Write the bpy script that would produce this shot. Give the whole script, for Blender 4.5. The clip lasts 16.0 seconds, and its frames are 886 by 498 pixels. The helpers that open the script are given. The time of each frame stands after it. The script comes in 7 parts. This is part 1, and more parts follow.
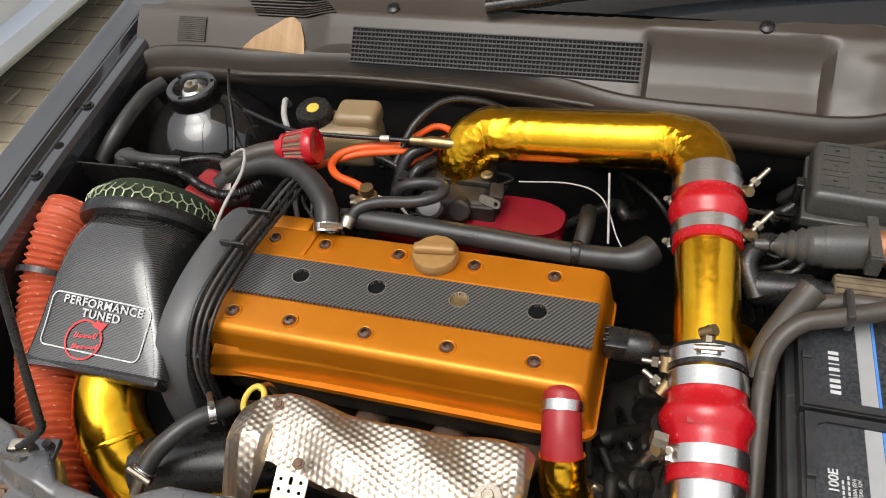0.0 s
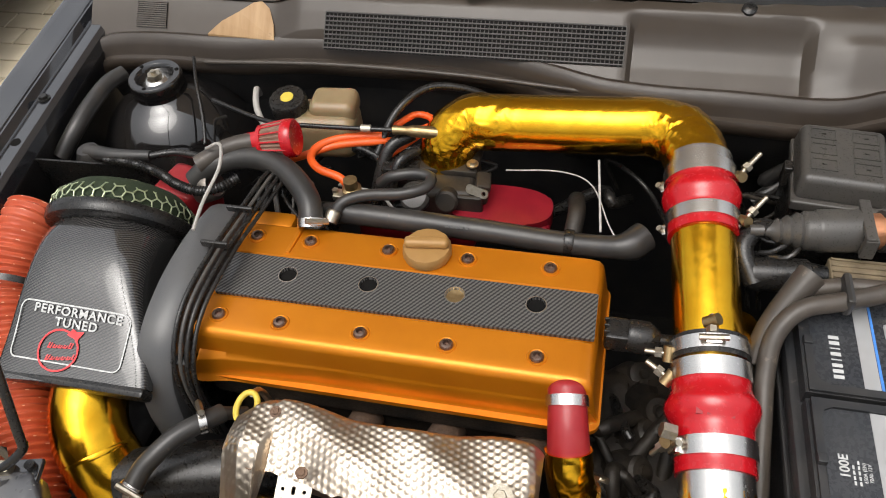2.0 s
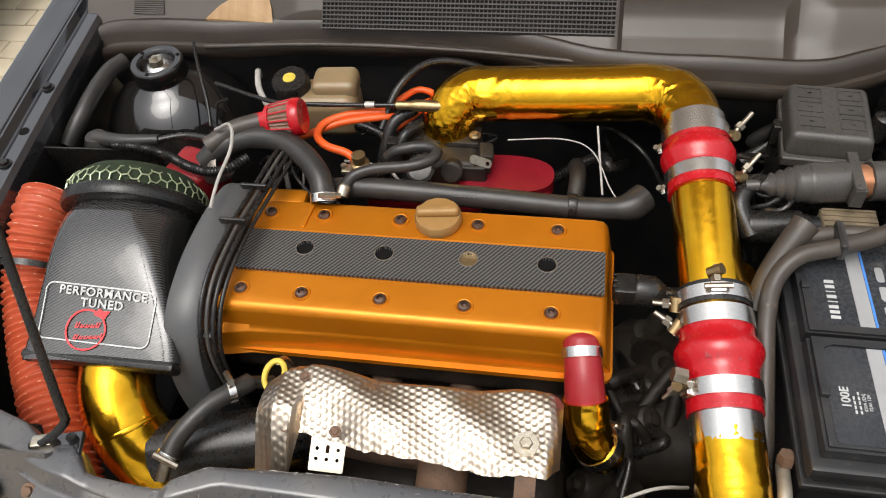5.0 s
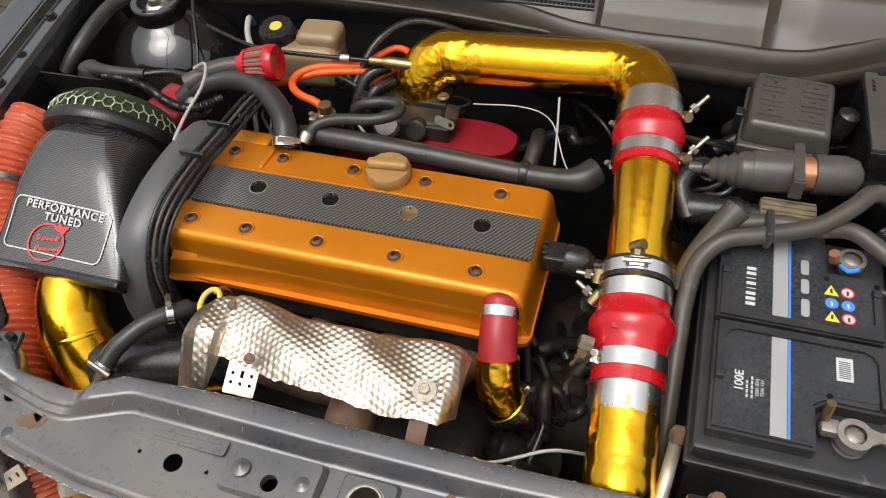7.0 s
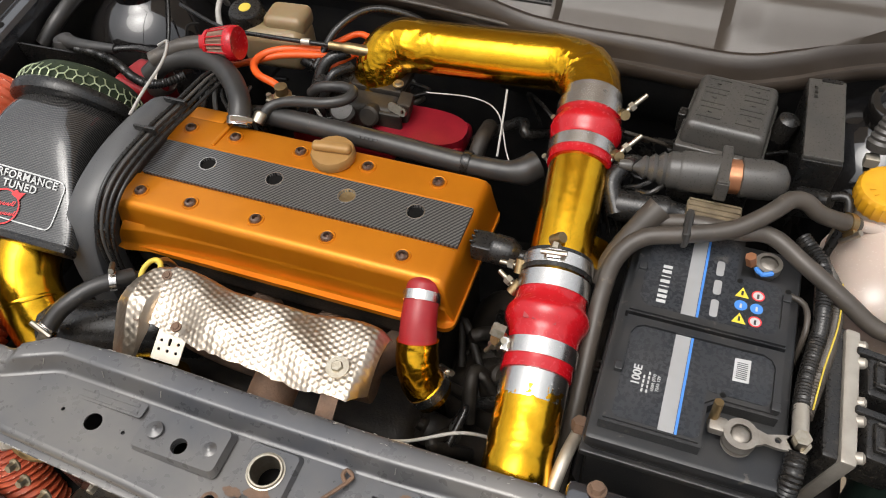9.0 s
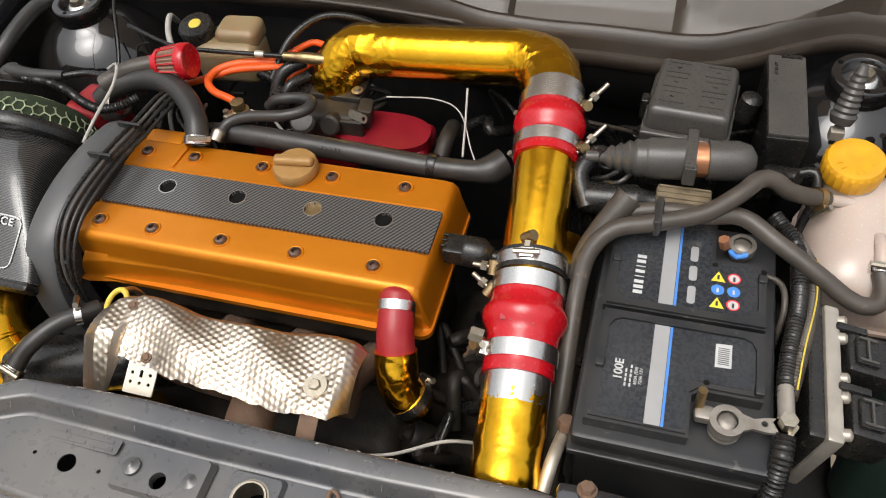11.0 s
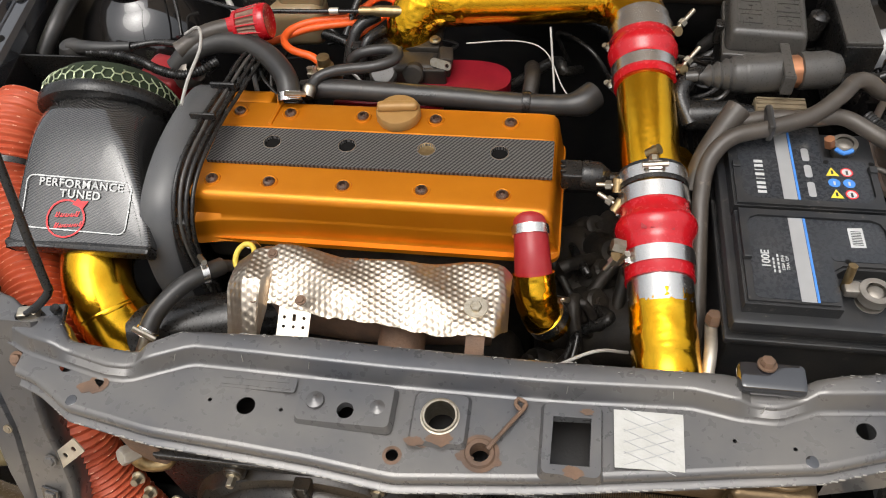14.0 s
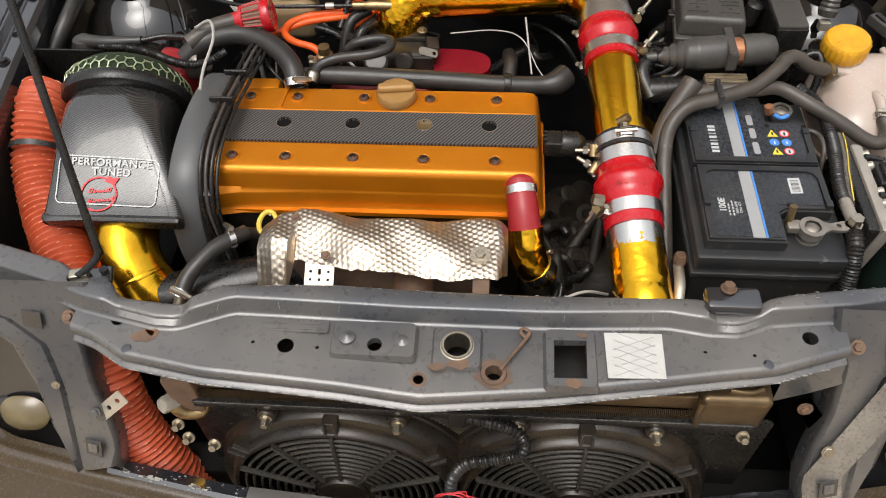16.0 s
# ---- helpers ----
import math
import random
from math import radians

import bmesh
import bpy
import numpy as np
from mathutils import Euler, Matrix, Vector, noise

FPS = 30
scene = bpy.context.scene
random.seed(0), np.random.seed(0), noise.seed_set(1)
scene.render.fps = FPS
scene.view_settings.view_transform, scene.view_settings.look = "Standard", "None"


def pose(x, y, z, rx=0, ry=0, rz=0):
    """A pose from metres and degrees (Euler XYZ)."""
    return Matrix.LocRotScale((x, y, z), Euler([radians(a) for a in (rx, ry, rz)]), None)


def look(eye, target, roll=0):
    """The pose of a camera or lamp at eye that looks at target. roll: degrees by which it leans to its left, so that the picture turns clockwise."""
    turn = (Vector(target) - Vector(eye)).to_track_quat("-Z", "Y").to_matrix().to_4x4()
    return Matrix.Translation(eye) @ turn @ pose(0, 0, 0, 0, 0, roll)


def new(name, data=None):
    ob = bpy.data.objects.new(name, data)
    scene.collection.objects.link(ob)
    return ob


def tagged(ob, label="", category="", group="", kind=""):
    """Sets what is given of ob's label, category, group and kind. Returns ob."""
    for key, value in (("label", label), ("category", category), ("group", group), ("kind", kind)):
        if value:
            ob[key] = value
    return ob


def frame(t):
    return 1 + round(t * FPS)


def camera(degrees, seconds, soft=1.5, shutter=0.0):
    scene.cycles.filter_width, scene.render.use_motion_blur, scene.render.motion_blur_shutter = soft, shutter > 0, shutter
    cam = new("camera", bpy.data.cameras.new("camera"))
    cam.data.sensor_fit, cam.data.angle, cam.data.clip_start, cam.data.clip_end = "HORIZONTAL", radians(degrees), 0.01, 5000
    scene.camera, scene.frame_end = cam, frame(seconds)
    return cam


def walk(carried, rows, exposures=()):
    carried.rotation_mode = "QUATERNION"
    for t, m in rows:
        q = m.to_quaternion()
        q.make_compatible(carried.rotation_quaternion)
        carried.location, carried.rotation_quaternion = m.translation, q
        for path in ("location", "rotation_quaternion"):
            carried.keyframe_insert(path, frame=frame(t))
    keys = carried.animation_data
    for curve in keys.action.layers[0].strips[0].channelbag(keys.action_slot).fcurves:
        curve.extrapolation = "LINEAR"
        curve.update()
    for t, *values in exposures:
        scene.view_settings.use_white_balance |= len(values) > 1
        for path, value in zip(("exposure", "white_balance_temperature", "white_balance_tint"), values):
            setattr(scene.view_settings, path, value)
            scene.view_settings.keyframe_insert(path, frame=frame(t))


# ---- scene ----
cam = camera(60.4, 16.0, soft=1.0)
METRES, EYE, TILT, LEAN, TURN = 1.3775, 1.495, -45.91, 5.91, 16.01
ROWS = [
    (0.0, 0.0, 0.0, 0.0, 0.0, 0.0, -0.0),
    (0.5, -0.0555, 0.0076, -0.0051, -2.06, -0.77, 1.51),
    (1.0, -0.0809, 0.0152, -0.0091, -3.73, -1.49, 1.61),
    (1.5, -0.0632, 0.0257, -0.0059, -4.15, -1.66, 1.67),
    (2.0, -0.0377, 0.0184, 0.0137, -4.03, -1.72, 1.62),
    (2.5, -0.0404, -0.0033, 0.0148, -3.54, -1.69, 1.55),
    (3.0, -0.0476, -0.0014, 0.0076, -3.2, -1.86, 1.59),
    (5.5, -0.0909, -0.0088, -0.0074, -7.56, -3.44, 4.5),
    (6.0, -0.1178, -0.0166, -0.0249, -8.83, -4.06, 4.66),
    (6.5, -0.0735, -0.0294, -0.0277, -6.02, -4.04, 1.96),
    (7.0, 0.026, -0.0305, -0.023, -1.42, -4.27, -1.69),
    (7.5, 0.0326, -0.0518, -0.0279, 2.21, -4.88, -4.16),
    (8.0, 0.0219, -0.0679, -0.0382, 1.04, -5.14, -4.1),
    (8.5, 0.1011, -0.0583, -0.0244, 1.04, -5.27, -4.77),
    (11.0, 0.1146, -0.0357, -0.0138, -0.99, -5.42, -0.17),
    (11.5, 0.1206, -0.0318, -0.0096, -2.64, -4.45, 0.73),
    (12.0, 0.1382, -0.0342, 0.0159, -4.25, -3.21, 1.56),
    (12.5, 0.097, -0.0444, 0.0035, -5.57, -2.4, 2.22),
    (13.0, 0.0391, -0.0461, -0.0113, -6.37, -2.55, 2.8),
    (13.5, 0.0183, -0.0124, -0.0255, -6.47, -3.51, 2.87),
    (14.0, -0.0563, -0.0537, -0.0609, -6.96, -5.93, 4.5),
    (14.5, -0.1188, -0.0943, -0.0975, -10.18, -7.71, 5.51),
    (15.0, -0.127, -0.1153, -0.1101, -11.06, -7.91, 5.35),
    (15.5, -0.1259, -0.1239, -0.1017, -11.34, -6.66, 5.61),
    (16.0, -0.1283, -0.1354, -0.0927, -11.53, -5.62, 6.0),
]
walk(cam, [(t, pose(0.148, 0, EYE, TILT, LEAN, TURN) @ pose(METRES * x, METRES * y, METRES * z, 90 + pitch, roll, yaw)) for t, x, y, z, yaw, pitch, roll in ROWS])

# ---------------------------------------------------------------- world and light
world = bpy.data.worlds.new("sky")
scene.world = world
world.use_nodes = True
wn, wl = world.node_tree.nodes, world.node_tree.links
sky = wn.new("ShaderNodeTexSky")
sky.sky_type, sky.sun_disc = "NISHITA", False
sky.sun_elevation, sky.sun_rotation = radians(70), radians(200)
sky.dust_density, sky.air_density = 9.0, 1.0
wash_out = wn.new("ShaderNodeHueSaturation")
wash_out.inputs["Saturation"].default_value = 0.25
wl.new(sky.outputs[0], wash_out.inputs["Color"])
cloud = wn.new("ShaderNodeMix")
cloud.data_type = "RGBA"
cloud.inputs["Factor"].default_value = 0.35
cloud.inputs["B"].default_value = (9.0, 9.2, 9.6, 1)
wl.new(wash_out.outputs[0], cloud.inputs["A"])
where, split = wn.new("ShaderNodeTexCoord"), wn.new("ShaderNodeSeparateXYZ")
wl.new(where.outputs["Generated"], split.inputs[0])
climb = wn.new("ShaderNodeMapRange")
climb.inputs["To Min"].default_value, climb.inputs["To Max"].default_value = 0.50, 1.45
wl.new(split.outputs["Z"], climb.inputs["Value"])
overcast = wn.new("ShaderNodeVectorMath")
overcast.operation = "SCALE"
wl.new(cloud.outputs["Result"], overcast.inputs[0])
wl.new(climb.outputs[0], overcast.inputs["Scale"])
wl.new(overcast.outputs[0], wn["Background"].inputs[0])
wn["Background"].inputs[1].default_value = 0.139
sun_data = bpy.data.lights.new("sun", "SUN")
sun_data.energy, sun_data.angle, sun_data.color = 0.9, radians(40), (1.0, 0.95, 0.88)
sun = new("sun", sun_data)
sun.matrix_world = look((-0.30, -0.82, 2.4), (0, 0, 0))
scene.view_settings.exposure = 0.0

# ---------------------------------------------------------------- helpers of this scene


def thing(name, at, label, category, group="", kind=""):
    ob = new(name)
    ob.location = at
    ob.empty_display_size = 0.05
    return tagged(ob, label, category, group, kind)


def base_of(ob):
    m = Matrix.Translation(ob.location)
    if ob.parent:
        m = base_of(ob.parent) @ ob.matrix_parent_inverse @ m
    return m


def flat_normals(bm):
    """Corner normals weighted by area, so that large faces stay flat beside their rounded edges."""
    bm.normal_update()
    area = {f: f.calc_area() for f in bm.faces}
    out = []
    for f in bm.faces:
        for v in f.verts:
            n = Vector()
            for g in v.link_faces:
                if f.normal.dot(g.normal) > 0.75:
                    n += g.normal * area[g]
            out.append(tuple(n.normalized() if n.length > 1e-12 else f.normal))
    return out


def part(name, bm, material, parent=None, label="", smooth=True):
    me = bpy.data.meshes.new(name)
    bmesh.ops.recalc_face_normals(bm, faces=bm.faces)
    flat = flat_normals(bm) if smooth and len(bm.faces) <= 300 else None
    bm.to_mesh(me)
    bm.free()
    me.materials.append(material)
    if smooth:
        me.shade_smooth()
        try:
            me.set_sharp_from_angle(angle=radians(38))
        except AttributeError:
            pass
    if flat:
        me.normals_split_custom_set(flat)
    ob = new(name, me)
    if parent is not None:
        ob.parent = parent
        ob.matrix_parent_inverse = base_of(parent).inverted()
    if label:
        tagged(ob, label)
    return ob


def join(bm, other):
    me = bpy.data.meshes.new("tmp")
    other.to_mesh(me)
    other.free()
    bm.from_mesh(me)
    bpy.data.meshes.remove(me)
    return bm


def block(at, size, bevel=0.003, seg=2, turn=(0, 0, 0)):
    bm = bmesh.new()
    bmesh.ops.create_cube(bm, size=1.0)
    bmesh.ops.scale(bm, vec=size, verts=bm.verts)
    if bevel:
        bmesh.ops.bevel(bm, geom=bm.edges[:], offset=min(bevel, min(size) * 0.45), segments=seg, profile=0.5, affect="EDGES")
    bmesh.ops.transform(bm, matrix=pose(*at, *turn), verts=bm.verts)
    return bm


def place(bm, m):
    bmesh.ops.transform(bm, matrix=m, verts=bm.verts)
    return bm


def smooth_line(points, step=0.006):
    """Points at even steps along a Catmull-Rom curve."""
    p = [Vector(q) for q in points]
    p = [2 * p[0] - p[1]] + p + [2 * p[-1] - p[-2]]
    out = []
    for i in range(1, len(p) - 2):
        a, b, c, d = p[i - 1:i + 3]
        n = max(2, int((c - b).length / step))
        for k in range(n):
            t = k / n
            out.append(0.5 * (2 * b + (c - a) * t + (2 * a - 5 * b + 4 * c - d) * t * t + (3 * b - a - 3 * c + d) * t ** 3))
    out.append(p[-2])
    return out


def tube(points, radius, sides=16, step=0.006, bend=None, caps=True, curve=True):
    """A pipe along points; radius: a number or a function of the length run; bend(s, angle): added to the radius."""
    line = smooth_line(points, step) if curve else [Vector(q) for q in points]
    bm = bmesh.new()
    tangent = (line[1] - line[0]).normalized()
    side = tangent.orthogonal().normalized()
    run, rings = 0.0, []
    for i, q in enumerate(line):
        if i:
            run += (q - line[i - 1]).length
        t = (line[min(i + 1, len(line) - 1)] - line[max(i - 1, 0)]).normalized()
        side = (side - t * side.dot(t)).normalized()
        up = t.cross(side)
        r0 = radius(run) if callable(radius) else radius
        ring = []
        for k in range(sides):
            a = 2 * math.pi * k / sides
            r = r0 + (bend(run, a) if bend else 0)
            ring.append(bm.verts.new(q + (side * math.cos(a) + up * math.sin(a)) * r))
        rings.append(ring)
    for a, b in zip(rings, rings[1:]):
        for k in range(sides):
            bm.faces.new((a[k], a[(k + 1) % sides], b[(k + 1) % sides], b[k]))
    if caps:
        bm.faces.new(rings[0][::-1])
        bm.faces.new(rings[-1])
    return bm


def lathe(profile, at, axis=(0, 0, 1), sides=32, bend=None):
    """Turns (radius, height) pairs round an axis through at; bend(angle, radius, height) scales the radius."""
    bm = bmesh.new()
    m = Matrix.Translation(at) @ Vector(axis).to_track_quat("Z", "Y").to_matrix().to_4x4()
    rings = []
    for r, h in profile:
        if r <= 1e-6:
            rings.append([bm.verts.new(m @ Vector((0, 0, h)))])
            continue
        ring = []
        for k in range(sides):
            a = 2 * math.pi * k / sides
            rr = r * (bend(a, r, h) if bend else 1)
            ring.append(bm.verts.new(m @ Vector((rr * math.cos(a), rr * math.sin(a), h))))
        rings.append(ring)
    for a, b in zip(rings, rings[1:]):
        for k in range(sides):
            n = (k + 1) % sides
            if len(a) == 1 and len(b) > 1:
                bm.faces.new((a[0], b[n], b[k]))
            elif len(b) == 1 and len(a) > 1:
                bm.faces.new((a[k], a[n], b[0]))
            elif len(a) > 1:
                bm.faces.new((a[k], a[n], b[n], b[k]))
    return bm


def plate(outline, z0, z1, holes=(), m=None, bevel=0.0):
    """A flat plate with holes, extruded from z0 to z1."""
    bm = bmesh.new()
    edges = []
    for loop in (outline, *holes):
        vs = [bm.verts.new((x, y, z0)) for x, y in loop]
        edges += [bm.edges.new((vs[i], vs[(i + 1) % len(vs)])) for i in range(len(vs))]
    bmesh.ops.triangle_fill(bm, use_beauty=True, use_dissolve=False, edges=edges)
    got = bmesh.ops.extrude_face_region(bm, geom=bm.faces[:])
    bmesh.ops.translate(bm, vec=(0, 0, z1 - z0), verts=[v for v in got["geom"] if isinstance(v, bmesh.types.BMVert)])
    if m is not None:
        bmesh.ops.transform(bm, matrix=m, verts=bm.verts)
    return bm


def circle(x, y, r, n=20):
    return [(x + r * math.cos(2 * math.pi * k / n), y + r * math.sin(2 * math.pi * k / n)) for k in range(n)]


def rounded(x0, y0, x1, y1, r, n=5):
    out = []
    for cx, cy, a0 in ((x1 - r, y1 - r, 0), (x0 + r, y1 - r, 90), (x0 + r, y0 + r, 180), (x1 - r, y0 + r, 270)):
        for k in range(n + 1):
            a = radians(a0 + 90 * k / n)
            out.append((cx + r * math.cos(a), cy + r * math.sin(a)))
    return out


def sheet(rows, thick=0.0):
    """A skin through rows of points; thick: metres along minus z."""
    bm = bmesh.new()
    vs = [[bm.verts.new(p) for p in row] for row in rows]
    for a, b in zip(vs, vs[1:]):
        for i in range(len(a) - 1):
            bm.faces.new((a[i], a[i + 1], b[i + 1], b[i]))
    if thick:
        got = bmesh.ops.extrude_face_region(bm, geom=bm.faces[:])
        bmesh.ops.translate(bm, vec=(0, 0, -thick), verts=[v for v in got["geom"] if isinstance(v, bmesh.types.BMVert)])
    return bm


def interp(table, x):
    xs, ys = zip(*table)
    return float(np.interp(x, xs, ys))


def text(words, size, m, material, parent, name="lettering", extrude=0.0003, bold=0.0, spacing=1.0):
    cu = bpy.data.curves.new("words", "FONT")
    cu.body, cu.size, cu.extrude, cu.offset = words, size, extrude, bold
    cu.align_x, cu.align_y, cu.space_character = "CENTER", "CENTER", spacing
    ob = bpy.data.objects.new("words", cu)
    scene.collection.objects.link(ob)
    bpy.context.view_layer.update()
    me = bpy.data.meshes.new_from_object(ob.evaluated_get(bpy.context.evaluated_depsgraph_get()))
    bpy.data.objects.remove(ob)
    bm = bmesh.new()
    bm.from_mesh(me)
    bmesh.ops.transform(bm, matrix=m, verts=bm.verts)
    return part(name, bm, material, parent, smooth=False)


# ---------------------------------------------------------------- materials


def material(name, base, rough=0.5, metal=0.0, second=None, amount=0.5, scale=60.0, fine=400.0, bump=0.15, coat=0.0,
             rough_span=0.15, spots=None, spot_scale=120.0, spot_level=0.66, stretch=(1, 1, 1), bump_dist=0.001, **extra):
    """A surface with colour variation at two scales, uneven gloss, fine relief and, where given, spots of dirt or rust."""
    ma = bpy.data.materials.new(name)
    ma.use_nodes = True
    n, l = ma.node_tree.nodes, ma.node_tree.links
    b = n["Principled BSDF"]
    co = n.new("ShaderNodeTexCoord")
    mp = n.new("ShaderNodeMapping")
    mp.inputs["Scale"].default_value = stretch
    l.new(co.outputs["Object"], mp.inputs[0])
    big, small = n.new("ShaderNodeTexNoise"), n.new("ShaderNodeTexNoise")
    for tex, s in ((big, scale), (small, fine)):
        tex.inputs["Scale"].default_value, tex.inputs["Detail"].default_value = s, 5
        l.new(mp.outputs[0], tex.inputs["Vector"])
    ramp = n.new("ShaderNodeValToRGB")
    ramp.color_ramp.elements[0].position, ramp.color_ramp.elements[1].position = 0.35, 0.7
    ramp.color_ramp.elements[0].color = (*base, 1)
    second = second or tuple(min(1, c * 1.35 + 0.004) for c in base)
    ramp.color_ramp.elements[1].color = (*[base[i] * (1 - amount) + second[i] * amount for i in range(3)], 1)
    l.new(big.outputs["Fac"], ramp.inputs[0])
    colour = ramp.outputs[0]
    if spots:
        sp = n.new("ShaderNodeTexNoise")
        sp.inputs["Scale"].default_value, sp.inputs["Detail"].default_value, sp.inputs["Roughness"].default_value = spot_scale, 6, 0.7
        l.new(co.outputs["Object"], sp.inputs["Vector"])
        st = n.new("ShaderNodeMapRange")
        st.inputs["From Min"].default_value, st.inputs["From Max"].default_value = spot_level, spot_level + 0.05
        l.new(sp.outputs["Fac"], st.inputs["Value"])
        mx = n.new("ShaderNodeMix")
        mx.data_type = "RGBA"
        l.new(st.outputs[0], mx.inputs["Factor"])
        l.new(colour, mx.inputs["A"])
        mx.inputs["B"].default_value = (*spots, 1)
        colour = mx.outputs["Result"]
    l.new(colour, b.inputs["Base Color"])
    rr = n.new("ShaderNodeMapRange")
    rr.inputs["From Min"].default_value, rr.inputs["From Max"].default_value = 0.3, 0.7
    rr.inputs["To Min"].default_value, rr.inputs["To Max"].default_value = max(0.02, rough - rough_span / 2), min(1, rough + rough_span / 2)
    l.new(small.outputs["Fac"], rr.inputs["Value"])
    l.new(rr.outputs[0], b.inputs["Roughness"])
    b.inputs["Metallic"].default_value = metal
    b.inputs["Coat Weight"].default_value = coat
    b.inputs["Coat Roughness"].default_value = 0.12
    for key, value in extra.items():
        b.inputs[key.replace("_", " ")].default_value = value
    if bump:
        bu = n.new("ShaderNodeBump")
        bu.inputs["Strength"].default_value, bu.inputs["Distance"].default_value = bump, bump_dist
        l.new(small.outputs["Fac"], bu.inputs["Height"])
        l.new(bu.outputs[0], b.inputs["Normal"])
    return ma


ORANGE = material("orange_paint", (0.60, 0.19, 0.004), 0.40, 0.55, (0.70, 0.24, 0.008), 0.7, 14, 900, 0.06, 0.18, spots=(0.75, 0.5, 0.25), spot_scale=70, spot_level=0.76)
GOLD = material("gold_foil", (0.90, 0.50, 0.030), 0.20, 1.0, (0.82, 0.40, 0.015), 0.8, 40, 260, 0.04, 0, rough_span=0.10)
RED_HOSE = material("red_silicone", (0.46, 0.004, 0.010), 0.24, 0.0, (0.52, 0.012, 0.018), 0.6, 40, 200, 0.04, 0.35)
RED_DARK = material("red_matt", (0.30, 0.012, 0.017), 0.38, 0.0, (0.36, 0.035, 0.035), 0.6, 40, 300, 0.1)
RED_PAINT = material("red_paint", (0.20, 0.004, 0.012), 0.42, 0.1, None, 0.5, 40, 400, 0.1)
STEEL = material("stainless_band", (0.76, 0.74, 0.71), 0.26, 1.0, (0.66, 0.64, 0.60), 0.5, 25, 200, 0, rough_span=0.03)
ZINC = material("zinc_bolt", (0.52, 0.48, 0.40), 0.38, 1.0, (0.35, 0.28, 0.18), 0.6, 200, 700, 0.2)
BRASS = material("brassy_fitting", (0.45, 0.33, 0.17), 0.4, 1.0, (0.3, 0.2, 0.1), 0.6, 200, 700, 0.2)
ALU = material("cast_aluminium", (0.38, 0.35, 0.31), 0.5, 0.8, (0.2, 0.17, 0.14), 0.8, 50, 500, 0.3)
GRIMY = material("grimy_metal", (0.014, 0.012, 0.010), 0.55, 0.2, (0.045, 0.034, 0.024), 0.8, 40, 300, 0.4)
RUST = material("rusty_iron", (0.13, 0.085, 0.06), 0.75, 0.3, (0.22, 0.13, 0.08), 0.9, 45, 400, 0.5)
BLACK = material("black_plastic", (0.010, 0.010, 0.010), 0.30, 0.0, (0.026, 0.022, 0.018), 0.7, 30, 300, 0.04, spots=(0.050, 0.042, 0.034), spot_scale=70, spot_level=0.62)
BATT = material("battery_case", (0.017, 0.018, 0.020), 0.40, 0.0, (0.040, 0.037, 0.034), 0.7, 22, 500, 0.08, spots=(0.075, 0.068, 0.060), spot_scale=45, spot_level=0.63)
BATT_LABEL = material("battery_label", (0.024, 0.027, 0.032), 0.28, 0.0, (0.050, 0.050, 0.052), 0.6, 14, 300, 0.03, spots=(0.085, 0.082, 0.078), spot_scale=30, spot_level=0.66)
GREY = material("grey_plastic", (0.056, 0.053, 0.049), 0.32, 0.0, (0.090, 0.081, 0.070), 0.7, 26, 500, 0.03, spots=(0.12, 0.105, 0.088), spot_scale=55, spot_level=0.66)
BELT = material("belt_cover_plastic", (0.080, 0.080, 0.082), 0.34, 0.0, (0.108, 0.104, 0.098), 0.6, 25, 900, 0.08)
RUBBER = material("rubber_hose", (0.026, 0.025, 0.024), 0.36, 0.0, (0.050, 0.044, 0.038), 0.7, 40, 300, 0.05, spots=(0.085, 0.072, 0.058), spot_scale=70, spot_level=0.64)
RUBBER_BR = material("dusty_rubber", (0.052, 0.043, 0.035), 0.42, 0.0, (0.086, 0.070, 0.055), 0.7, 30, 300, 0.05, spots=(0.13, 0.105, 0.080), spot_scale=60, spot_level=0.64)
DARK = material("black_bay_paint", (0.012, 0.012, 0.013), 0.45, 0.0, (0.03, 0.027, 0.024), 0.7, 20, 300, 0.2)
BODY = material("black_car_paint", (0.014, 0.015, 0.019), 0.14, 0.1, (0.040, 0.040, 0.042), 0.6, 10, 400, 0.01, 1.0, Coat_Roughness=0.06, Coat_IOR=1.8, spots=(0.20, 0.19, 0.17), spot_scale=110, spot_level=0.74)
BODY_DULL = material("worn_black_paint", (0.066, 0.068, 0.075), 0.31, 0.2, (0.175, 0.160, 0.140), 0.85, 7, 90, 0.006, 0.55, Coat_Roughness=0.16, rough_span=0.14, spots=(0.30, 0.27, 0.23), spot_scale=40, spot_level=0.735)
SCUTTLE = material("scuttle_plastic", (0.056, 0.044, 0.034), 0.36, 0.0, (0.086, 0.070, 0.055), 0.6, 9, 900, 0.10)
CAP_TAN = material("tan_oil_cap", (0.36, 0.20, 0.065), 0.45, 0.1, (0.28, 0.15, 0.045), 0.6, 60, 500, 0.12)
YELLOW = material("yellow_cap", (0.74, 0.37, 0.012), 0.38, 0.0, (0.58, 0.27, 0.012), 0.7, 50, 300, 0.1, spots=(0.42, 0.22, 0.03), spot_scale=150, spot_level=0.66)
TANK = material("milky_plastic", (0.44, 0.345, 0.285), 0.22, 0.0, (0.56, 0.47, 0.41), 0.9, 9, 300, 0.02, 0.3, Subsurface_Weight=0.2, Subsurface_Radius=(0.03, 0.015, 0.010))
LIGHT_ALU = material("pale_cast_alloy", (0.46, 0.42, 0.36), 0.42, 0.5, (0.34, 0.30, 0.25), 0.7, 60, 500, 0.2)
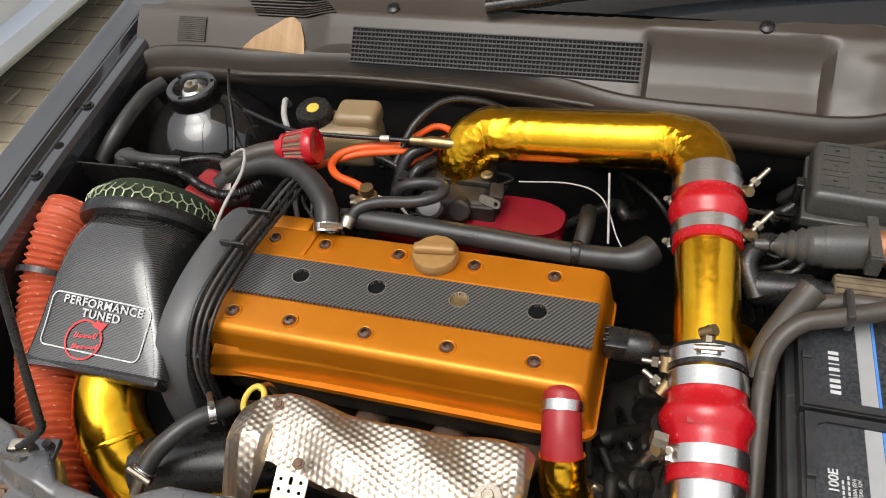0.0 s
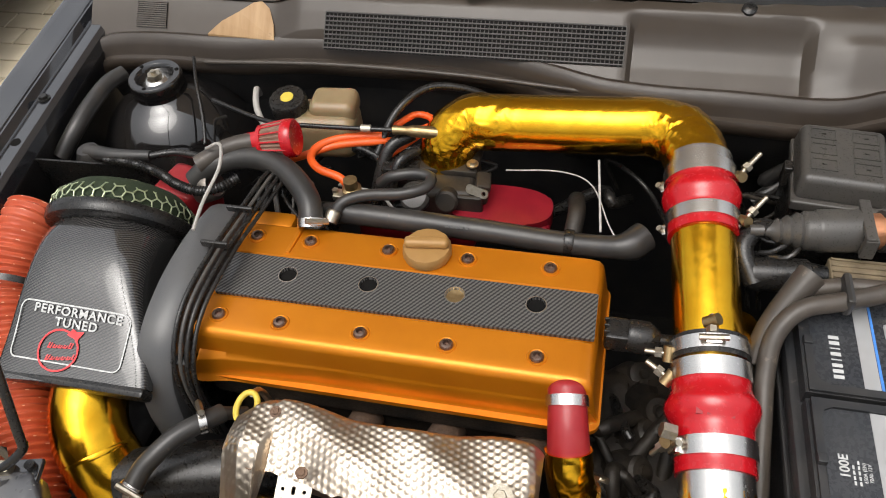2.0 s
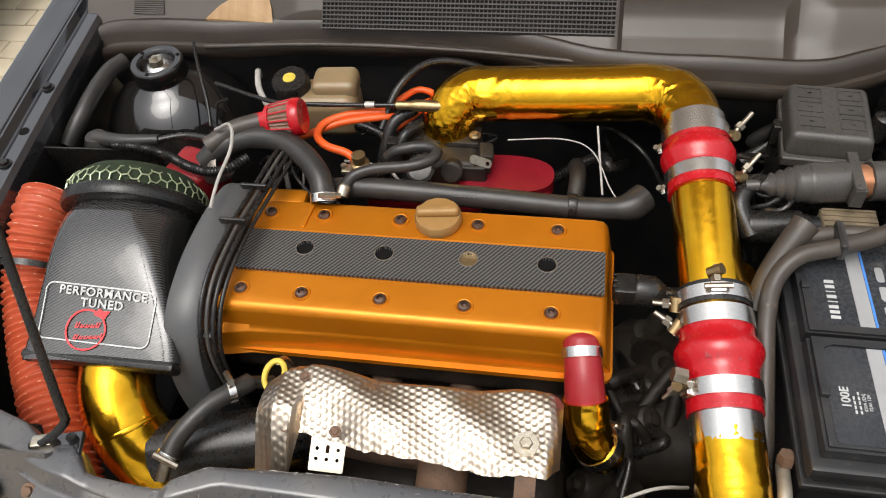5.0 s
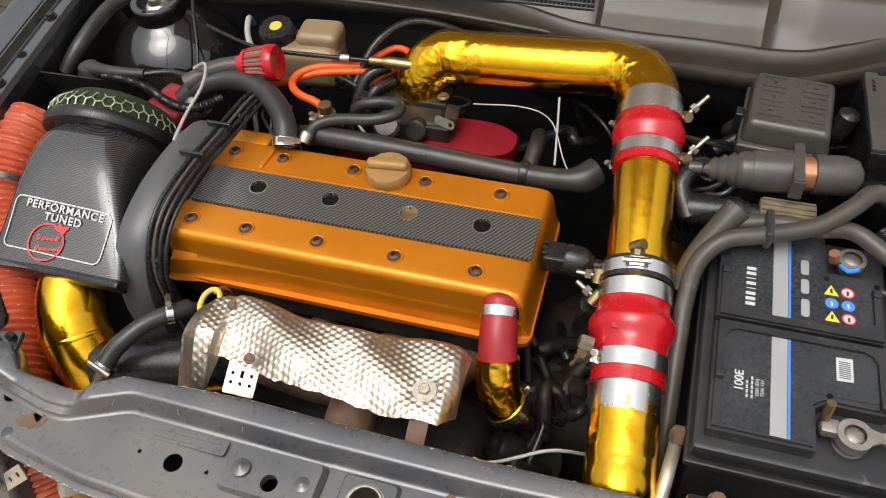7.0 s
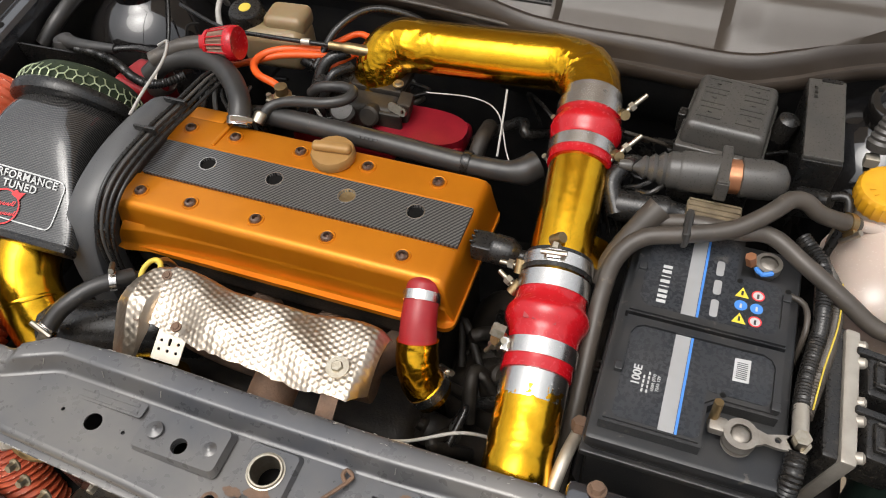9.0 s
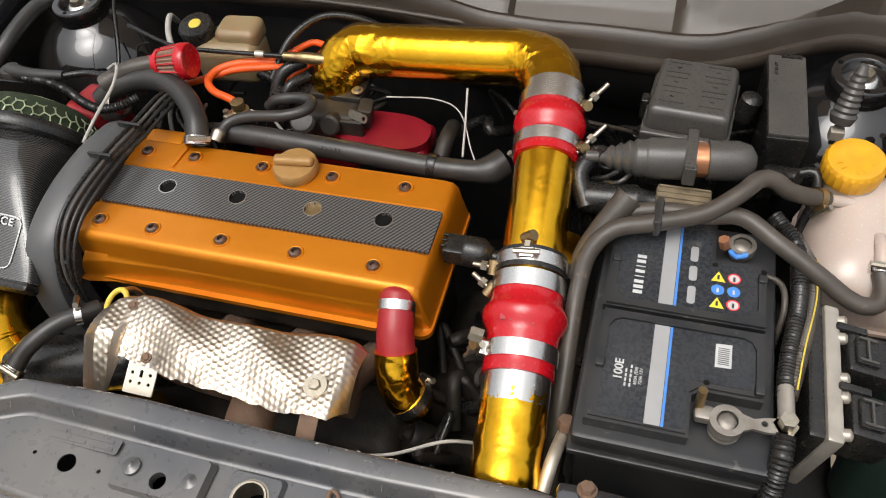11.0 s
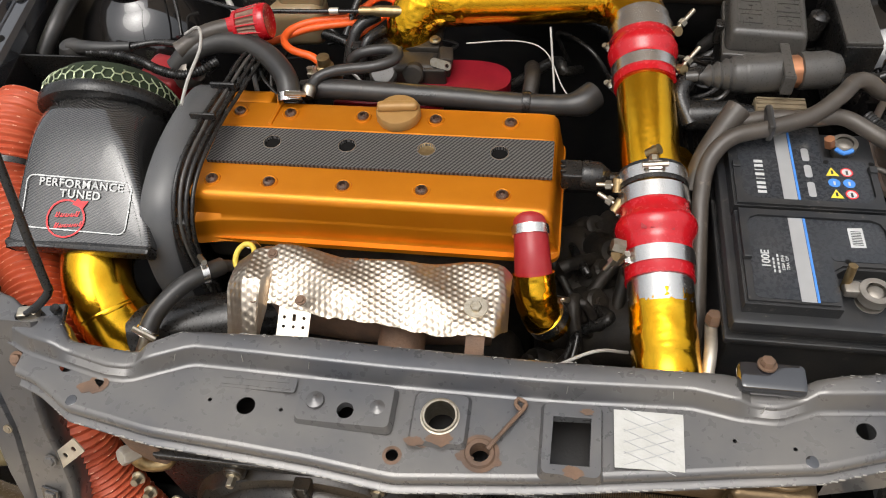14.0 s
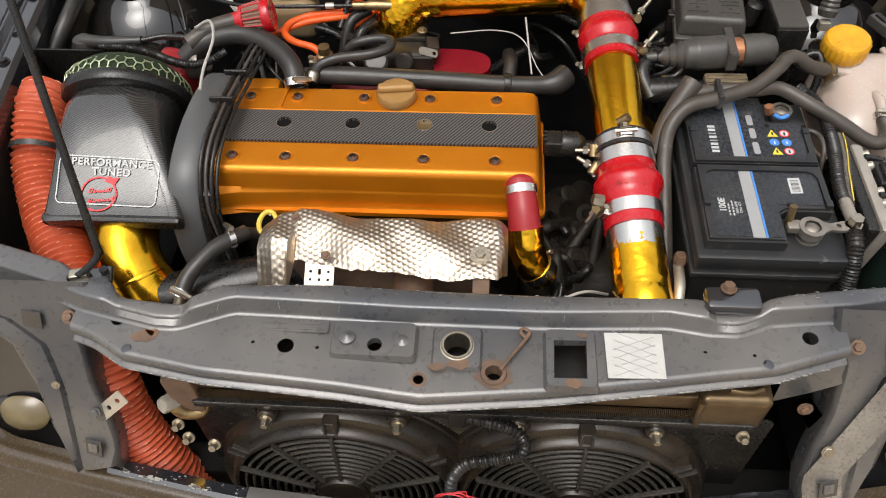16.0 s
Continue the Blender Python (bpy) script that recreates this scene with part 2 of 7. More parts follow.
# Brown lightened so that glossy parts in the bay reflect it.
UNDERSIDE = material("bonnet_underside", (0.30, 0.245, 0.19), 0.7, 0.0, (0.22, 0.18, 0.14), 0.8, 8, 200, 0.3)
SEAL_RUBBER = material("brown_seal_rubber", (0.034, 0.025, 0.018), 0.38, 0.0, (0.052, 0.039, 0.029), 0.7, 22, 400, 0.10)
RESERVOIR = material("yellowed_plastic", (0.27, 0.19, 0.10), 0.38, 0.0, (0.36, 0.27, 0.16), 0.7, 18, 300, 0.06, 0.1, Subsurface_Weight=0.2)
WASHER = material("dark_green_bottle", (0.018, 0.035, 0.028), 0.4, 0.0, (0.03, 0.05, 0.04), 0.6, 30, 300, 0.1)
ORANGE_DUCT = material("orange_duct_fabric", (0.44, 0.070, 0.025), 0.5, 0.0, (0.54, 0.11, 0.045), 0.7, 40, 500, 0.2)
DUCT_WIRE = material("duct_wire", (0.75, 0.40, 0.28), 0.5, 0.0)
ORANGE_CABLE = material("orange_cable", (0.75, 0.10, 0.012), 0.42, 0.0, None, 0.4, 50, 300, 0.05)
WHITE = material("white_print", (0.56, 0.56, 0.55), 0.5, 0.0, (0.44, 0.43, 0.41), 0.5, 60, 400, 0.03)
SILVER_PRINT = material("silver_print", (0.44, 0.44, 0.44), 0.35, 0.3, (0.36, 0.35, 0.34), 0.6, 30, 200, 0.03)
BLUE_PRINT = material("blue_print", (0.06, 0.22, 0.62), 0.45)
RED_PRINT = material("red_print", (0.72, 0.035, 0.04), 0.5)
YEL_PRINT = material("yellow_print", (0.80, 0.60, 0.05), 0.5)
STICKER = material("worn_white_sticker", (0.46, 0.45, 0.41), 0.55, 0.0, (0.56, 0.55, 0.52), 0.7, 60, 300, 0.3, spots=(0.20, 0.17, 0.12), spot_scale=55, spot_level=0.64)
MESHWIRE = material("green_grey_wire", (0.50, 0.55, 0.36), 0.38, 0.8, None, 0.5, 100, 500, 0.1)
FOAM = material("green_foam", (0.012, 0.022, 0.008), 0.85, 0.0, (0.03, 0.045, 0.015), 0.8, 120, 600, 0.6)
PLEAT = material("filter_gauze", (0.24, 0.14, 0.10), 0.7, 0.2, (0.34, 0.22, 0.16), 0.7, 150, 900, 0.5)
WOOD = material("bare_wood", (0.40, 0.24, 0.11), 0.6, 0.0, (0.54, 0.36, 0.19), 0.8, 12, 80, 0.3, stretch=(6, 1, 1), spots=(0.14, 0.08, 0.04), spot_scale=35, spot_level=0.64)
COPPER = material("copper_core", (0.45, 0.20, 0.10), 0.4, 0.6, None, 0.5, 80, 300, 0.2)
GLASS_LENS = material("yellowed_lens", (0.20, 0.155, 0.075), 0.18, 0.0, (0.12, 0.09, 0.045), 0.7, 40, 200, 0.2, 0.6)
# Near-black, almost glossless: shade put into colour for gaps, floors and hole discs.
SHADE_BLACK = material("shade_black_fill", (0.006, 0.006, 0.006), 0.8, 0.0, (0.014, 0.012, 0.010), 0.7, 15, 200, 0.3, Specular_IOR_Level=0.08)
BOLT = material("dark_rusty_bolt", (0.16, 0.10, 0.075), 0.32, 0.9, (0.30, 0.22, 0.18), 0.8, 220, 900, 0.2)
# Black bumper paint; brown reflected in it is put into the base colour.
BUMPER = material("brown_reflection_bumper", (0.055, 0.037, 0.019), 0.24, 0.0, (0.080, 0.056, 0.032), 0.7, 6, 300, 0.01, 0.35, Coat_Roughness=0.10, spots=(0.42, 0.39, 0.33), spot_scale=150, spot_level=0.765)
BLUE_CAR = material("silver_blue_paint", (0.46, 0.52, 0.60), 0.2, 0.0, (0.50, 0.56, 0.63), 0.3, 3, 500, 0.0, 0.7)
PAVER = material("sand_paver", (0.66, 0.55, 0.38), 0.85, 0.0, (0.78, 0.67, 0.50), 0.8, 9, 200, 0.4, spots=(0.40, 0.33, 0.23), spot_scale=60, spot_level=0.66)
JOINT = material("sandy_joint", (0.17, 0.15, 0.09), 0.95, 0.0, (0.14, 0.16, 0.06), 0.8, 6, 150, 0.5)
PAVING = material("sand_paving", (0.34, 0.26, 0.17), 0.9, 0.0, (0.44, 0.35, 0.24), 0.8, 4, 60, 0.5)
BRACKET = material("pale_zinc_strip", (0.66, 0.60, 0.50), 0.42, 0.7, (0.5, 0.44, 0.35), 0.6, 80, 500, 0.15)
YELLOW_RING = material("yellow_handle", (0.62, 0.46, 0.06), 0.5, 0.0, None, 0.5, 80, 400, 0.1)
GREY_WIRE = material("grey_wire", (0.38, 0.36, 0.33), 0.5, 0.0, None, 0.4, 80, 400, 0.05)
RED_WIRE = material("red_wire", (0.72, 0.06, 0.07), 0.45, 0.0, None, 0.4, 80, 400, 0.05)
RADI = material("bronzed_radiator", (0.20, 0.14, 0.075), 0.36, 0.75, (0.10, 0.065, 0.035), 0.85, 22, 200, 0.3, spots=(0.34, 0.26, 0.15), spot_scale=80, spot_level=0.64)
FAN = material("black_fan_plastic", (0.013, 0.011, 0.009), 0.32, 0.0, (0.045, 0.031, 0.018), 0.8, 16, 400, 0.04)
FOIL = material("embossed_foil", (0.55, 0.475, 0.385), 0.37, 1.0, (0.52, 0.43, 0.335), 0.8, 26, 500, 0.10, spots=(0.26, 0.18, 0.11), spot_scale=60, spot_level=0.72)


def carbon(name, pitch, turn, light, cross, rough=0.34, coat=0.6):
    """Woven carbon under lacquer: two crossed sets of fine bands."""
    ma = material(name, (0.02, 0.02, 0.021), rough, 0.0, None, 0.3, 30, 500, 0.0, coat, Coat_Roughness=0.05, Coat_IOR=1.5 + 0.10 * coat)
    n, l = ma.node_tree.nodes, ma.node_tree.links
    co = n.new("ShaderNodeTexCoord")
    sums = []
    for a, w in ((turn, 1.0), (turn + 68, 1.0)):
        mp = n.new("ShaderNodeMapping")
        mp.inputs["Rotation"].default_value = (0, 0, radians(a))
        l.new(co.outputs["Object"], mp.inputs[0])
        wv = n.new("ShaderNodeTexWave")
        wv.inputs["Scale"].default_value = 0.314 / pitch
        wv.inputs["Distortion"].default_value = 0.6
        l.new(mp.outputs[0], wv.inputs["Vector"])
        sums.append(wv)
    mul = n.new("ShaderNodeMath")
    mul.operation = "MULTIPLY"
    l.new(sums[0].outputs["Fac"], mul.inputs[0])
    weak = n.new("ShaderNodeMapRange")
    weak.inputs["To Min"].default_value = 1 - cross
    l.new(sums[1].outputs["Fac"], weak.inputs["Value"])
    l.new(weak.outputs[0], mul.inputs[1])
    ramp = n.new("ShaderNodeValToRGB")
    ramp.color_ramp.elements[0].color = (0.012, 0.012, 0.013, 1)
    ramp.color_ramp.elements[0].position, ramp.color_ramp.elements[1].position = 0.12, 0.55
    ramp.color_ramp.elements[1].color = (*light, 1)
    l.new(mul.outputs[0], ramp.inputs[0])
    l.new(ramp.outputs[0], n["Principled BSDF"].inputs["Base Color"])
    return ma


CARBON = carbon("carbon_weave", 0.0040, 38, (0.125, 0.120, 0.114), 0.5)
CARBON_FINE = carbon("fine_carbon_weave", 0.0030, 60, (0.060, 0.057, 0.053), 0.5, 0.18, 0.85)
GRILLE = material("grille_plastic", (0.022, 0.018, 0.014), 0.45, 0.0, (0.036, 0.030, 0.024), 0.6, 30, 500, 0.1)
TAN_PLASTIC = material("tan_dirty_plastic", (0.20, 0.155, 0.095), 0.5, 0.0, (0.10, 0.075, 0.045), 0.8, 60, 400, 0.2)
TAPE = material("crumpled_black_tape", (0.011, 0.011, 0.013), 0.16, 0.0, (0.03, 0.03, 0.032), 0.6, 30, 200, 0.05, 0.8)
LIP_GREY = material("grey_lip_plastic", (0.085, 0.080, 0.074), 0.42, 0.0, (0.125, 0.118, 0.108), 0.7, 14, 300, 0.05, spots=(0.30, 0.28, 0.25), spot_scale=120, spot_level=0.72)
GREEN_CABLE = material("pale_green_cable", (0.22, 0.27, 0.20), 0.5, 0.0, None, 0.4, 80, 400, 0.05)
CHIP = material("bare_paint_chip", (0.30, 0.28, 0.25), 0.6, 0.2, (0.42, 0.40, 0.36), 0.7, 200, 900, 0.1)
GLOSS = material("gloss_black_enamel", (0.008, 0.008, 0.009), 0.06, 0.0, (0.022, 0.018, 0.014), 0.6, 14, 300, 0.0, 1.0, Coat_Roughness=0.03)
STEEL_WORN = material("bare_worn_steel", (0.40, 0.39, 0.37), 0.30, 0.7, (0.20, 0.19, 0.175), 0.85, 22, 200, 0.04, spots=(0.06, 0.055, 0.05), spot_scale=60, spot_level=0.62)
GUARD = material("satin_guard_plastic", (0.030, 0.028, 0.025), 0.30, 0.0, (0.056, 0.048, 0.038), 0.7, 22, 400, 0.02)

# ---------------------------------------------------------------- small repeated pieces


def hex_bolt(at, r, h, axis, mat, parent=None, washer=0.0, name="bolt"):
    bm = lathe([(0, h), (r * 0.86, h), (r, h * 0.8), (r, 0), (0, 0)], at, axis, 6)
    if washer:
        join(bm, lathe([(0, 0.002), (washer, 0.002), (washer, 0), (0, 0)], at, axis, 20))
    return part(name, bm, mat, parent)


def band_clamp(at, axis, r, width, parent, screw_angle, mat=STEEL):
    """A hose clamp: a band, a worm housing and its screw."""
    band = part("clamp_band", lathe([(r - 0.001, -width / 2), (r + 0.0012, -width / 2), (r + 0.0012, width / 2), (r - 0.001, width / 2)], at, axis, 40), mat, parent, "stainless steel hose clamp band")
    m = Matrix.Translation(at) @ Vector(axis).to_track_quat("Z", "Y").to_matrix().to_4x4() @ pose(0, 0, 0, 0, 0, screw_angle)
    bm = block((r + 0.003, 0, 0), (0.007, 0.016, width * 0.85), 0.0015)
    bmesh.ops.transform(bm, matrix=m, verts=bm.verts)
    part("clamp_housing", bm, mat, band)
    bm = lathe([(0, -0.014), (0.0035, -0.014), (0.0035, 0.014), (0, 0.014)], (0, 0, 0), (0, 1, 0), 8)
    bmesh.ops.transform(bm, matrix=m @ pose(r + 0.006, 0, 0), verts=bm.verts)
    part("clamp_screw", bm, ZINC, band)
    return band


def t_bolt(at, direction, length, parent):
    """The long bolt of a heavy clamp, with its nut and trunnion."""
    d = Vector(direction).normalized()
    bolt = part("clamp_bolt", lathe([(0, 0), (0.003, 0), (0.003, length), (0.0022, length + 0.001), (0, length + 0.001)], at, d, 10), ZINC, parent, "long zinc-plated clamp bolt")
    a = Vector(at)
    part("nut", lathe([(0, 0), (0.0058, 0), (0.0058, 0.007), (0, 0.007)], a + d * length * 0.45, d, 6), ZINC, bolt)
    part("trunnion", lathe([(0, -0.008), (0.0062, -0.008), (0.0062, 0.008), (0, 0.008)], a + d * length * 0.22, d.orthogonal(), 12), BRASS, bolt)
    return bolt


# ---------------------------------------------------------------- ground and the neighbouring car
bm = sheet([[(x, y, 0) for x in (-300, -4, 4, 300)] for y in (-300, -4, 4, 300)])
ground = tagged(part("ground", bm, PAVING), "sandy block-paved ground under the car", "ground", kind="structure")

bm = sheet([[(x, y, 0.002) for x in (-2.95, -0.95)] for y in (0.9, 4.6)])
part("joint_sand", bm, JOINT, ground)

# ---------------------------------------------------------------- the body: inner wings, bulkhead, floor of the bay


def rail_z(y):
    return interp([(0.15, 0.815), (0.30, 0.838), (0.45, 0.860), (0.60, 0.876), (0.74, 0.887), (0.90, 0.898), (1.10, 0.912), (1.3, 0.925)], y)


def rail_x(y):
    return 0.645 + 0.070 * (y - 0.50)


car = thing("car_body", (0, 0.5, 0), "black hatchback front with its bonnet open, parked on pavers", "car")
ys = [0.20 + 0.05 * i for i in range(22)]
for s in (-1, 1):
    rows, rows2, walls = [], [], []
    for y in ys:
        z, x0 = rail_z(y), rail_x(y)
        walls.append([(s * (x0 + 0.030), y, 0.30), (s * (x0 + 0.022), y, z - 0.16), (s * (x0 + 0.006), y, z - 0.06), (s * (x0 - 0.001), y, z - 0.024), (s * x0, y, z - 0.021)])
        rows.append([(s * x0, y, z - 0.022), (s * (x0 + 0.003), y, z - 0.006), (s * (x0 + 0.009), y, z - 0.0015), (s * (x0 + 0.012), y, z), (s * (x0 + 0.026), y, z), (s * (x0 + 0.030), y, z - 0.003),
                     (s * (x0 + 0.036), y, z - 0.003), (s * (x0 + 0.039), y, z + 0.002), (s * (x0 + 0.042), y, z + 0.007), (s * (x0 + 0.047), y, z + 0.008)])
        z, x0 = z + 0.012, x0 + 0.046
        rows2.append([(s * (x0 - 0.003), y, z - 0.02), (s * (x0 - 0.001), y, z - 0.003), (s * (x0 + 0.004), y, z), (s * (x0 + 0.018), y, z + 0.001), (s * (x0 + 0.024), y, z + 0.005), (s * (x0 + 0.034), y, z + 0.006),
                      (s * (x0 + 0.039), y, z + 0.003), (s * (x0 + 0.043), y, z - 0.008), (s * (x0 + 0.046), y, z - 0.04), (s * (x0 + 0.052), y, z - 0.12), (s * (x0 + 0.058), y, z - 0.25), (s * (x0 + 0.05), y, z - 0.5)])
    part("inner_wing", sheet(rows), BODY, car, "black painted inner wing rail")
    part("inner_wall", sheet(walls), DARK, car, "dirty black inner wall of the bay")
    part("wing", sheet(rows2), BODY, car, "glossy black front wing")
    for y in (0.596, 0.741, 0.925):
        hex_bolt((s * (rail_x(y) + 0.021), y, rail_z(y)), 0.0065, 0.006, (0, 0, 1), BLACK, car, 0.009)
    # Flat near-black disc on the rail, painting in a hole's shade.
    part("rail_hole_shade", lathe([(0, 0.0006), (0.007, 0.0006), (0.007, 0), (0, 0)], (s * (rail_x(0.655) + 0.02), 0.655, rail_z(0.655)), (0, -0.17, 1), 16), SHADE_BLACK, car)
# bulkhead and under-bay
part("bulkhead", block((0, 0.93, 0.60), (1.31, 0.05, 0.52), 0.01), DARK, car, "black painted bulkhead")
# Floor coloured near-black to stand for the shade under the engine.
part("bay_shade_floor", block((0, 0.55, 0.33), (1.30, 0.80, 0.04), 0.01), SHADE_BLACK, car)
part("chassis_leg", block((-0.53, 0.55, 0.50), (0.10, 0.70, 0.14), 0.02), DARK, car)
part("chassis_leg", block((0.55, 0.55, 0.50), (0.10, 0.70, 0.14), 0.02), DARK, car)

# strut towers
for s in (-1, 1):
    tower = thing("strut_tower", (s * 0.555, 0.821, 0.60), "glossy black suspension strut tower with a round top mount", "strut tower", "strut towers")
    C, AX = (s * 0.555, 0.821, 0.88), (0, -0.03, 1)
    prof = [(0.142, -0.30), (0.134, -0.20), (0.124, -0.145), (0.108, -0.098), (0.088, -0.064), (0.068, -0.044), (0.052, -0.034), (0.043, -0.030), (0.0385, -0.026), (0.037, -0.014)]
    part("dome", lathe(prof, C, AX, 40, lambda a, r, h: 1 + 0.03 * math.sin(2 * a + 0.6)), GLOSS, tower, "glossy black pressed dome")
    ring = part("top_plate", lathe([(0.036, -0.022), (0.0385, -0.018), (0.0390, -0.004), (0.0375, 0.0), (0.0365, 0.0008), (0.0285, 0.0008), (0.0265, -0.001), (0.0250, -0.008), (0.023, -0.013), (0.0, -0.013)], C, AX, 48), GLOSS, tower)
    for k in range(3):
        a = radians(30 + 120 * k)
        # Near-black disc in place of a drilled hole's shade.
        part("plate_hole_shade", lathe([(0, 0.0004), (0.003, 0.0004), (0.003, 0), (0, 0)], (s * 0.555 + 0.0325 * math.cos(a), 0.821 + 0.0325 * math.sin(a), 0.8812 + 0.0011 * math.sin(a)), AX, 10), SHADE_BLACK, ring)
    part("bearing", lathe([(0.022, -0.012), (0.016, -0.005), (0.0125, -0.004), (0.012, -0.008), (0.0, -0.008)], C, AX, 28), STEEL, tower)
    part("strut_nut", lathe([(0, 0.008), (0.004, 0.008), (0.004, 0.003), (0.010, 0.003), (0.0105, -0.007), (0, -0.007)], C, AX, 6), ZINC, tower)

# ---------------------------------------------------------------- slam panel across the front
FRONT = [(-0.66, 0.245), (-0.50, 0.195), (-0.414, 0.170), (-0.371, 0.146), (-0.276, 0.131), (-0.116, 0.123), (-0.028, 0.115), (0.128, 0.132), (0.281, 0.153), (0.362, 0.163), (0.45, 0.190), (0.52, 0.21), (0.66, 0.245)]
RIDGE = [(-0.66, 0.285), (-0.47, 0.232), (-0.434, 0.217), (-0.34, 0.198), (-0.315, 0.198), (-0.254, 0.225), (0.132, 0.228), (0.247, 0.231), (0.29, 0.222), (0.325, 0.220), (0.36, 0.234), (0.45, 0.24), (0.66, 0.285)]
BACK = [(-0.66, 0.315), (-0.47, 0.262), (-0.436, 0.241), (-0.409, 0.246), (-0.388, 0.221), (-0.314, 0.216), (-0.272, 0.242), (-0.134, 0.252), (0.163, 0.251), (0.278, 0.250), (0.32, 0.240), (0.386, 0.255), (0.493, 0.266), (0.66, 0.315)]
FACE_Z = [(-0.66, 0.83), (-0.44, 0.826), (-0.345, 0.822), (-0.186, 0.816), (-0.05, 0.808), (0.1, 0.806), (0.24, 0.811), (0.36, 0.819), (0.45, 0.826), (0.66, 0.83)]
slam = thing("slam_panel", (0, 0.2, 0.78), "worn black steel slam panel across the front, scratched and rusted", "slam panel", kind="structure")
SQUARE = [(0.117, 0.148), (0.153, 0.149), (0.154, 0.197), (0.118, 0.196)]
xs = np.linspace(-0.62, 0.62, 125)
rows = []
for x in xs[18:-18]:
    f, r, b, z = interp(FRONT, x), interp(RIDGE, x), interp(BACK, x), interp(FACE_Z, x)
    rows.append([(x, f + 0.034, z - 0.040), (x, f + 0.004, z - 0.023), (x, f + 0.000, z - 0.0215), (x, f - 0.001, z - 0.020), (x, f + 0.000, z - 0.0188), (x, f + 0.004, z - 0.018), (x, f + 0.0062, z - 0.0165), (x, f + 0.0065, z - 0.0145),
                 (x, f + 0.005, z - 0.007), (x, f + 0.0052, z - 0.005), (x, f + 0.0065, z - 0.0025), (x, f + 0.009, z - 0.0006), (x, f + 0.0125, z)])
part("front_flange", sheet(rows), BODY_DULL, slam, "rolled front edge with chipped paint")
rows = []
for x in xs:
    f, r, b, z = interp(FRONT, x), interp(RIDGE, x), interp(BACK, x), interp(FACE_Z, x)
    zt = z + 0.019 - (0.008 if -0.40 < x < -0.30 or 0.295 < x < 0.36 else 0)
    rows.append([(x, r - 0.0135, z + 0.0005), (x, r - 0.0105, z + 0.001), (x, r - 0.0085, z + 0.003), (x, r - 0.0078, z + 0.0045), (x, r - 0.0012, zt - 0.0035), (x, r - 0.0005, zt - 0.002), (x, r + 0.001, zt - 0.0006), (x, r + 0.004, zt),
                 (x, b - 0.005, zt + 0.0006), (x, b - 0.002, zt), (x, b, zt - 0.002), (x, b + 0.002, zt - 0.03), (x, b - 0.01, zt - 0.05)])
part("rear_ridge", sheet(rows), BODY_DULL, slam, "raised rear rib with scratched edge")
holes = [circle(-0.345, 0.182, 0.0075), circle(-0.386, 0.198, 0.0085), circle(-0.186, 0.176, 0.0095), circle(-0.084, 0.180, 0.0085), circle(-0.224, 0.178, 0.0022, 8), circle(-0.150, 0.176, 0.0022, 8),
         SQUARE, circle(0.009, 0.186, 0.0145, 28), circle(0.051, 0.155, 0.010), circle(0.40, 0.208, 0.0085), circle(0.285, 0.19, 0.002, 8), circle(0.337, 0.186, 0.002, 8), circle(-0.032, 0.144, 0.006)]
up = [(x, interp(FRONT, x) + 0.012) for x in xs[18:-18]]
down = [(x, interp(RIDGE, x) - 0.012) for x in xs[18:-18]][::-1]
bm = plate(up + down, 0, 0.0015, holes)
for v in bm.verts:
    v.co.z += interp(FACE_Z, v.co.x) - 0.0015
part("face", bm, BODY_DULL, slam, "flat black steel face with punched holes")
# Lower panel of the box section, added dark so the punched holes look shaded.
rows = [[(x, interp(FRONT, x) + 0.03 + k * (interp(BACK, x) - 0.045 - interp(FRONT, x)), interp(FACE_Z, x) - 0.045) for k in (0, 0.5, 1)] for x in np.linspace(-0.42, 0.42, 40)]
part("hole_shade_skin", sheet(rows), DARK, slam)
# raised pads on the face
def pad(x0, y0, x1, y1, h, hole=None, tilt=0.0):
    z = interp(FACE_Z, (x0 + x1) / 2)
    bm = plate(rounded(x0, y0, x1, y1, 0.006), z, z + h, hole or ())
    for v in bm.verts:
        if v.co.z > z + h / 2:
            cx, cy = (x0 + x1) / 2, (y0 + y1) / 2
            if abs(v.co.x - x0) < 0.007 or abs(v.co.x - x1) < 0.007 or abs(v.co.y - y0) < 0.007 or abs(v.co.y - y1) < 0.007:
                v.co.x += 0.003 * (1 if v.co.x < cx else -1)
                v.co.y += 0.003 * (1 if v.co.y < cy else -1)
    return part("raised_pad", bm, BODY_DULL, slam)


pad(-0.136, 0.163, -0.036, 0.213, 0.009, [circle(-0.084, 0.180, 0.0085)])
pad(-0.020, 0.156, 0.038, 0.213, 0.006, [circle(0.009, 0.186, 0.0145, 28)])
pad(0.106, 0.136, 0.166, 0.2135, 0.010, [SQUARE])
for x in (-0.116, -0.053):
    part("rivet", lathe([(0, 0.005), (0.003, 0.0045), (0.0045, 0.003), (0.009, 0.0015), (0.0095, 0)], (x, 0.187, interp(FACE_Z, x) + 0.009), (0, 0, 1), 16), BODY_DULL, slam)
part("latch_ring", lathe([(0.0140, -0.02), (0.0140, 0.006), (0.0152, 0.0085), (0.0170, 0.0085), (0.0178, 0.0065), (0.0195, 0.0062)], (0.009, 0.186, 0.808), (0, 0, 1), 36), ZINC, slam, "worn bare-metal ring of the bonnet latch")
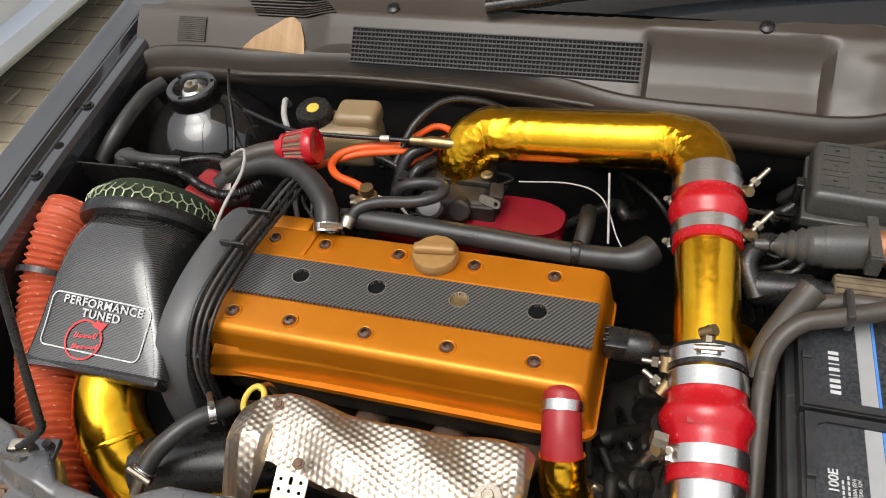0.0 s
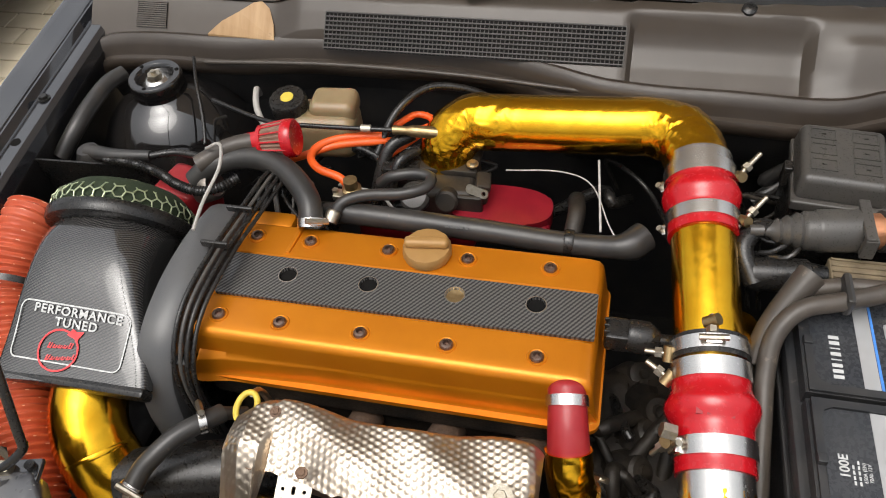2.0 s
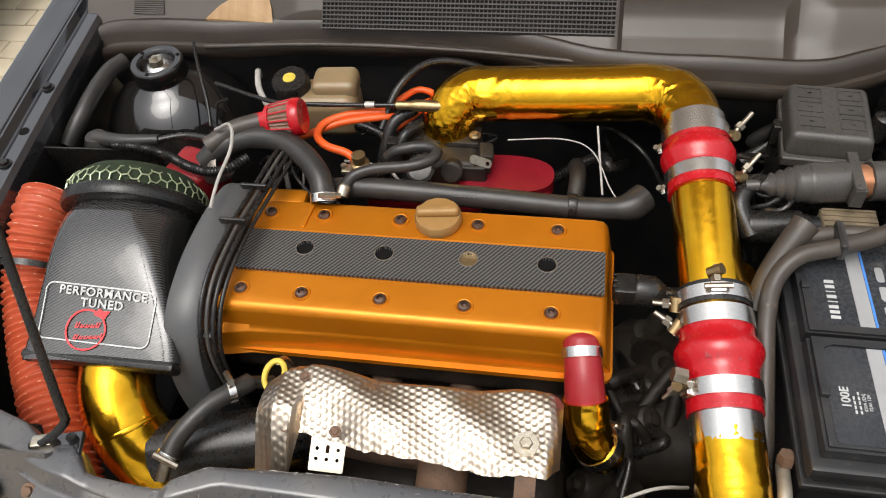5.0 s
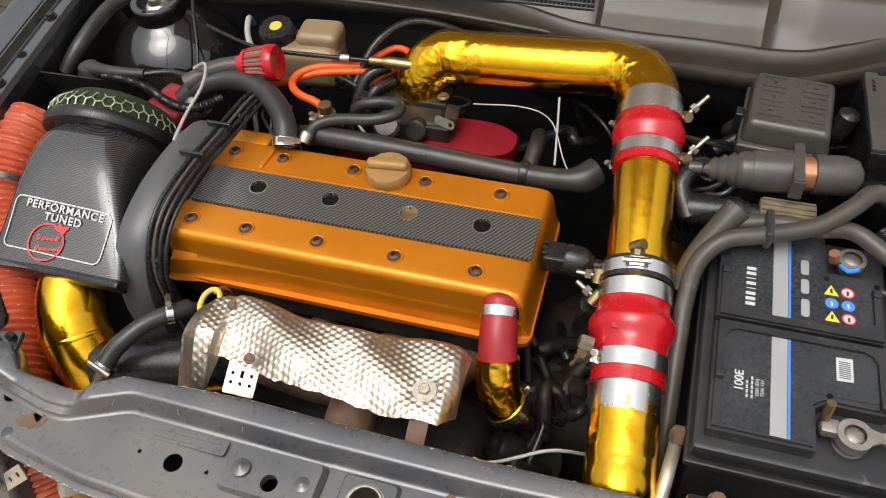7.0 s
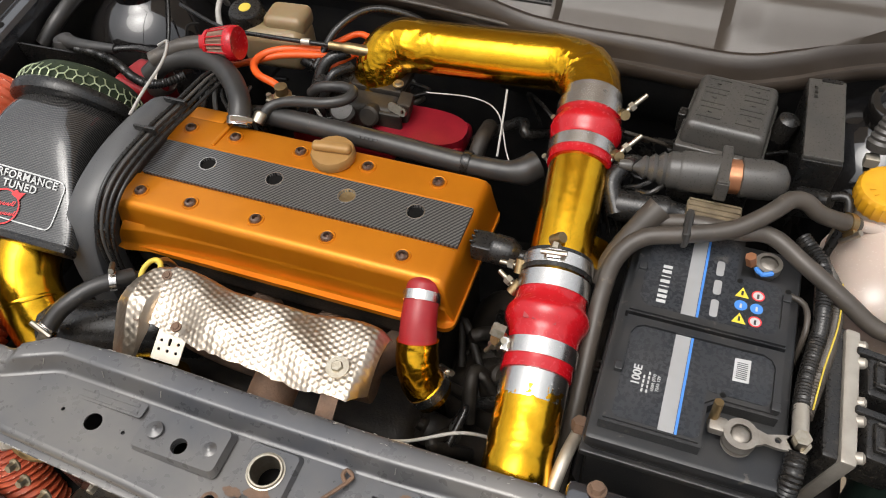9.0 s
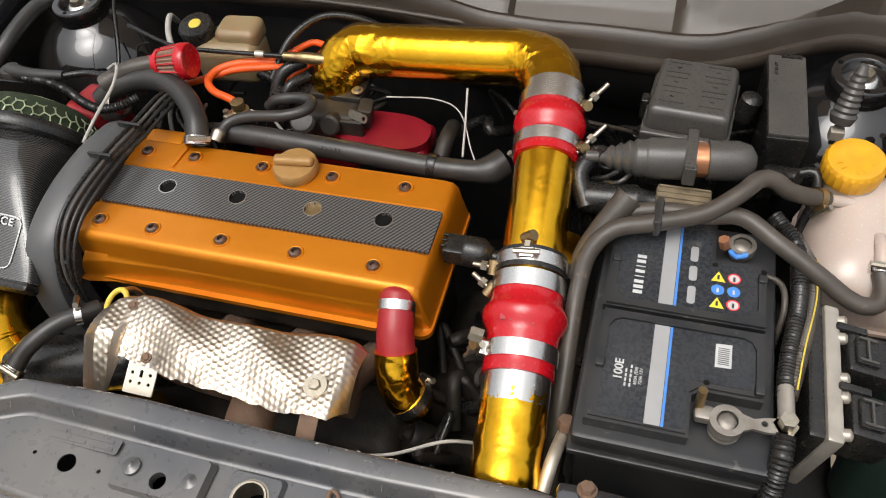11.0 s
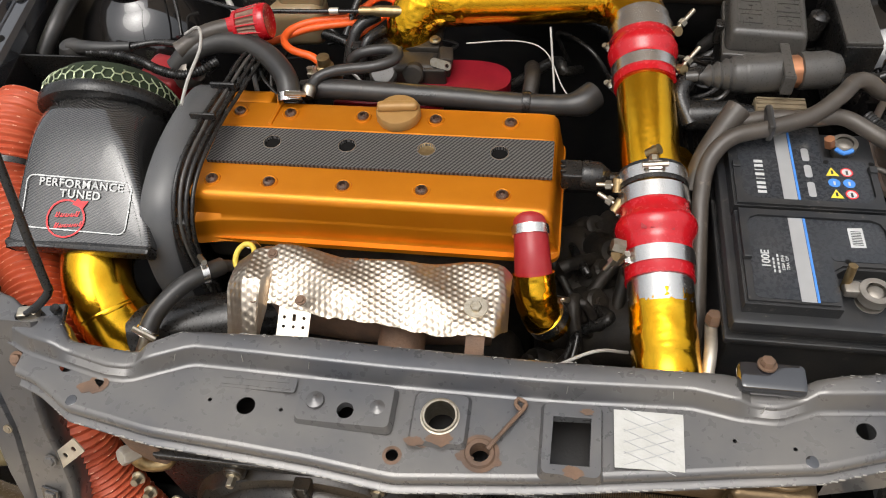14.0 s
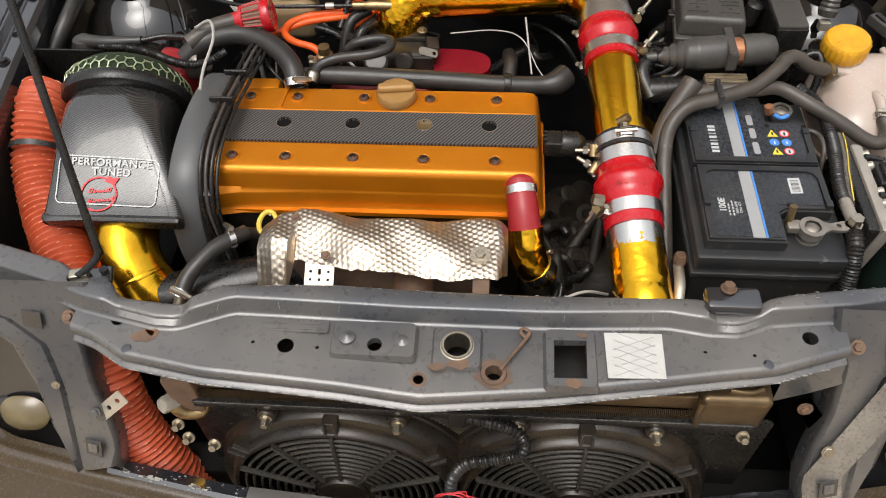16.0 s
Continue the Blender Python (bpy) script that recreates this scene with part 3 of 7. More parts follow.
part("spring_seat", lathe([(0.009, -0.015), (0.0095, 0.003), (0.0135, 0.003), (0.015, 0.0), (0.019, 0.0)], (0.051, 0.155, 0.8075), (0, 0, 1), 28), RUST, slam, "rusty spring seat")
part("spring_arm", tube([(0.058, 0.158, 0.812), (0.070, 0.175, 0.814), (0.089, 0.203, 0.812), (0.090, 0.210, 0.812), (0.083, 0.213, 0.812), (0.081, 0.207, 0.812), (0.087, 0.201, 0.812)], 0.0022, 8), RUST, slam, "bent steel spring arm")
for x, y, r in ((-0.345, 0.182, 0.0115), (-0.032, 0.144, 0.0095), (-0.005, 0.163, 0.0085)):
    part("rust_ring", lathe([(0.006, 0.0), (0.006, 0.0008), (r - 0.003, 0.0008), (r, 0.0002)], (x, y, interp(FACE_Z, x)), (0, 0, 1), 20), RUST, slam)
part("stamped_plate", plate(rounded(-0.225, 0.194, -0.140, 0.210, 0.003), 0.8165, 0.8173), BODY_DULL, slam)
for k, (x0, x1, y) in enumerate(((-0.218, -0.204, 0.2055), (-0.198, -0.148, 0.2055), (-0.218, -0.178, 0.1985), (-0.172, -0.146, 0.1985))):
    part("stamped_bar", block(((x0 + x1) / 2, y, 0.8178), (x1 - x0, 0.0032, 0.0006), 0), BODY_DULL, slam)
bm = plate([(0.176, 0.153), (0.239, 0.155), (0.240, 0.212), (0.175, 0.211)], 0.8125, 0.8131)
sticker = tagged(part("label_sticker", bm, STICKER, None), "worn white paper sticker on the slam panel", "sticker")
for k in range(9):
    part("printed_line", block((0.2075, 0.160 + 0.0055 * k, 0.8134), (0.050, 0.0007, 0.0003), 0, turn=(0, 0, 22 if k % 2 else -22)), SILVER_PRINT, sticker)
# Slot drawn as a near-black plate, its shade put into the colour.
part("rear_slot_shade", plate(rounded(0.02, 0.236, 0.052, 0.246, 0.004), 0.8225, 0.8232), SHADE_BLACK, slam)
# striker block with bolt behind the panel
stop = part("rear_bracket", block((0.318, 0.245, 0.836), (0.062, 0.030, 0.018), 0.006), BODY, slam, "small black bracket with a rusty bolt")
hex_bolt((0.313, 0.255, 0.845), 0.007, 0.008, (0, 0.2, 1), RUST, stop, 0.009)

for x, y, r in ((0.138, 0.142, 0.010), (0.012, 0.163, 0.013), (-0.012, 0.158, 0.009), (0.150, 0.203, 0.006), (0.066, 0.148, 0.007), (-0.352, 0.176, 0.012), (0.036, 0.150, 0.008)):
    z = interp(FACE_Z, x) + (0.0104 if 0.106 < x < 0.166 else 0.0064 if -0.020 < x < 0.038 and y > 0.157 else 0.0004)
    stain = [(x + r * (1 + 0.5 * noise.noise(Vector((math.cos(a) * 2 + x * 90, math.sin(a) * 2, r * 300)))) * math.cos(a), y + 0.55 * r * (1 + 0.5 * noise.noise(Vector((math.cos(a) * 2, math.sin(a) * 2 + x * 70, 3)))) * math.sin(a)) for a in np.linspace(0, 2 * math.pi, 23)[:-1]]
    part("rust_stain", plate(stain, z, z + 0.0003), RUST, slam, "patch of brown surface rust", smooth=False)
rnd = random.Random(3)
bm = bmesh.new()
for k in range(90):
    x = rnd.uniform(-0.42, 0.50)
    zt = interp(FACE_Z, x) + 0.019 - (0.008 if -0.40 < x < -0.30 or 0.295 < x < 0.36 else 0)
    y = interp(BACK, x) - rnd.choice((0.0005, 0.001, 0.002, 0.003, 0.008))
    join(bm, block((x, y, zt + 0.0003), (rnd.uniform(0.0006, 0.0045), rnd.uniform(0.0003, 0.0007), 0.0006), 0, turn=(0, 0, rnd.gauss(0, 12))))
for x, a in ((-0.27, 70), (-0.20, 95), (-0.13, 80), (0.13, 84), (0.23, 100), (0.31, 75)):
    z = interp(FACE_Z, x) + 0.0125
    join(bm, block((x, interp(RIDGE, x) - 0.0043, z), (0.0007, 0.0006, 0.009), 0, turn=(-22, 90 - a, 0)))
for k in range(130):
    x = rnd.uniform(-0.40, 0.42)
    join(bm, block((x, interp(FRONT, x) - 0.0003, interp(FACE_Z, x) - 0.0195 + rnd.uniform(0, 0.0008)), (rnd.uniform(0.0006, 0.006) * rnd.choice((1, 1, 1.8)), 0.0012, rnd.uniform(0.0004, 0.0013)), 0))
tagged(part("paint_chip", bm, CHIP, slam, "pale scratches and paint chips on the edges", smooth=False), kind="stuff")
for x, y in ((-0.365, 0.160), (0.35, 0.175)):
    part("panel_dimple", lathe([(0, 0.0004), (0.005, 0.0004), (0.006, 0)], (x, y, interp(FACE_Z, x)), (0, 0, 1), 14), BODY, slam)

# ---------------------------------------------------------------- headlamp carriers, bumper
for s in (-1, 1):
    carrier = thing("headlamp_carrier", (s * 0.44, 0.16, 0.70), "black pressed-steel headlamp carrier bolted beside the slam panel", "bracket", "headlamp carriers")
    rows = []
    for k in range(17):
        t = k / 16
        z = 0.850 - 0.252 * t
        y = 0.228 - 0.506 * (0.846 - z)
        wi = interp([(0.60, 0.438), (0.64, 0.431), (0.677, 0.436), (0.72, 0.447), (0.785, 0.449), (0.82, 0.430), (0.85, 0.426)], z)
        wc = interp([(0.60, 0.489), (0.652, 0.487), (0.717, 0.486), (0.772, 0.496), (0.803, 0.534), (0.825, 0.60), (0.85, 0.66)], z)
        wo = wc + interp([(0.60, 0.006), (0.66, 0.030), (0.73, 0.040), (0.80, 0.050), (0.85, 0.06)], z)
        tip = 0.016 * max(0, (0.63 - z) / 0.03)
        rows.append([(s * (wi + 0.004), y + 0.030, z - 0.030), (s * (wi + 0.0005), y + 0.007, z - 0.007), (s * (wi + 0.001), y + 0.002, z - 0.002 + tip), (s * (wi + 0.004), y - 0.001, z + 0.001 + tip), (s * (wi * 0.5 + wc * 0.5), y - 0.002, z + 0.002 + tip * 0.5),
                     (s * (wc - 0.004), y - 0.001, z + 0.002), (s * (wc - 0.001), y + 0.003, z - 0.003), (s * (wc + 0.002), y + 0.004, z - 0.004), (s * (wc + 0.005), y - 0.001, z), (s * (wo * 0.7 + wc * 0.3), y - 0.004, z + 0.001), (s * (wo - 0.003), y, z - 0.003), (s * wo, y + 0.010, z - 0.012)])
    arm = part("arm", sheet(rows, 0.0025), BODY_DULL, carrier)
    if s > 0:
        rows = [[(s * (interp([(0.612, 0.436), (0.645, 0.427), (0.704, 0.458), (0.779, 0.495)], z) + w), 0.225 - 0.506 * (0.846 - z) - 0.006 + 0.004 * (w > 0.045), z + 0.004) for w in (0, 0.003, 0.020, 0.036, 0.044, 0.048)] for z in np.linspace(0.618, 0.790, 12)]
        part("outer_strip", sheet(rows, 0.002), STEEL_WORN, carrier, "bare scratched metal strip")
    hex_bolt((s * 0.453, 0.205, 0.8125), 0.0055, 0.005, (0, -0.6, 0.9), RUST, arm, 0.0085)
    hex_bolt((s * 0.490, 0.160, 0.726), 0.0035, 0.003, (0, -0.8, 0.45), ZINC, arm, 0.0055)
    hex_bolt((s * 0.449, 0.142 - 0.005 * (s > 0), 0.688), 0.006, 0.004, (0, -0.8, 0.45), ZINC if s > 0 else BODY_DULL, arm, 0.008)
    part("recess", block((s * 0.500, 0.203, 0.808), (0.026, 0.022, 0.003), 0.001, turn=(62, 0, s * 8)), BODY, arm)
    stamp = part("stamping", block((s * 0.460, 0.116 - 0.006 * (s > 0), 0.640), (0.024, 0.024, 0.003), 0.001, turn=(62, 0, s * 12)), BODY, arm)
    part("stamping_pad", block((s * 0.460, 0.1145 - 0.006 * (s > 0), 0.642), (0.013, 0.013, 0.003), 0.001, turn=(62, 0, s * 12)), BODY_DULL, stamp)

EDGE = [(-0.80, 0.22), (-0.70, 0.160), (-0.61, 0.126), (-0.46, 0.098), (-0.28, 0.068), (-0.1, 0.054), (0.04, 0.050), (0.275, 0.072), (0.46, 0.098), (0.61, 0.126), (0.70, 0.160), (0.80, 0.22)]
LIP_Z = 0.588
bumper = thing("front_bumper", (0, 0.05, 0.3), "black painted front bumper skin with chipped upper lip", "bumper")
rows = []
for x in np.linspace(-0.80, 0.80, 60):
    y = interp(EDGE, x)
    rows.append([(x, y + 0.030, 0.560), (x, y + 0.026, 0.578), (x, y + 0.012, 0.585), (x, y, 0.586), (x, y - 0.005, 0.583), (x, y - 0.009, 0.574), (x, y - 0.012, 0.571), (x, y - 0.016, 0.571), (x, y - 0.03, 0.556), (x, y - 0.075, 0.52), (x, y - 0.11, 0.46), (x, y - 0.125, 0.38), (x, y - 0.11, 0.28), (x, y - 0.06, 0.20)])
part("skin", sheet(rows), BUMPER, bumper)
bm = sheet([[(x, interp(EDGE, x) + 0.028, LIP_Z - 0.004), (x, interp(EDGE, x) + 0.012, LIP_Z + 0.002), (x, interp(EDGE, x) + 0.006, LIP_Z - 0.001)] for x in np.linspace(-0.46, 0.46, 40)], 0.003)
lip = part("upper_lip", bm, BODY, bumper, "scuffed dull lip")
bm = bmesh.new()
for k in range(70):
    x = rnd.uniform(-0.48, 0.48) if k > 30 else rnd.uniform(-0.48, -0.20)
    w = rnd.uniform(0.006, 0.026)
    join(bm, block((x, interp(EDGE, x) + w, LIP_Z + 0.0022 - abs(w - 0.014) * 0.3), (rnd.uniform(0.0008, 0.005), rnd.uniform(0.0005, 0.0016), 0.0008), 0, turn=(0, 0, rnd.gauss(-8, 12))))
for x, length in ((-0.395, 0.030), (-0.330, 0.022), (-0.18, 0.020), (-0.43, 0.012)):
    for j in range(7):
        u = rnd.uniform(-0.5, 0.5)
        join(bm, block((x + u * length, interp(EDGE, x + u * length) + 0.012 + rnd.uniform(-0.002, 0.003), LIP_Z + 0.0022), (length * rnd.uniform(0.2, 0.45), rnd.uniform(0.001, 0.0028), 0.001), 0, turn=(0, 0, -10 + rnd.gauss(0, 5))))
tagged(part("lip_chip", bm, CHIP, bumper, "pale chipped paint along the lip", smooth=False), kind="stuff")
bm = sheet([[(x, interp(EDGE, x) + w, LIP_Z + 0.0062 - abs(w - 0.014) * 0.25) for w in (0.027, 0.025, 0.014, 0.005, 0.002)] for x in np.linspace(-0.262, 0.296, 40)], 0.005)
strip_ = part("lip_strip", bm, LIP_GREY, bumper, "grey plastic edge strip screwed to the lip")
bm = sheet([[(x, interp(EDGE, x) + w + 0.003 * noise.noise(Vector((x * 60, w * 90, 2))), LIP_Z + 0.005 - abs(w - 0.012) * 0.35 + 0.0035 * noise.noise(Vector((x * 45, w * 120, 7)))) for w in np.linspace(-0.010, 0.034, 14)] for x in np.linspace(0.292, 0.475, 70)], 0.002)
part("tape_wrap", bm, TAPE, bumper, "crumpled black tape round the lip")
for x in (-0.20, 0.03, 0.22):
    part("lip_screw", lathe([(0, 0.003), (0.004, 0.002), (0.006, 0)], (x, interp(EDGE, x) + 0.014, LIP_Z + 0.0065), (0, 0, 1), 12), ZINC, lip)
# panel with fog lens in the lamp opening
for s in (-1, 1):
    lamp = thing("lamp_housing", (s * 0.53, 0.14, 0.62), "dusty black lamp housing with an oval yellowed lens", "lamp", "lamp housings")
    rows = [[(s * x, 0.285 - 0.020 * k, 0.79 - 0.035 * k - 0.002 * k * k) for x in np.linspace(0.495, 0.80, 12)] for k in range(8)]
    part("housing", sheet(rows), BODY, lamp)
    part("lens", lathe([(0, 0.010), (0.012, 0.009), (0.022, 0.005), (0.027, 0)], (s * 0.605, 0.182, 0.590), (0, -0.80, 0.60), 28, lambda a, r, h: 1 + 0.35 * math.cos(a) ** 2), GLASS_LENS, lamp, "oval yellowed lens")
stay = thing("lamp_stay", (0.43, 0.17, 0.68), "rusty flat steel stay below the slam panel end", "bracket")
part("strap", sheet([[(0.402, 0.175, 0.734), (0.418, 0.175, 0.747)], [(0.461, 0.175, 0.642), (0.47, 0.175, 0.67)]], 0.003), BRACKET, stay)
hex_bolt((0.419, 0.173, 0.724), 0.006, 0.005, (0, -0.9, 0.3), RUST, stay, 0.009)
part("gusset", sheet([[(0.388, 0.188, 0.712), (0.391, 0.196, 0.745), (0.394, 0.204, 0.790)], [(0.425, 0.188, 0.738), (0.427, 0.197, 0.765), (0.430, 0.206, 0.800)], [(0.466, 0.186, 0.778), (0.466, 0.196, 0.790), (0.466, 0.206, 0.806)]], 0.003), BODY_DULL, stay, "folded dark gusset plate")
# added near-black filler behind, so that the front is closed and reads as shade
part("shade_filler", block((0, 0.17, 0.44), (1.10, 0.05, 0.12), 0.012), SHADE_BLACK, car)

# ---------------------------------------------------------------- radiator with twin fans
radiator = thing("radiator", (0.02, 0.20, 0.36), "bronze-coloured radiator with fine fins behind the fans", "radiator")
part("top_tank", block((0.02, 0.195, 0.728), (0.70, 0.050, 0.030), 0.004), RADI, radiator)
part("lower_rail", block((0.02, 0.163, 0.695), (0.69, 0.014, 0.014), 0.003), BLACK, radiator)
# Core kept near-black, painting the shade behind the fans into its colour.
part("core", block((0.02, 0.205, 0.53), (0.70, 0.030, 0.36), 0.002), SHADE_BLACK, radiator)
bm = bmesh.new()
for z in (0.7045, 0.7125):
    for k in range(290):
        join(bm, block((-0.325 + k * 0.0024, 0.166, z), (0.0009, 0.006, 0.0042), 0))
tagged(part("fin", bm, RADI, radiator, smooth=False), kind="stuff")
bm = bmesh.new()
for k in range(36):
    join(bm, block((0.005, 0.180, 0.69 - 0.0055 * k), (0.16, 0.006, 0.0013), 0))
tagged(part("core_fin", bm, ZINC, radiator, smooth=False), kind="stuff")
part("side_tank", block((-0.335, 0.185, 0.70), (0.04, 0.05, 0.09), 0.006), RUST, radiator)
end = part("side_tank", block((0.333, 0.185, 0.722), (0.084, 0.052, 0.070), 0.010, 3), RADI, radiator, "bronzed cast end tank with weld beads")
part("weld_bead", tube([(0.293, 0.160, 0.752), (0.291, 0.157, 0.735), (0.294, 0.157, 0.705)], 0.004, 10), RADI, end)
part("weld_bead", tube([(0.325, 0.175, 0.7575), (0.345, 0.172, 0.7585), (0.362, 0.178, 0.7575)], 0.004, 10), RADI, end)
part("side_plate", plate(rounded(0.255, 0.44, 0.392, 0.700, 0.012), 0, 0.002, [rounded(0.312, 0.656, 0.330, 0.661, 0.002), rounded(0.342, 0.654, 0.360, 0.659, 0.002)], Matrix.Translation((0, 0.168, 0)) @ pose(0, 0, 0, 90, 0, 0)), BLACK, radiator, "black sheet side plate with slots")
part("side_plate", plate(rounded(-0.345, 0.44, -0.255, 0.672, 0.012), 0, 0.002, (), Matrix.Translation((0, 0.170, 0)) @ pose(0, 0, 0, 90, 0, 0)), BLACK, radiator, "black sheet side plate")
part("elbow_nut", lathe([(0, 0.012), (0.010, 0.012), (0.012, 0.009), (0.012, -0.008), (0, -0.008)], (-0.357, 0.160, 0.690), (-0.5, -0.7, 0.5), 6), LIGHT_ALU, radiator, "pale hexagonal pipe nut")
part("elbow_pipe", tube([(-0.357, 0.162, 0.688), (-0.345, 0.158, 0.668), (-0.325, 0.165, 0.660), (-0.318, 0.175, 0.675)], 0.009, 14), BRASS, radiator, "brassy drain elbow")
for p in ((-0.345, 0.140, 0.672), (-0.335, 0.132, 0.652), (-0.300, 0.125, 0.650), (0.352, 0.150, 0.690)):
    hex_bolt(p, 0.0055, 0.012, (0, -0.8, 0.5), ZINC, radiator, 0.008)


def fan(cx, cz, label):
    f = thing("cooling_fan", (cx, 0.13, cz - 0.17), label, "fan", "cooling fans")
    m = (0, -1, 0.10)
    at = (cx, 0.130, cz)
    part("shroud", lathe([(0.181, -0.050), (0.180, -0.030), (0.177, -0.028), (0.174, -0.012), (0.170, -0.006), (0.158, -0.003), (0.156, 0.006), (0.153, 0.009), (0.148, 0.009), (0.146, 0.004), (0.145, -0.03)], at, m, 72), FAN, f, "dusty black plastic fan shroud")
    q = Matrix.Translation(at) @ Vector(m).to_track_quat("Z", "Y").to_matrix().to_4x4()
    for k in range(9):
        r = 0.050 + 0.0110 * k
        z = 0.0105 - 0.002 * (k / 8) ** 2
        part("guard_ring", lathe([(r + 0.0023 * math.cos(a), z - 0.002 + 0.0030 * math.sin(a)) for a in np.linspace(0, 2 * math.pi, 9)], at, m, 60), GUARD, f)
    part("hub", lathe([(0, 0.016), (0.030, 0.015), (0.034, 0.013), (0.036, 0.008), (0.043, 0.008), (0.044, 0.005), (0.044, -0.02), (0, -0.02)], at, m, 40), FAN, f, "black motor hub")
    part("hub_ring", lathe([(0.0375, 0.0085), (0.0385, 0.0095), (0.0400, 0.0095), (0.041, 0.0085)], at, m, 40), GUARD, f, "pale worn ring round the hub")
    for k in range(11):
        a = 90 + 360 / 11 * k
        bm = block((0.096, 0, 0.0115), (0.106, 0.0046, 0.008), 0.0015)
        bmesh.ops.transform(bm, matrix=q @ pose(0, 0, 0, 0, 0, a), verts=bm.verts)
        part("guard_spoke", bm, GUARD, f)
    for k in range(9):
        a = 40 * k
        bm = sheet([[(0.04 + 0.100 * i / 4, -0.018 + 0.036 * j / 3, -0.030 + 0.012 * j / 3 - 0.003 * math.sin(i)) for j in range(4)] for i in range(5)], 0.002)
        bmesh.ops.transform(bm, matrix=q @ pose(0, 0, -0.003, 0, 0, a), verts=bm.verts)
        # Blades in near-black, so the gaps behind the guard look shaded.
        part("blade", bm, SHADE_BLACK, f)
    for a in (63, 117, 243, 297):
        p = q @ Vector((0.185 * math.cos(radians(a)), 0.185 * math.sin(radians(a)), -0.006))
        ear = part("mounting_ear", lathe([(0, 0), (0.011, 0), (0.013, -0.003), (0.014, -0.03), (0, -0.03)], tuple(p), m, 16), FAN, f)
        hex_bolt(tuple(p), 0.0055, 0.014, m, ZINC, ear, 0.008)
    for a in (38, 90, 142, 218, 270, 322):
        clip = part("clip", place(block((0.164, 0, -0.001), (0.024, 0.020, 0.016), 0.002), q @ pose(0, 0, 0, 0, 0, a)), FAN, f)
        for w in (-0.007, 0.007):
            part("clip_rib", place(block((0.165, w, 0.008), (0.026, 0.0035, 0.006), 0.001), q @ pose(0, 0, 0, 0, 0, a)), GUARD, clip)
    return f


fan(-0.150, 0.512, "black electric cooling fan with ringed guard in front of the radiator")
fan(0.168, 0.516, "black electric cooling fan with ringed guard and rust-stained shroud")

floom = thing("fan_wiring", (0.02, 0.12, 0.55), "black corrugated fan wiring with red wires", "conduit")
rip_f = lambda s, a: 0.0012 * math.cos(2 * math.pi * s / 0.005)
part("conduit", tube([(0.000, 0.165, 0.676), (0.027, 0.160, 0.682), (0.062, 0.148, 0.692), (0.084, 0.138, 0.693), (0.092, 0.128, 0.682), (0.082, 0.120, 0.668), (0.048, 0.118, 0.657), (0.020, 0.116, 0.646), (0.004, 0.110, 0.612), (0.001, 0.106, 0.576), (0.0, 0.104, 0.53)], 0.0075, 14, 0.0014, rip_f), BLACK, floom)
part("conduit", tube([(-0.10, 0.090, 0.535), (-0.03, 0.088, 0.572), (0.04, 0.087, 0.585), (0.10, 0.088, 0.578), (0.15, 0.094, 0.545)], 0.0085, 14, 0.0014, rip_f), BLACK, floom)
for x, w, z in ((0.010, 0.032, 0.598), (0.128, 0.028, 0.588), (0.262, 0.024, 0.588)):
    for k in range(3):
        part("red_wire", tube([(x - w, 0.098, z - 0.030), (x - w * (0.7 - 0.2 * k), 0.094 + 0.004 * k, z - 0.008 * k), (x + 0.006 * k, 0.090 + 0.006 * k, z + 0.010 - 0.009 * k), (x + w * (0.7 - 0.15 * k), 0.094, z - 0.010 * (2 - k)), (x + w * 1.1, 0.100, z - 0.028)], 0.0009, 8), RED_WIRE, floom)
part("hanger", block((0.008, 0.160, 0.685), (0.022, 0.012, 0.034), 0.003), GRIMY, floom)

# ---------------------------------------------------------------- the engine
engine = thing("engine_block", (-0.12, 0.5, 0.35), "grimy dark engine block and gearbox deep in the bay", "engine")
part("block", block((-0.12, 0.52, 0.56), (0.42, 0.17, 0.38), 0.02), GRIMY, engine)
part("head", block((-0.12, 0.515, 0.745), (0.43, 0.185, 0.05), 0.01), GRIMY, engine)
part("gearbox", block((0.21, 0.50, 0.52), (0.24, 0.22, 0.24), 0.05, 4), GRIMY, engine)
part("sump_side", block((-0.12, 0.38, 0.48), (0.40, 0.12, 0.25), 0.04, 3), GRIMY, engine)
rnd = random.Random(5)
for k in range(26):
    p = (rnd.uniform(0.11, 0.30), rnd.uniform(0.30, 0.60), rnd.uniform(0.58, 0.66))
    r, h = rnd.uniform(0.008, 0.024), rnd.uniform(0.01, 0.05)
    ax = (rnd.uniform(-0.6, 0.6), rnd.uniform(-1, 0.2), rnd.uniform(0.2, 1))
    part("casting", lathe([(0, h * 0.95), (r * 0.35, h), (r * 0.4, h * 0.8), (r * 0.8, h * 0.78), (r, h * 0.6), (r, 0), (r * 1.4, -0.01), (r * 1.4, -0.05)], p, ax, 16), GRIMY, engine)
for k in range(10):
    x, y = rnd.uniform(0.11, 0.19), rnd.uniform(0.32, 0.56)
    part("pipe_run", tube([(x, y, 0.64), (x + rnd.uniform(-0.03, 0.05), y + rnd.uniform(-0.05, 0.05), 0.68), (x + rnd.uniform(-0.03, 0.08), y + rnd.uniform(-0.08, 0.08), 0.62)], rnd.uniform(0.004, 0.010), 10), rnd.choice((GRIMY, BLACK, GRIMY)), engine)

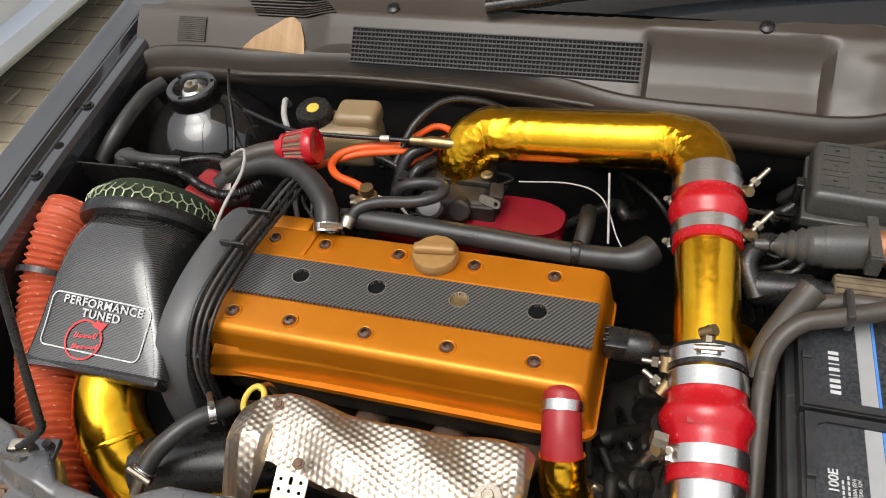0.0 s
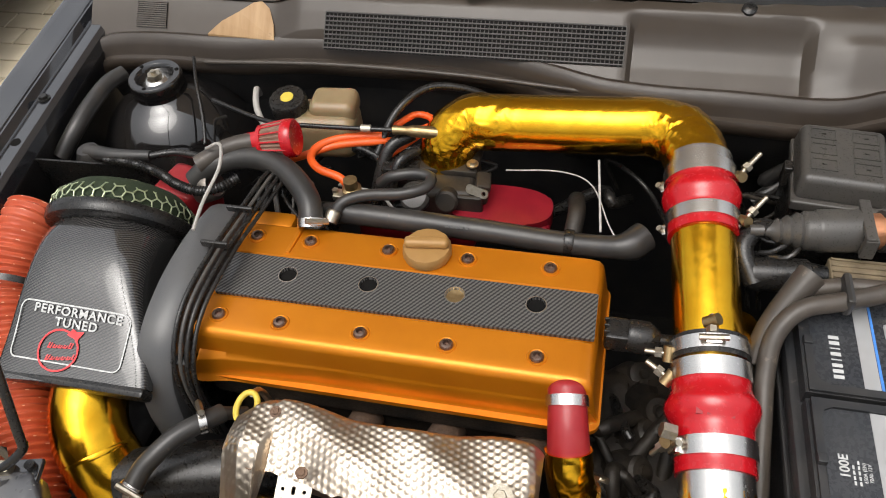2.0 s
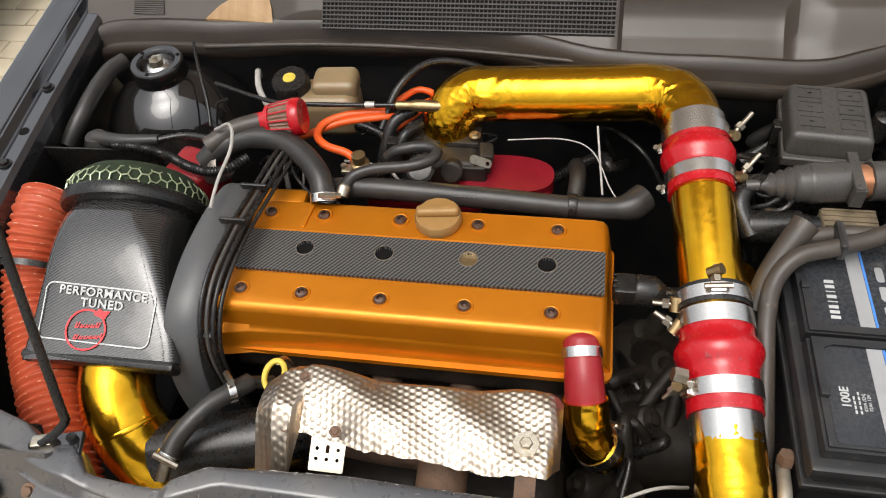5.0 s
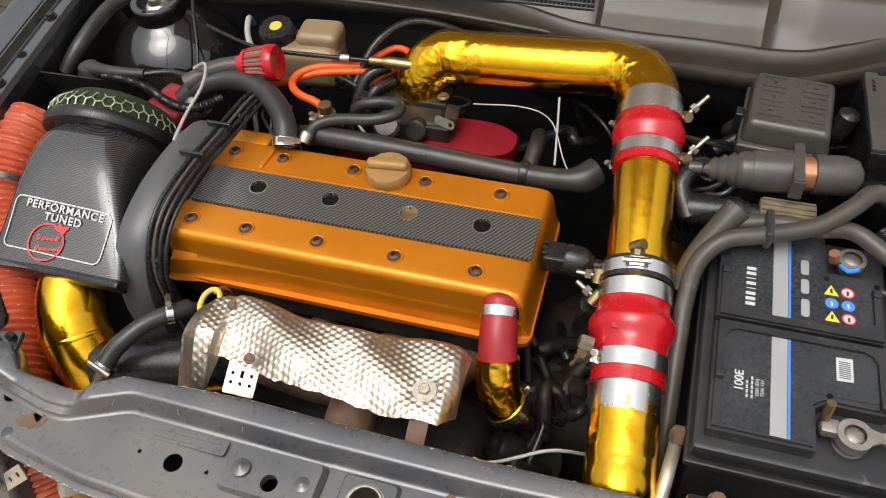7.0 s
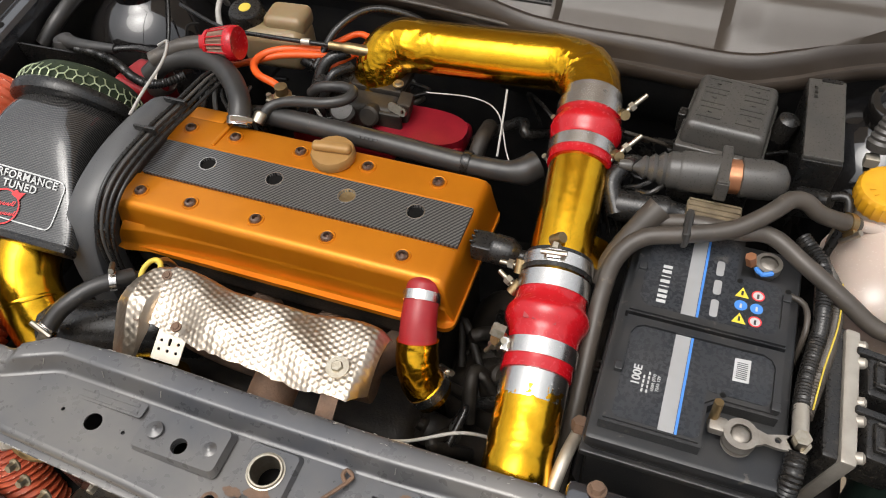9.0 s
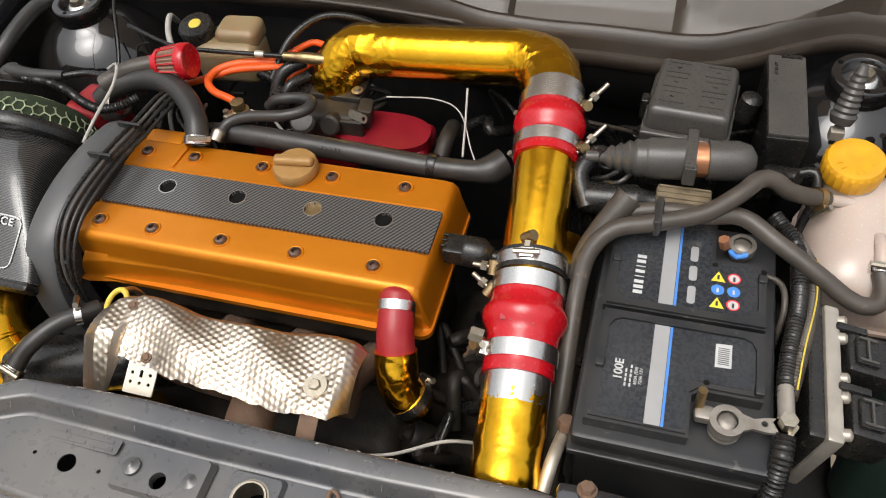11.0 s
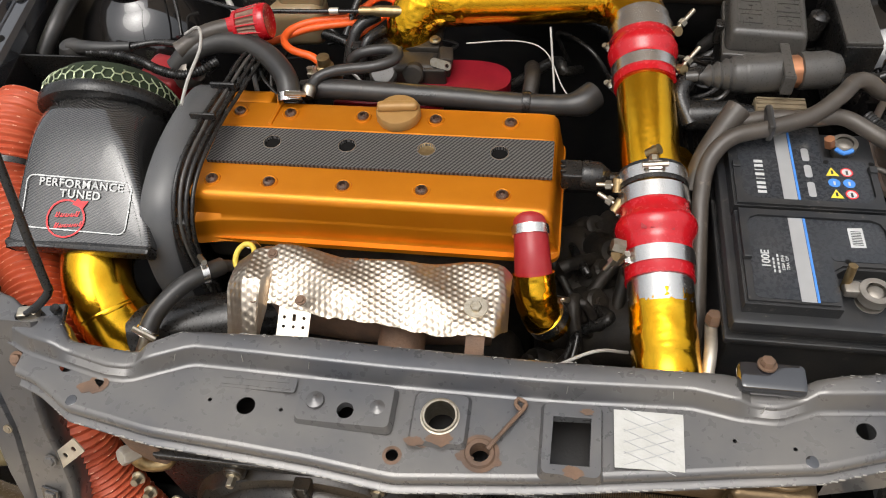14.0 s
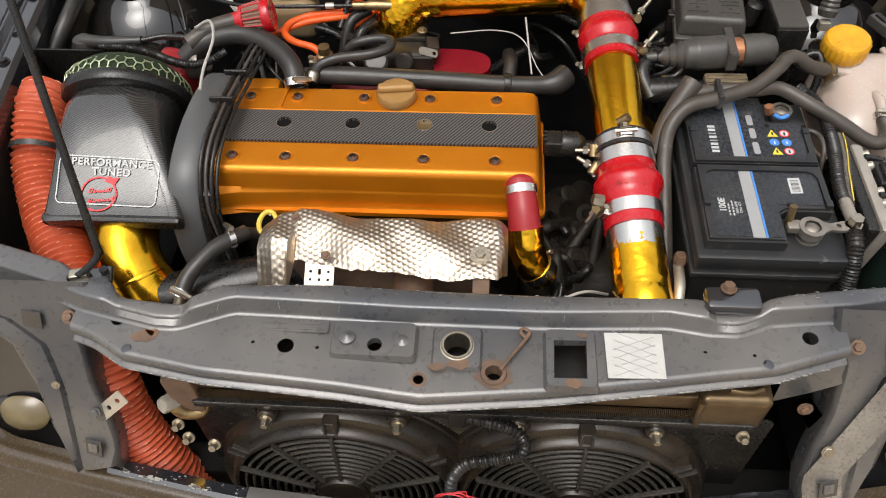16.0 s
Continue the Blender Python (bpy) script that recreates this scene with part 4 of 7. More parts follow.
cover = thing("cam_cover", (-0.115, 0.51, 0.77), "orange painted metal cam cover with a carbon-look centre strip", "engine cover")
X0, X1 = -0.338, 0.106
sec = [(0.420, 0.766), (0.425, 0.772), (0.4270, 0.776), (0.4275, 0.796), (0.4297, 0.7985), (0.4302, 0.803), (0.4312, 0.8255), (0.4325, 0.8305), (0.4360, 0.8345), (0.4405, 0.8360), (0.450, 0.836), (0.483, 0.836), (0.486, 0.8325), (0.549, 0.8325), (0.552, 0.836), (0.596, 0.835), (0.604, 0.830), (0.608, 0.815), (0.612, 0.775)]
bm = bmesh.new()
rings = []
for x, k in ((X0 - 0.004, 0), (X0, 0.6), (X0 + 0.006, 1), (-0.30, 1), (-0.2, 1), (-0.1, 1), (0, 1), (X1 - 0.020, 1), (X1 - 0.008, 0.97), (X1 - 0.002, 0.86), (X1, 0.7), (X1 + 0.006, 0.1), (X1 + 0.008, 0.0)):
    ring = []
    for y, z in sec:
        zz = 0.770 + (z - 0.770) * k
        yy = 0.508 + (y - 0.508) * (1 - 0.03 * (1 - k) if x > 0 else 1)
        if x < -0.29 and y < 0.43:
            yy -= 0.010 * (1 if x < -0.33 else 0.4)
        ring.append(bm.verts.new((x, yy, zz)))
    rings.append(ring)
for a, b in zip(rings, rings[1:]):
    for i in range(len(sec) - 1):
        bm.faces.new((a[i], a[i + 1], b[i + 1], b[i]))
bm.faces.new(rings[0])
bm.faces.new(rings[-1])
part("body", bm, ORANGE, cover, "orange metallic cast cover")
part("lip", plate(rounded(X0 - 0.012, 0.417, X1 + 0.010, 0.614, 0.014), 0.764, 0.771), ORANGE, cover)
part("rear_boss", block((-0.305, 0.612, 0.818), (0.06, 0.03, 0.03), 0.008), ORANGE, cover)
part("rib", block((-0.262, 0.578, 0.8365), (0.006, 0.045, 0.004), 0.002, turn=(0, 0, -6)), ORANGE, cover)
strip = plate(rounded(-0.328, 0.4870, 0.101, 0.5480, 0.002), 0.8330, 0.8375, [circle(x, 0.523, 0.0105) for x in (-0.251, -0.154, -0.054, 0.036)])
strip = part("carbon_strip", strip, CARBON, cover, "black carbon-weave centre strip with round holes", smooth=False)
for x in (-0.251, -0.154, -0.054, 0.036):
    part("hole_rim", lathe([(0.0105, 0.0), (0.0105, 0.0050), (0.0117, 0.0050), (0.0119, 0.0044)], (x, 0.523, 0.8332), (0, 0, 1), 24), STEEL, strip)
    # Shallow hole floors in near-black for painted depth shade; one is brass.
    part("hole_floor", lathe([(0, 0.0008), (0.0106, 0.0008), (0.0106, 0)], (x, 0.523, 0.8326), (0, 0, 1), 20), BRASS if x == -0.054 else SHADE_BLACK, strip)
for y, xs_ in ((0.457, (-0.310, -0.237, -0.145, -0.050, 0.045)), (0.578, (-0.311, -0.242, -0.145, -0.050, 0.045))):
    for x in xs_:
        seat = part("bolt_seat", lathe([(0.0055, 0.0004), (0.0085, 0.0012), (0.0092, 0.0020), (0.0102, 0.0020), (0.0112, 0.0)], (x, y, 0.8356), (0, 0, 1), 24), ORANGE, cover)
        part("bolt", lathe([(0.0, 0.0008), (0.0028, 0.0008), (0.0036, 0.0046), (0.0062, 0.0042), (0.0076, 0.0022), (0.0078, 0.0002)], (x, y, 0.8356), (0, 0, 1), 12), BOLT, seat, "dark socket-head bolt")
part("sensor", block((0.125, 0.512, 0.818), (0.028, 0.030, 0.026), 0.005), BLACK, cover, "black plug at the end of the cover")
part("plug_collar", lathe([(0.016, -0.012), (0.018, -0.008), (0.018, 0.010), (0.014, 0.016), (0.010, 0.022), (0, 0.022)], (0.146, 0.512, 0.818), (1, 0, -0.1), 24), BLACK, cover)
part("plug_tube", tube([(0.165, 0.512, 0.815), (0.185, 0.515, 0.812), (0.20, 0.53, 0.80), (0.205, 0.56, 0.78)], 0.008, 12), BLACK, cover)
for k in range(3):
    part("plug_rib", block((0.113, 0.504 + 0.008 * k, 0.832), (0.006, 0.003, 0.004), 0.001), BLACK, cover)

cap = thing("oil_filler_cap", (-0.098, 0.580, 0.838), "tan plastic oil filler cap on the orange cover", "cap")
part("disc", lathe([(0.0265, -0.002), (0.0285, 0.002), (0.0285, 0.010), (0.0265, 0.0135), (0.020, 0.0145), (0, 0.0145)], (-0.098, 0.580, 0.8365), (0, 0, 1), 40, lambda a, r, h: 1 + 0.012 * math.cos(14 * a)), CAP_TAN, cap)
part("grip", block((-0.098, 0.580, 0.855), (0.052, 0.014, 0.012), 0.005, 3, turn=(0, 0, 6)), CAP_TAN, cap)

# ---------------------------------------------------------------- timing belt cover and the cables on it
belt = thing("timing_belt_cover", (-0.37, 0.48, 0.60), "grey plastic timing belt cover with ribbed edges", "engine cover")
arc = smooth_line([(0, 0.622, 0.770), (0, 0.620, 0.830), (0, 0.608, 0.853), (0, 0.580, 0.862), (0, 0.530, 0.867), (0, 0.470, 0.862), (0, 0.415, 0.842), (0, 0.383, 0.805), (0, 0.368, 0.750), (0, 0.366, 0.68), (0, 0.375, 0.60)], 0.008)
rows = []
for x, d in ((-0.398, -0.05), (-0.392, -0.010), (-0.389, -0.002), (-0.384, 0.0), (-0.370, 0.0), (-0.352, -0.003), (-0.349, -0.006), (-0.348, -0.05)):
    row = []
    for i, p in enumerate(arc):
        t = (arc[min(i + 1, len(arc) - 1)] - arc[max(i - 1, 0)]).normalized()
        nrm = Vector((0, t.z, -t.y))
        if nrm.dot(Vector((0, p.y - 0.50, p.z - 0.70))) < 0:
            nrm = -nrm
        q = p + nrm * d
        lean = -0.022 * (0.60 - p.y) / 0.2
        row.append((x + lean * 0.4 + 0.012, q.y, q.z))
    rows.append(row)
part("shell", sheet(rows), BELT, belt)
bm = bmesh.new()
vs = [bm.verts.new((-0.386, p.y, p.z - 0.012)) for p in arc]
bm.faces.new(vs)
part("side_wall", bm, BELT, belt)
part("back_wall", block((-0.37, 0.50, 0.70), (0.03, 0.22, 0.24), 0.02), BLACK, belt)
for k, (dx, dz, r) in enumerate(((0.010, 0.003, 0.0028), (0.017, 0.001, 0.0024), (0.0235, -0.003, 0.0030), (0.030, -0.007, 0.0026))):
    lead = thing("cable", (-0.34, 0.5, 0.84), "thin black cable tied along the belt cover", "cable", "engine cables")
    part("lead", tube([(-0.328 + 0.4 * dx, 0.690, 0.840 + dz), (-0.330 + dx, 0.650, 0.866 + dz), (-0.338 + dx, 0.590, 0.866 + dz), (-0.345 + dx, 0.520, 0.868 + dz), (-0.350 + dx, 0.450, 0.860 + dz), (-0.352 + dx, 0.408, 0.832 + dz), (-0.352 + dx, 0.388, 0.785 + dz), (-0.346 + dx, 0.382, 0.70)], r, 10), BLACK if k != 1 else GREY, lead)
for y, z, a in ((0.585, 0.876, 8), (0.525, 0.878, 3), (0.402, 0.822, -60)):
    tie = thing("cable_tie", (-0.335, y, z), "black plastic cable tie round the cables", "cable tie", "cable ties")
    part("loop", block((-0.326 - 0.02 * (0.585 - y) / 0.06 * 0.3, y, z - 0.003), (0.034, 0.005, 0.010), 0.002, turn=(a, 0, 0)), BLACK, tie)

# ---------------------------------------------------------------- heat shield and manifold
manifold = thing("exhaust_manifold", (-0.08, 0.33, 0.62), "rusty brown cast exhaust manifold under the heat shield", "manifold")
part("log", tube([(-0.22, 0.36, 0.725), (-0.10, 0.345, 0.735), (0.04, 0.36, 0.725)], 0.034, 18), RUST, manifold)
part("pipe", tube([(-0.055, 0.345, 0.75), (-0.055, 0.30, 0.755), (-0.055, 0.268, 0.735), (-0.055, 0.262, 0.66)], 0.027, 18), RUST, manifold)
for k in range(4):
    part("runner", tube([(-0.25 + 0.1 * k, 0.44, 0.695), (-0.24 + 0.09 * k, 0.39, 0.715), (-0.21 + 0.075 * k, 0.35, 0.725)], 0.020, 14), RUST, manifold)

shield = thing("heat_shield", (-0.09, 0.33, 0.80), "crumpled embossed silver foil heat shield over the exhaust manifold", "heat shield")
NU, NV = 300, 130


def emboss(x, y):
    """Round bosses on a triangular grid."""
    p = 0.0074
    v = 0.0
    for a in (0, 60, 120):
        k = radians(a + 8)
        v += math.cos((x * math.cos(k) + y * math.sin(k)) * 2 * math.pi / (p * 0.866))
    return v / 3


rows = []
for j in range(NV + 1):
    v = j / NV
    row = []
    for i in range(NU + 1):
        u = i / NU
        x = -0.247 + 0.312 * u
        back = 0.370 + 0.006 * math.sin(u * 9) - 0.010 * max(0, 0.10 - u) / 0.10
        front = interp([(0, 0.258), (0.13, 0.256), (0.15, 0.298), (0.30, 0.290), (0.5, 0.281), (0.7, 0.279), (0.9, 0.277), (0.96, 0.281), (1, 0.30)], u) + 0.004 * noise.noise(Vector((u * 14, 1.5, 0))) + 0.0015 * noise.noise(Vector((u * 45, 4.5, 0)))
        y = back + (front - back) * v
        z = 0.832 - 0.010 * u - 0.010 * v ** 2 + 0.006 * math.sin(math.pi * v) - 0.030 * max(0, 0.14 - v) ** 2 / 0.0196 * 0.6
        if u < 0.16:
            z -= 0.040 * min(1, (0.16 - u) / 0.04) * max(0, (v - 0.50) / 0.5) ** 1.2
            z -= 0.018 * max(0, (0.07 - u) / 0.07)
        if u > 0.95:
            z -= 0.018 * ((u - 0.95) / 0.05) ** 2
        z += 0.0050 * math.sin(x * 46 + y * 30 + 0.5) * math.sin(y * 38 + 1.0 + x * 12) + 0.0022 * abs(math.sin(x * 30 - y * 34 + 0.4)) + 0.0030 * noise.noise(Vector((x * 22, y * 26, 0.3)))
        z -= 0.00062 * emboss(x, y)
        row.append((x, y, z))
    rows.append(row)
foil = part("foil", sheet(rows), FOIL, shield)
for p, w in (((0.031, 0.308, 0.823), 0.0125), ((-0.157, 0.296, 0.829), 0.0), ((-0.203, 0.352, 0.833), 0.0), ((-0.213, 0.300, 0.820), 0.0)):
    hex_bolt(p, 0.0065 if w else 0.004, 0.006 if w else 0.003, (0, -0.1, 1), ZINC if w else RUST, shield, w or 0.006)
for x, y in ((-0.166, 0.281), (0.033, 0.270)):
    holes = [circle(x - 0.011, y - 0.004, 0.002, 8), circle(x + 0.011, y - 0.004, 0.002, 8), circle(x, y - 0.004, 0.002, 8), circle(x - 0.011, y + 0.006, 0.002, 8), circle(x + 0.011, y + 0.006, 0.002, 8), rounded(x - 0.002, y + 0.002, x + 0.002, y + 0.010, 0.0015)] if x < 0 else []
    wdt = 0.018 if x < 0 else 0.010
    strap = thing("perforated_strap", (x, y, 0.79), "pale perforated metal strap holding the heat shield", "strap", "heat shield straps")
    m = Matrix.Translation((x, y, 0.806)) @ pose(0, 0, 0, 28, 0, 0) @ Matrix.Translation((-x, -y, 0))
    part("strip", plate(rounded(x - wdt, y - 0.016, x + wdt, y + 0.022, 0.002), 0, 0.0016, holes, m), BRACKET if x < 0 else RUST, strap, smooth=False)
stick = thing("dipstick", (-0.247, 0.385, 0.80), "yellow ring dipstick handle beside the heat shield", "dipstick")
part("ring", tube([(-0.250 + 0.016 * math.cos(a) * 0.7, 0.368 + 0.016 * math.sin(a), 0.802 + 0.004 * math.sin(a)) for a in np.linspace(0, 2 * math.pi, 14)], 0.0034, 10), YELLOW_RING, stick)
part("rod", tube([(-0.250, 0.384, 0.804), (-0.25, 0.40, 0.78), (-0.25, 0.41, 0.70)], 0.004, 8), ZINC, stick)

# ---------------------------------------------------------------- the charge pipe
pipe = thing("charge_pipe", (0.21, 0.55, 0.70), "gold foil wrapped charge pipe with red silicone couplers", "pipe")
A, B = Vector((0.1985, 0.725, 0.888)), Vector((0.2325, 0.286, 0.777))
axis = (B - A).normalized()


def on(y):
    return A + (B - A) * ((A.y - y) / (A.y - B.y))


def wrap(amp, seed):
    def f(s, a):
        v = noise.noise(Vector((s * 42 + math.cos(a) * 1.5, math.cos(a) * 1.6 + seed, math.sin(a) * 1.6 + s * 20)))
        w = noise.noise(Vector((s * 140 + 5, math.cos(a) * 5 + seed, math.sin(a) * 5)))
        u = noise.noise(Vector((s * 55 - math.cos(a) * 3, math.cos(a) * 2.4 - seed, math.sin(a) * 2.4 - s * 35)))
        q = noise.noise(Vector((s * 70 + math.sin(a) * 4, math.cos(a) * 3 + 2 * seed, math.sin(a) * 3)))
        crease = max(0, 1 - abs(u) * 9) + 0.7 * max(0, 1 - abs(q) * 9)
        return amp * (1.0 - 1.8 * abs(v) ** 0.7 + 0.2 * abs(w) + 0.55 * crease)
    return f


top = [on(0.690), on(0.710), (0.1935, 0.735, 0.8860), (0.180, 0.764, 0.8875), (0.145, 0.780, 0.8855), (0.10, 0.782, 0.8815), (-0.045, 0.786, 0.8700), (-0.080, 0.788, 0.866), (-0.105, 0.780, 0.850), (-0.115, 0.770, 0.825), (-0.116, 0.766, 0.80)]
part("upper_run", tube(top, 0.0362, 96, 0.0016, lambda s, a: wrap(0.00012 + 0.0017 * max(0, 1 - abs(s - 0.075) / 0.06) + 0.0010 * min(1, max(0, (s - 0.265) / 0.06)), 3.0)(s, a)), GOLD, pipe, "wrinkled gold foil wrap on the bend")
part("straight_run", tube([on(0.650), on(0.60), on(0.48)], 0.0345, 56, 0.003, wrap(0.00010, 1.0)), GOLD, pipe, "smooth gold foil wrap")
part("lower_run", tube([on(0.358), on(0.30), on(0.275), on(0.262) + Vector((0, 0.004, -0.02)), on(0.258) + Vector((0, 0.008, -0.07))], 0.0350, 48, 0.002, wrap(0.0008, 7.0)), GOLD, pipe, "torn gold foil wrap")
part("foil_tab", sheet([[(0.2475 + 0.012 * i, 0.505 + 0.010 * j + 0.004 * math.sin(3 * i + j), 0.842 - 0.012 * i + 0.003 * math.sin(j * 2)) for i in range(3)] for j in range(5)], 0.0006), GOLD, pipe, "loose flap of gold foil")
part("bare_pipe", tube([on(0.385), on(0.345)], 0.0357, 40, 0.004), STEEL, pipe, "bare aluminium pipe")
part("bare_pipe", tube([on(0.722), on(0.695)], 0.0370, 40, 0.004), STEEL, pipe)


def coupler(y0, y1, bulge, r0, label):
    a, b = on(y0), on(y1)
    n = (b - a).length
    prof = [(r0 - 0.004, 0), (r0, 0.0005)] + [(r0 + bulge(i / 24), n * i / 24) for i in range(25)] + [(r0, n - 0.0005), (r0 - 0.004, n)]
    return part("coupler", lathe(prof, a, axis, 48), RED_HOSE, pipe, label)


c1 = coupler(0.698, 0.624, lambda t: 0.0055 * math.sin(math.pi * min(1, max(0, (t - 0.14) / 0.45))) ** 1.2, 0.0378, "bright red silicone coupler")
c2 = coupler(0.480, 0.374, lambda t: 0.0085 * math.exp(-((t - 0.42) / 0.12) ** 2) + 0.0003 * math.sin(40 * t), 0.0378, "bright red silicone hump coupler")
part("black_collar", lathe([(0.034, -0.012), (0.0385, -0.012), (0.0388, 0.012), (0.034, 0.012)], on(0.494), axis, 40), BLACK, pipe)
band_clamp(on(0.698), axis, 0.0390, 0.017, pipe, 215)
band_clamp(on(0.642), axis, 0.0390, 0.016, pipe, 215)
band_clamp(on(0.494), axis, 0.0390, 0.014, pipe, 95)
band_clamp(on(0.470), axis, 0.0390, 0.019, pipe, 215)
band_clamp(on(0.396), axis, 0.0390, 0.018, pipe, 160)
t_bolt((0.234, 0.690, 0.888), (0.55, 0.62, 0.35), 0.046, pipe)
t_bolt((0.240, 0.634, 0.874), (0.55, 0.62, 0.35), 0.046, pipe)
t_bolt((0.2120, 0.510, 0.873), (0.02, -1.0, -0.18), 0.030, pipe)
t_bolt((0.183, 0.484, 0.834), (-1.0, 0.08, -0.1), 0.030, pipe)
t_bolt((0.184, 0.458, 0.822), (-0.8, 0.5, 0.15), 0.034, pipe)
t_bolt((0.184, 0.396, 0.826), (-0.5, -0.2, -0.8), 0.034, pipe)
hex_bolt((0.184, 0.398, 0.828), 0.0085, 0.014, (-1, 0, 0.3), ZINC, pipe)
for k, dx in enumerate((-0.016, -0.006, 0.004, 0.013)):
    part("printed_bar", block((0.219 + dx, 0.4150, 0.8505 - 0.0012 * abs(k - 1.5)), (0.006, 0.008, 0.0012), 0, turn=(14, 0, 0)), RED_DARK, c2)

# ---------------------------------------------------------------- breather hose at the front of the cover
small = thing("breather_hose", (0.09, 0.39, 0.70), "red silicone elbow hose ending in gold foil", "hose")
part("red_elbow", tube([(0.0780, 0.4430, 0.8220), (0.0790, 0.434, 0.8195), (0.0805, 0.424, 0.8150), (0.084, 0.402, 0.803), (0.0885, 0.378, 0.778)], lambda s: 0.0195 * math.sqrt(max(0.02, 1 - max(0, 1 - s / 0.010) ** 2)) + 0.045 * min(0.06, max(0, s - 0.02)), 28, 0.0015), RED_DARK, small, "faded red silicone elbow")
band_clamp((0.0805, 0.4235, 0.8148), (0.12, -0.85, -0.40), 0.0205, 0.011, small, 260)
part("gold_end", tube([(0.0868, 0.386, 0.786), (0.090, 0.372, 0.770), (0.095, 0.362, 0.754), (0.103, 0.357, 0.739), (0.114, 0.357, 0.725)], 0.0235, 44, 0.002, wrap(0.0011, 4.0)), GOLD, small, "creased gold foil wrap")
band_clamp((0.106, 0.357, 0.735), (0.55, -0.1, -0.8), 0.0245, 0.012, small, 20)

# ---------------------------------------------------------------- air scoop with mesh filter
scoop = thing("air_scoop", (-0.47, 0.46, 0.76), "carbon-look air scoop with printed lettering and a mesh filter", "air intake")
RC, RN = Vector((-0.495, 0.568, 0.822)), Vector((-0.08, 0.91, 0.40)).normalized()
RX = Vector((1, 0.08, 0)).normalized()
RU = RX.cross(RN) * -1
if RU.z < 0:
    RU = -RU
rows = []
N = 56
for k in range(17):
    t = k / 16
    e = t * t * (3 - 2 * t)
    c = RC.lerp(Vector((-0.456, 0.362, 0.802)), t) + Vector((0, 0, 0.012 * math.sin(math.pi * t)))
    hw = 0.076 + (0.092 - 0.076) * e - 0.010 * math.sin(math.pi * t)
    hh = 0.070 * (1 - e) + 0.0125 * e
    p = 2 + 5.0 * min(1, 1.6 * t)
    row = []
    for i in range(N + 1):
        a = 2 * math.pi * i / N
        ca, sa = math.cos(a), math.sin(a)
        row.append(tuple(c + RX * hw * math.copysign(abs(ca) ** (2 / p), ca) + RU * hh * math.copysign(abs(sa) ** (2 / p), sa)))
    rows.append(row)
part("duct", sheet(rows), CARBON_FINE, scoop, "glossy carbon-look duct")
bm = block((-0.456, 0.362, 0.803), (0.188, 0.012, 0.026), 0.005, turn=(18, 0, 0))
part("mouth_lip", bm, BLACK, scoop, "black rubber lip")
part("flange", lathe([(0.070, -0.004), (0.086, -0.003), (0.0900, -0.001), (0.0915, 0.003), (0.0915, 0.011), (0.0895, 0.015), (0.086, 0.017), (0.070, 0.017)], RC, RN, 56), BLACK, scoop, "black rubber flange")
part("foam", lathe([(0.085, 0.015), (0.085, 0.024), (0.081, 0.038), (0.068, 0.050), (0.045, 0.057), (0, 0.060)], RC, RN, 40), FOAM, scoop, "dark green filter foam")
q = Matrix.Translation(RC) @ RN.to_track_quat("Z", "Y").to_matrix().to_4x4()


def on_dome(x, y):
    r = math.hypot(x, y)
    return q @ Vector((x * (0.088 / max(0.088, r)), y * (0.088 / max(0.088, r)), 0.0615 - 0.031 * (min(r, 0.088) / 0.087) ** 3 - max(0, r - 0.0875)))


bm = bmesh.new()
h = 0.0080
for i in range(-14, 15):
    for j in range(-14, 15):
        cx, cy = i * h * 1.732 + (j % 2) * h * 0.866, j * h * 1.5
        for k in range(3):
            a, b = radians(60 * k + 30), radians(60 * k + 90)
            p0, p1 = (cx + h * math.cos(a), cy + h * math.sin(a)), (cx + h * math.cos(b), cy + h * math.sin(b))
            if max(math.hypot(*p0), math.hypot(*p1)) > 0.105:
                continue
            v0, v1 = on_dome(*p0), on_dome(*p1)
            if (v1 - v0).length < 0.001:
                continue
            join(bm, tube([v0, v1], 0.0010, 5, curve=False, caps=False))
tagged(part("mesh", bm, MESHWIRE, scoop, "silvery hexagonal wire mesh"), kind="stuff")
part("rivet", lathe([(0, 0.004), (0.003, 0.0035), (0.0055, 0.001), (0.0058, 0)], (-0.486, 0.483, 0.8635), (0, -0.35, 1), 16), STEEL, scoop)


def duct_top(x, y, lift=0.0012):
    """A point on the duct's upper skin."""
    y -= 0.08 * (x + 0.474)
    y_true = y + 0.08 * (x + 0.474)
    t = (RC.y - y) / (RC.y - 0.362)
    for _ in range(40):
        e = t * t * (3 - 2 * t)
        c = RC.lerp(Vector((-0.456, 0.362, 0.802)), t) + Vector((0, 0, 0.012 * math.sin(math.pi * t)))
        hw = 0.076 + 0.016 * e - 0.010 * math.sin(math.pi * t)
        hh = 0.070 * (1 - e) + 0.0125 * e
        p = 2 + 5.0 * min(1, 1.6 * t)
        u = min(0.999, abs((x - c.x) / hw))
        top_ = c + RU * hh * (1 - u ** p) ** (1 / p)
        t += 0.5 * (top_.y - y) / (RC.y - 0.362)
        t = min(1, max(0, t))
    return Vector((x, y_true, top_.z + lift))


def lay(ob):
    """Drapes a flat printed mesh over the duct's skin."""
    for v in ob.data.vertices:
        v.co = duct_top(v.co.x, v.co.y, 0.0022 + 0.3 * max(0, v.co.z))
    return ob


def printed(words, size, x, y, turn):
    ob = text(words, size, pose(x, y, 0, 0, 0, turn) @ Matrix.Diagonal((1.22, 1, 1, 1)), WHITE, scoop, bold=0.0003, spacing=1.13)
    return lay(ob)


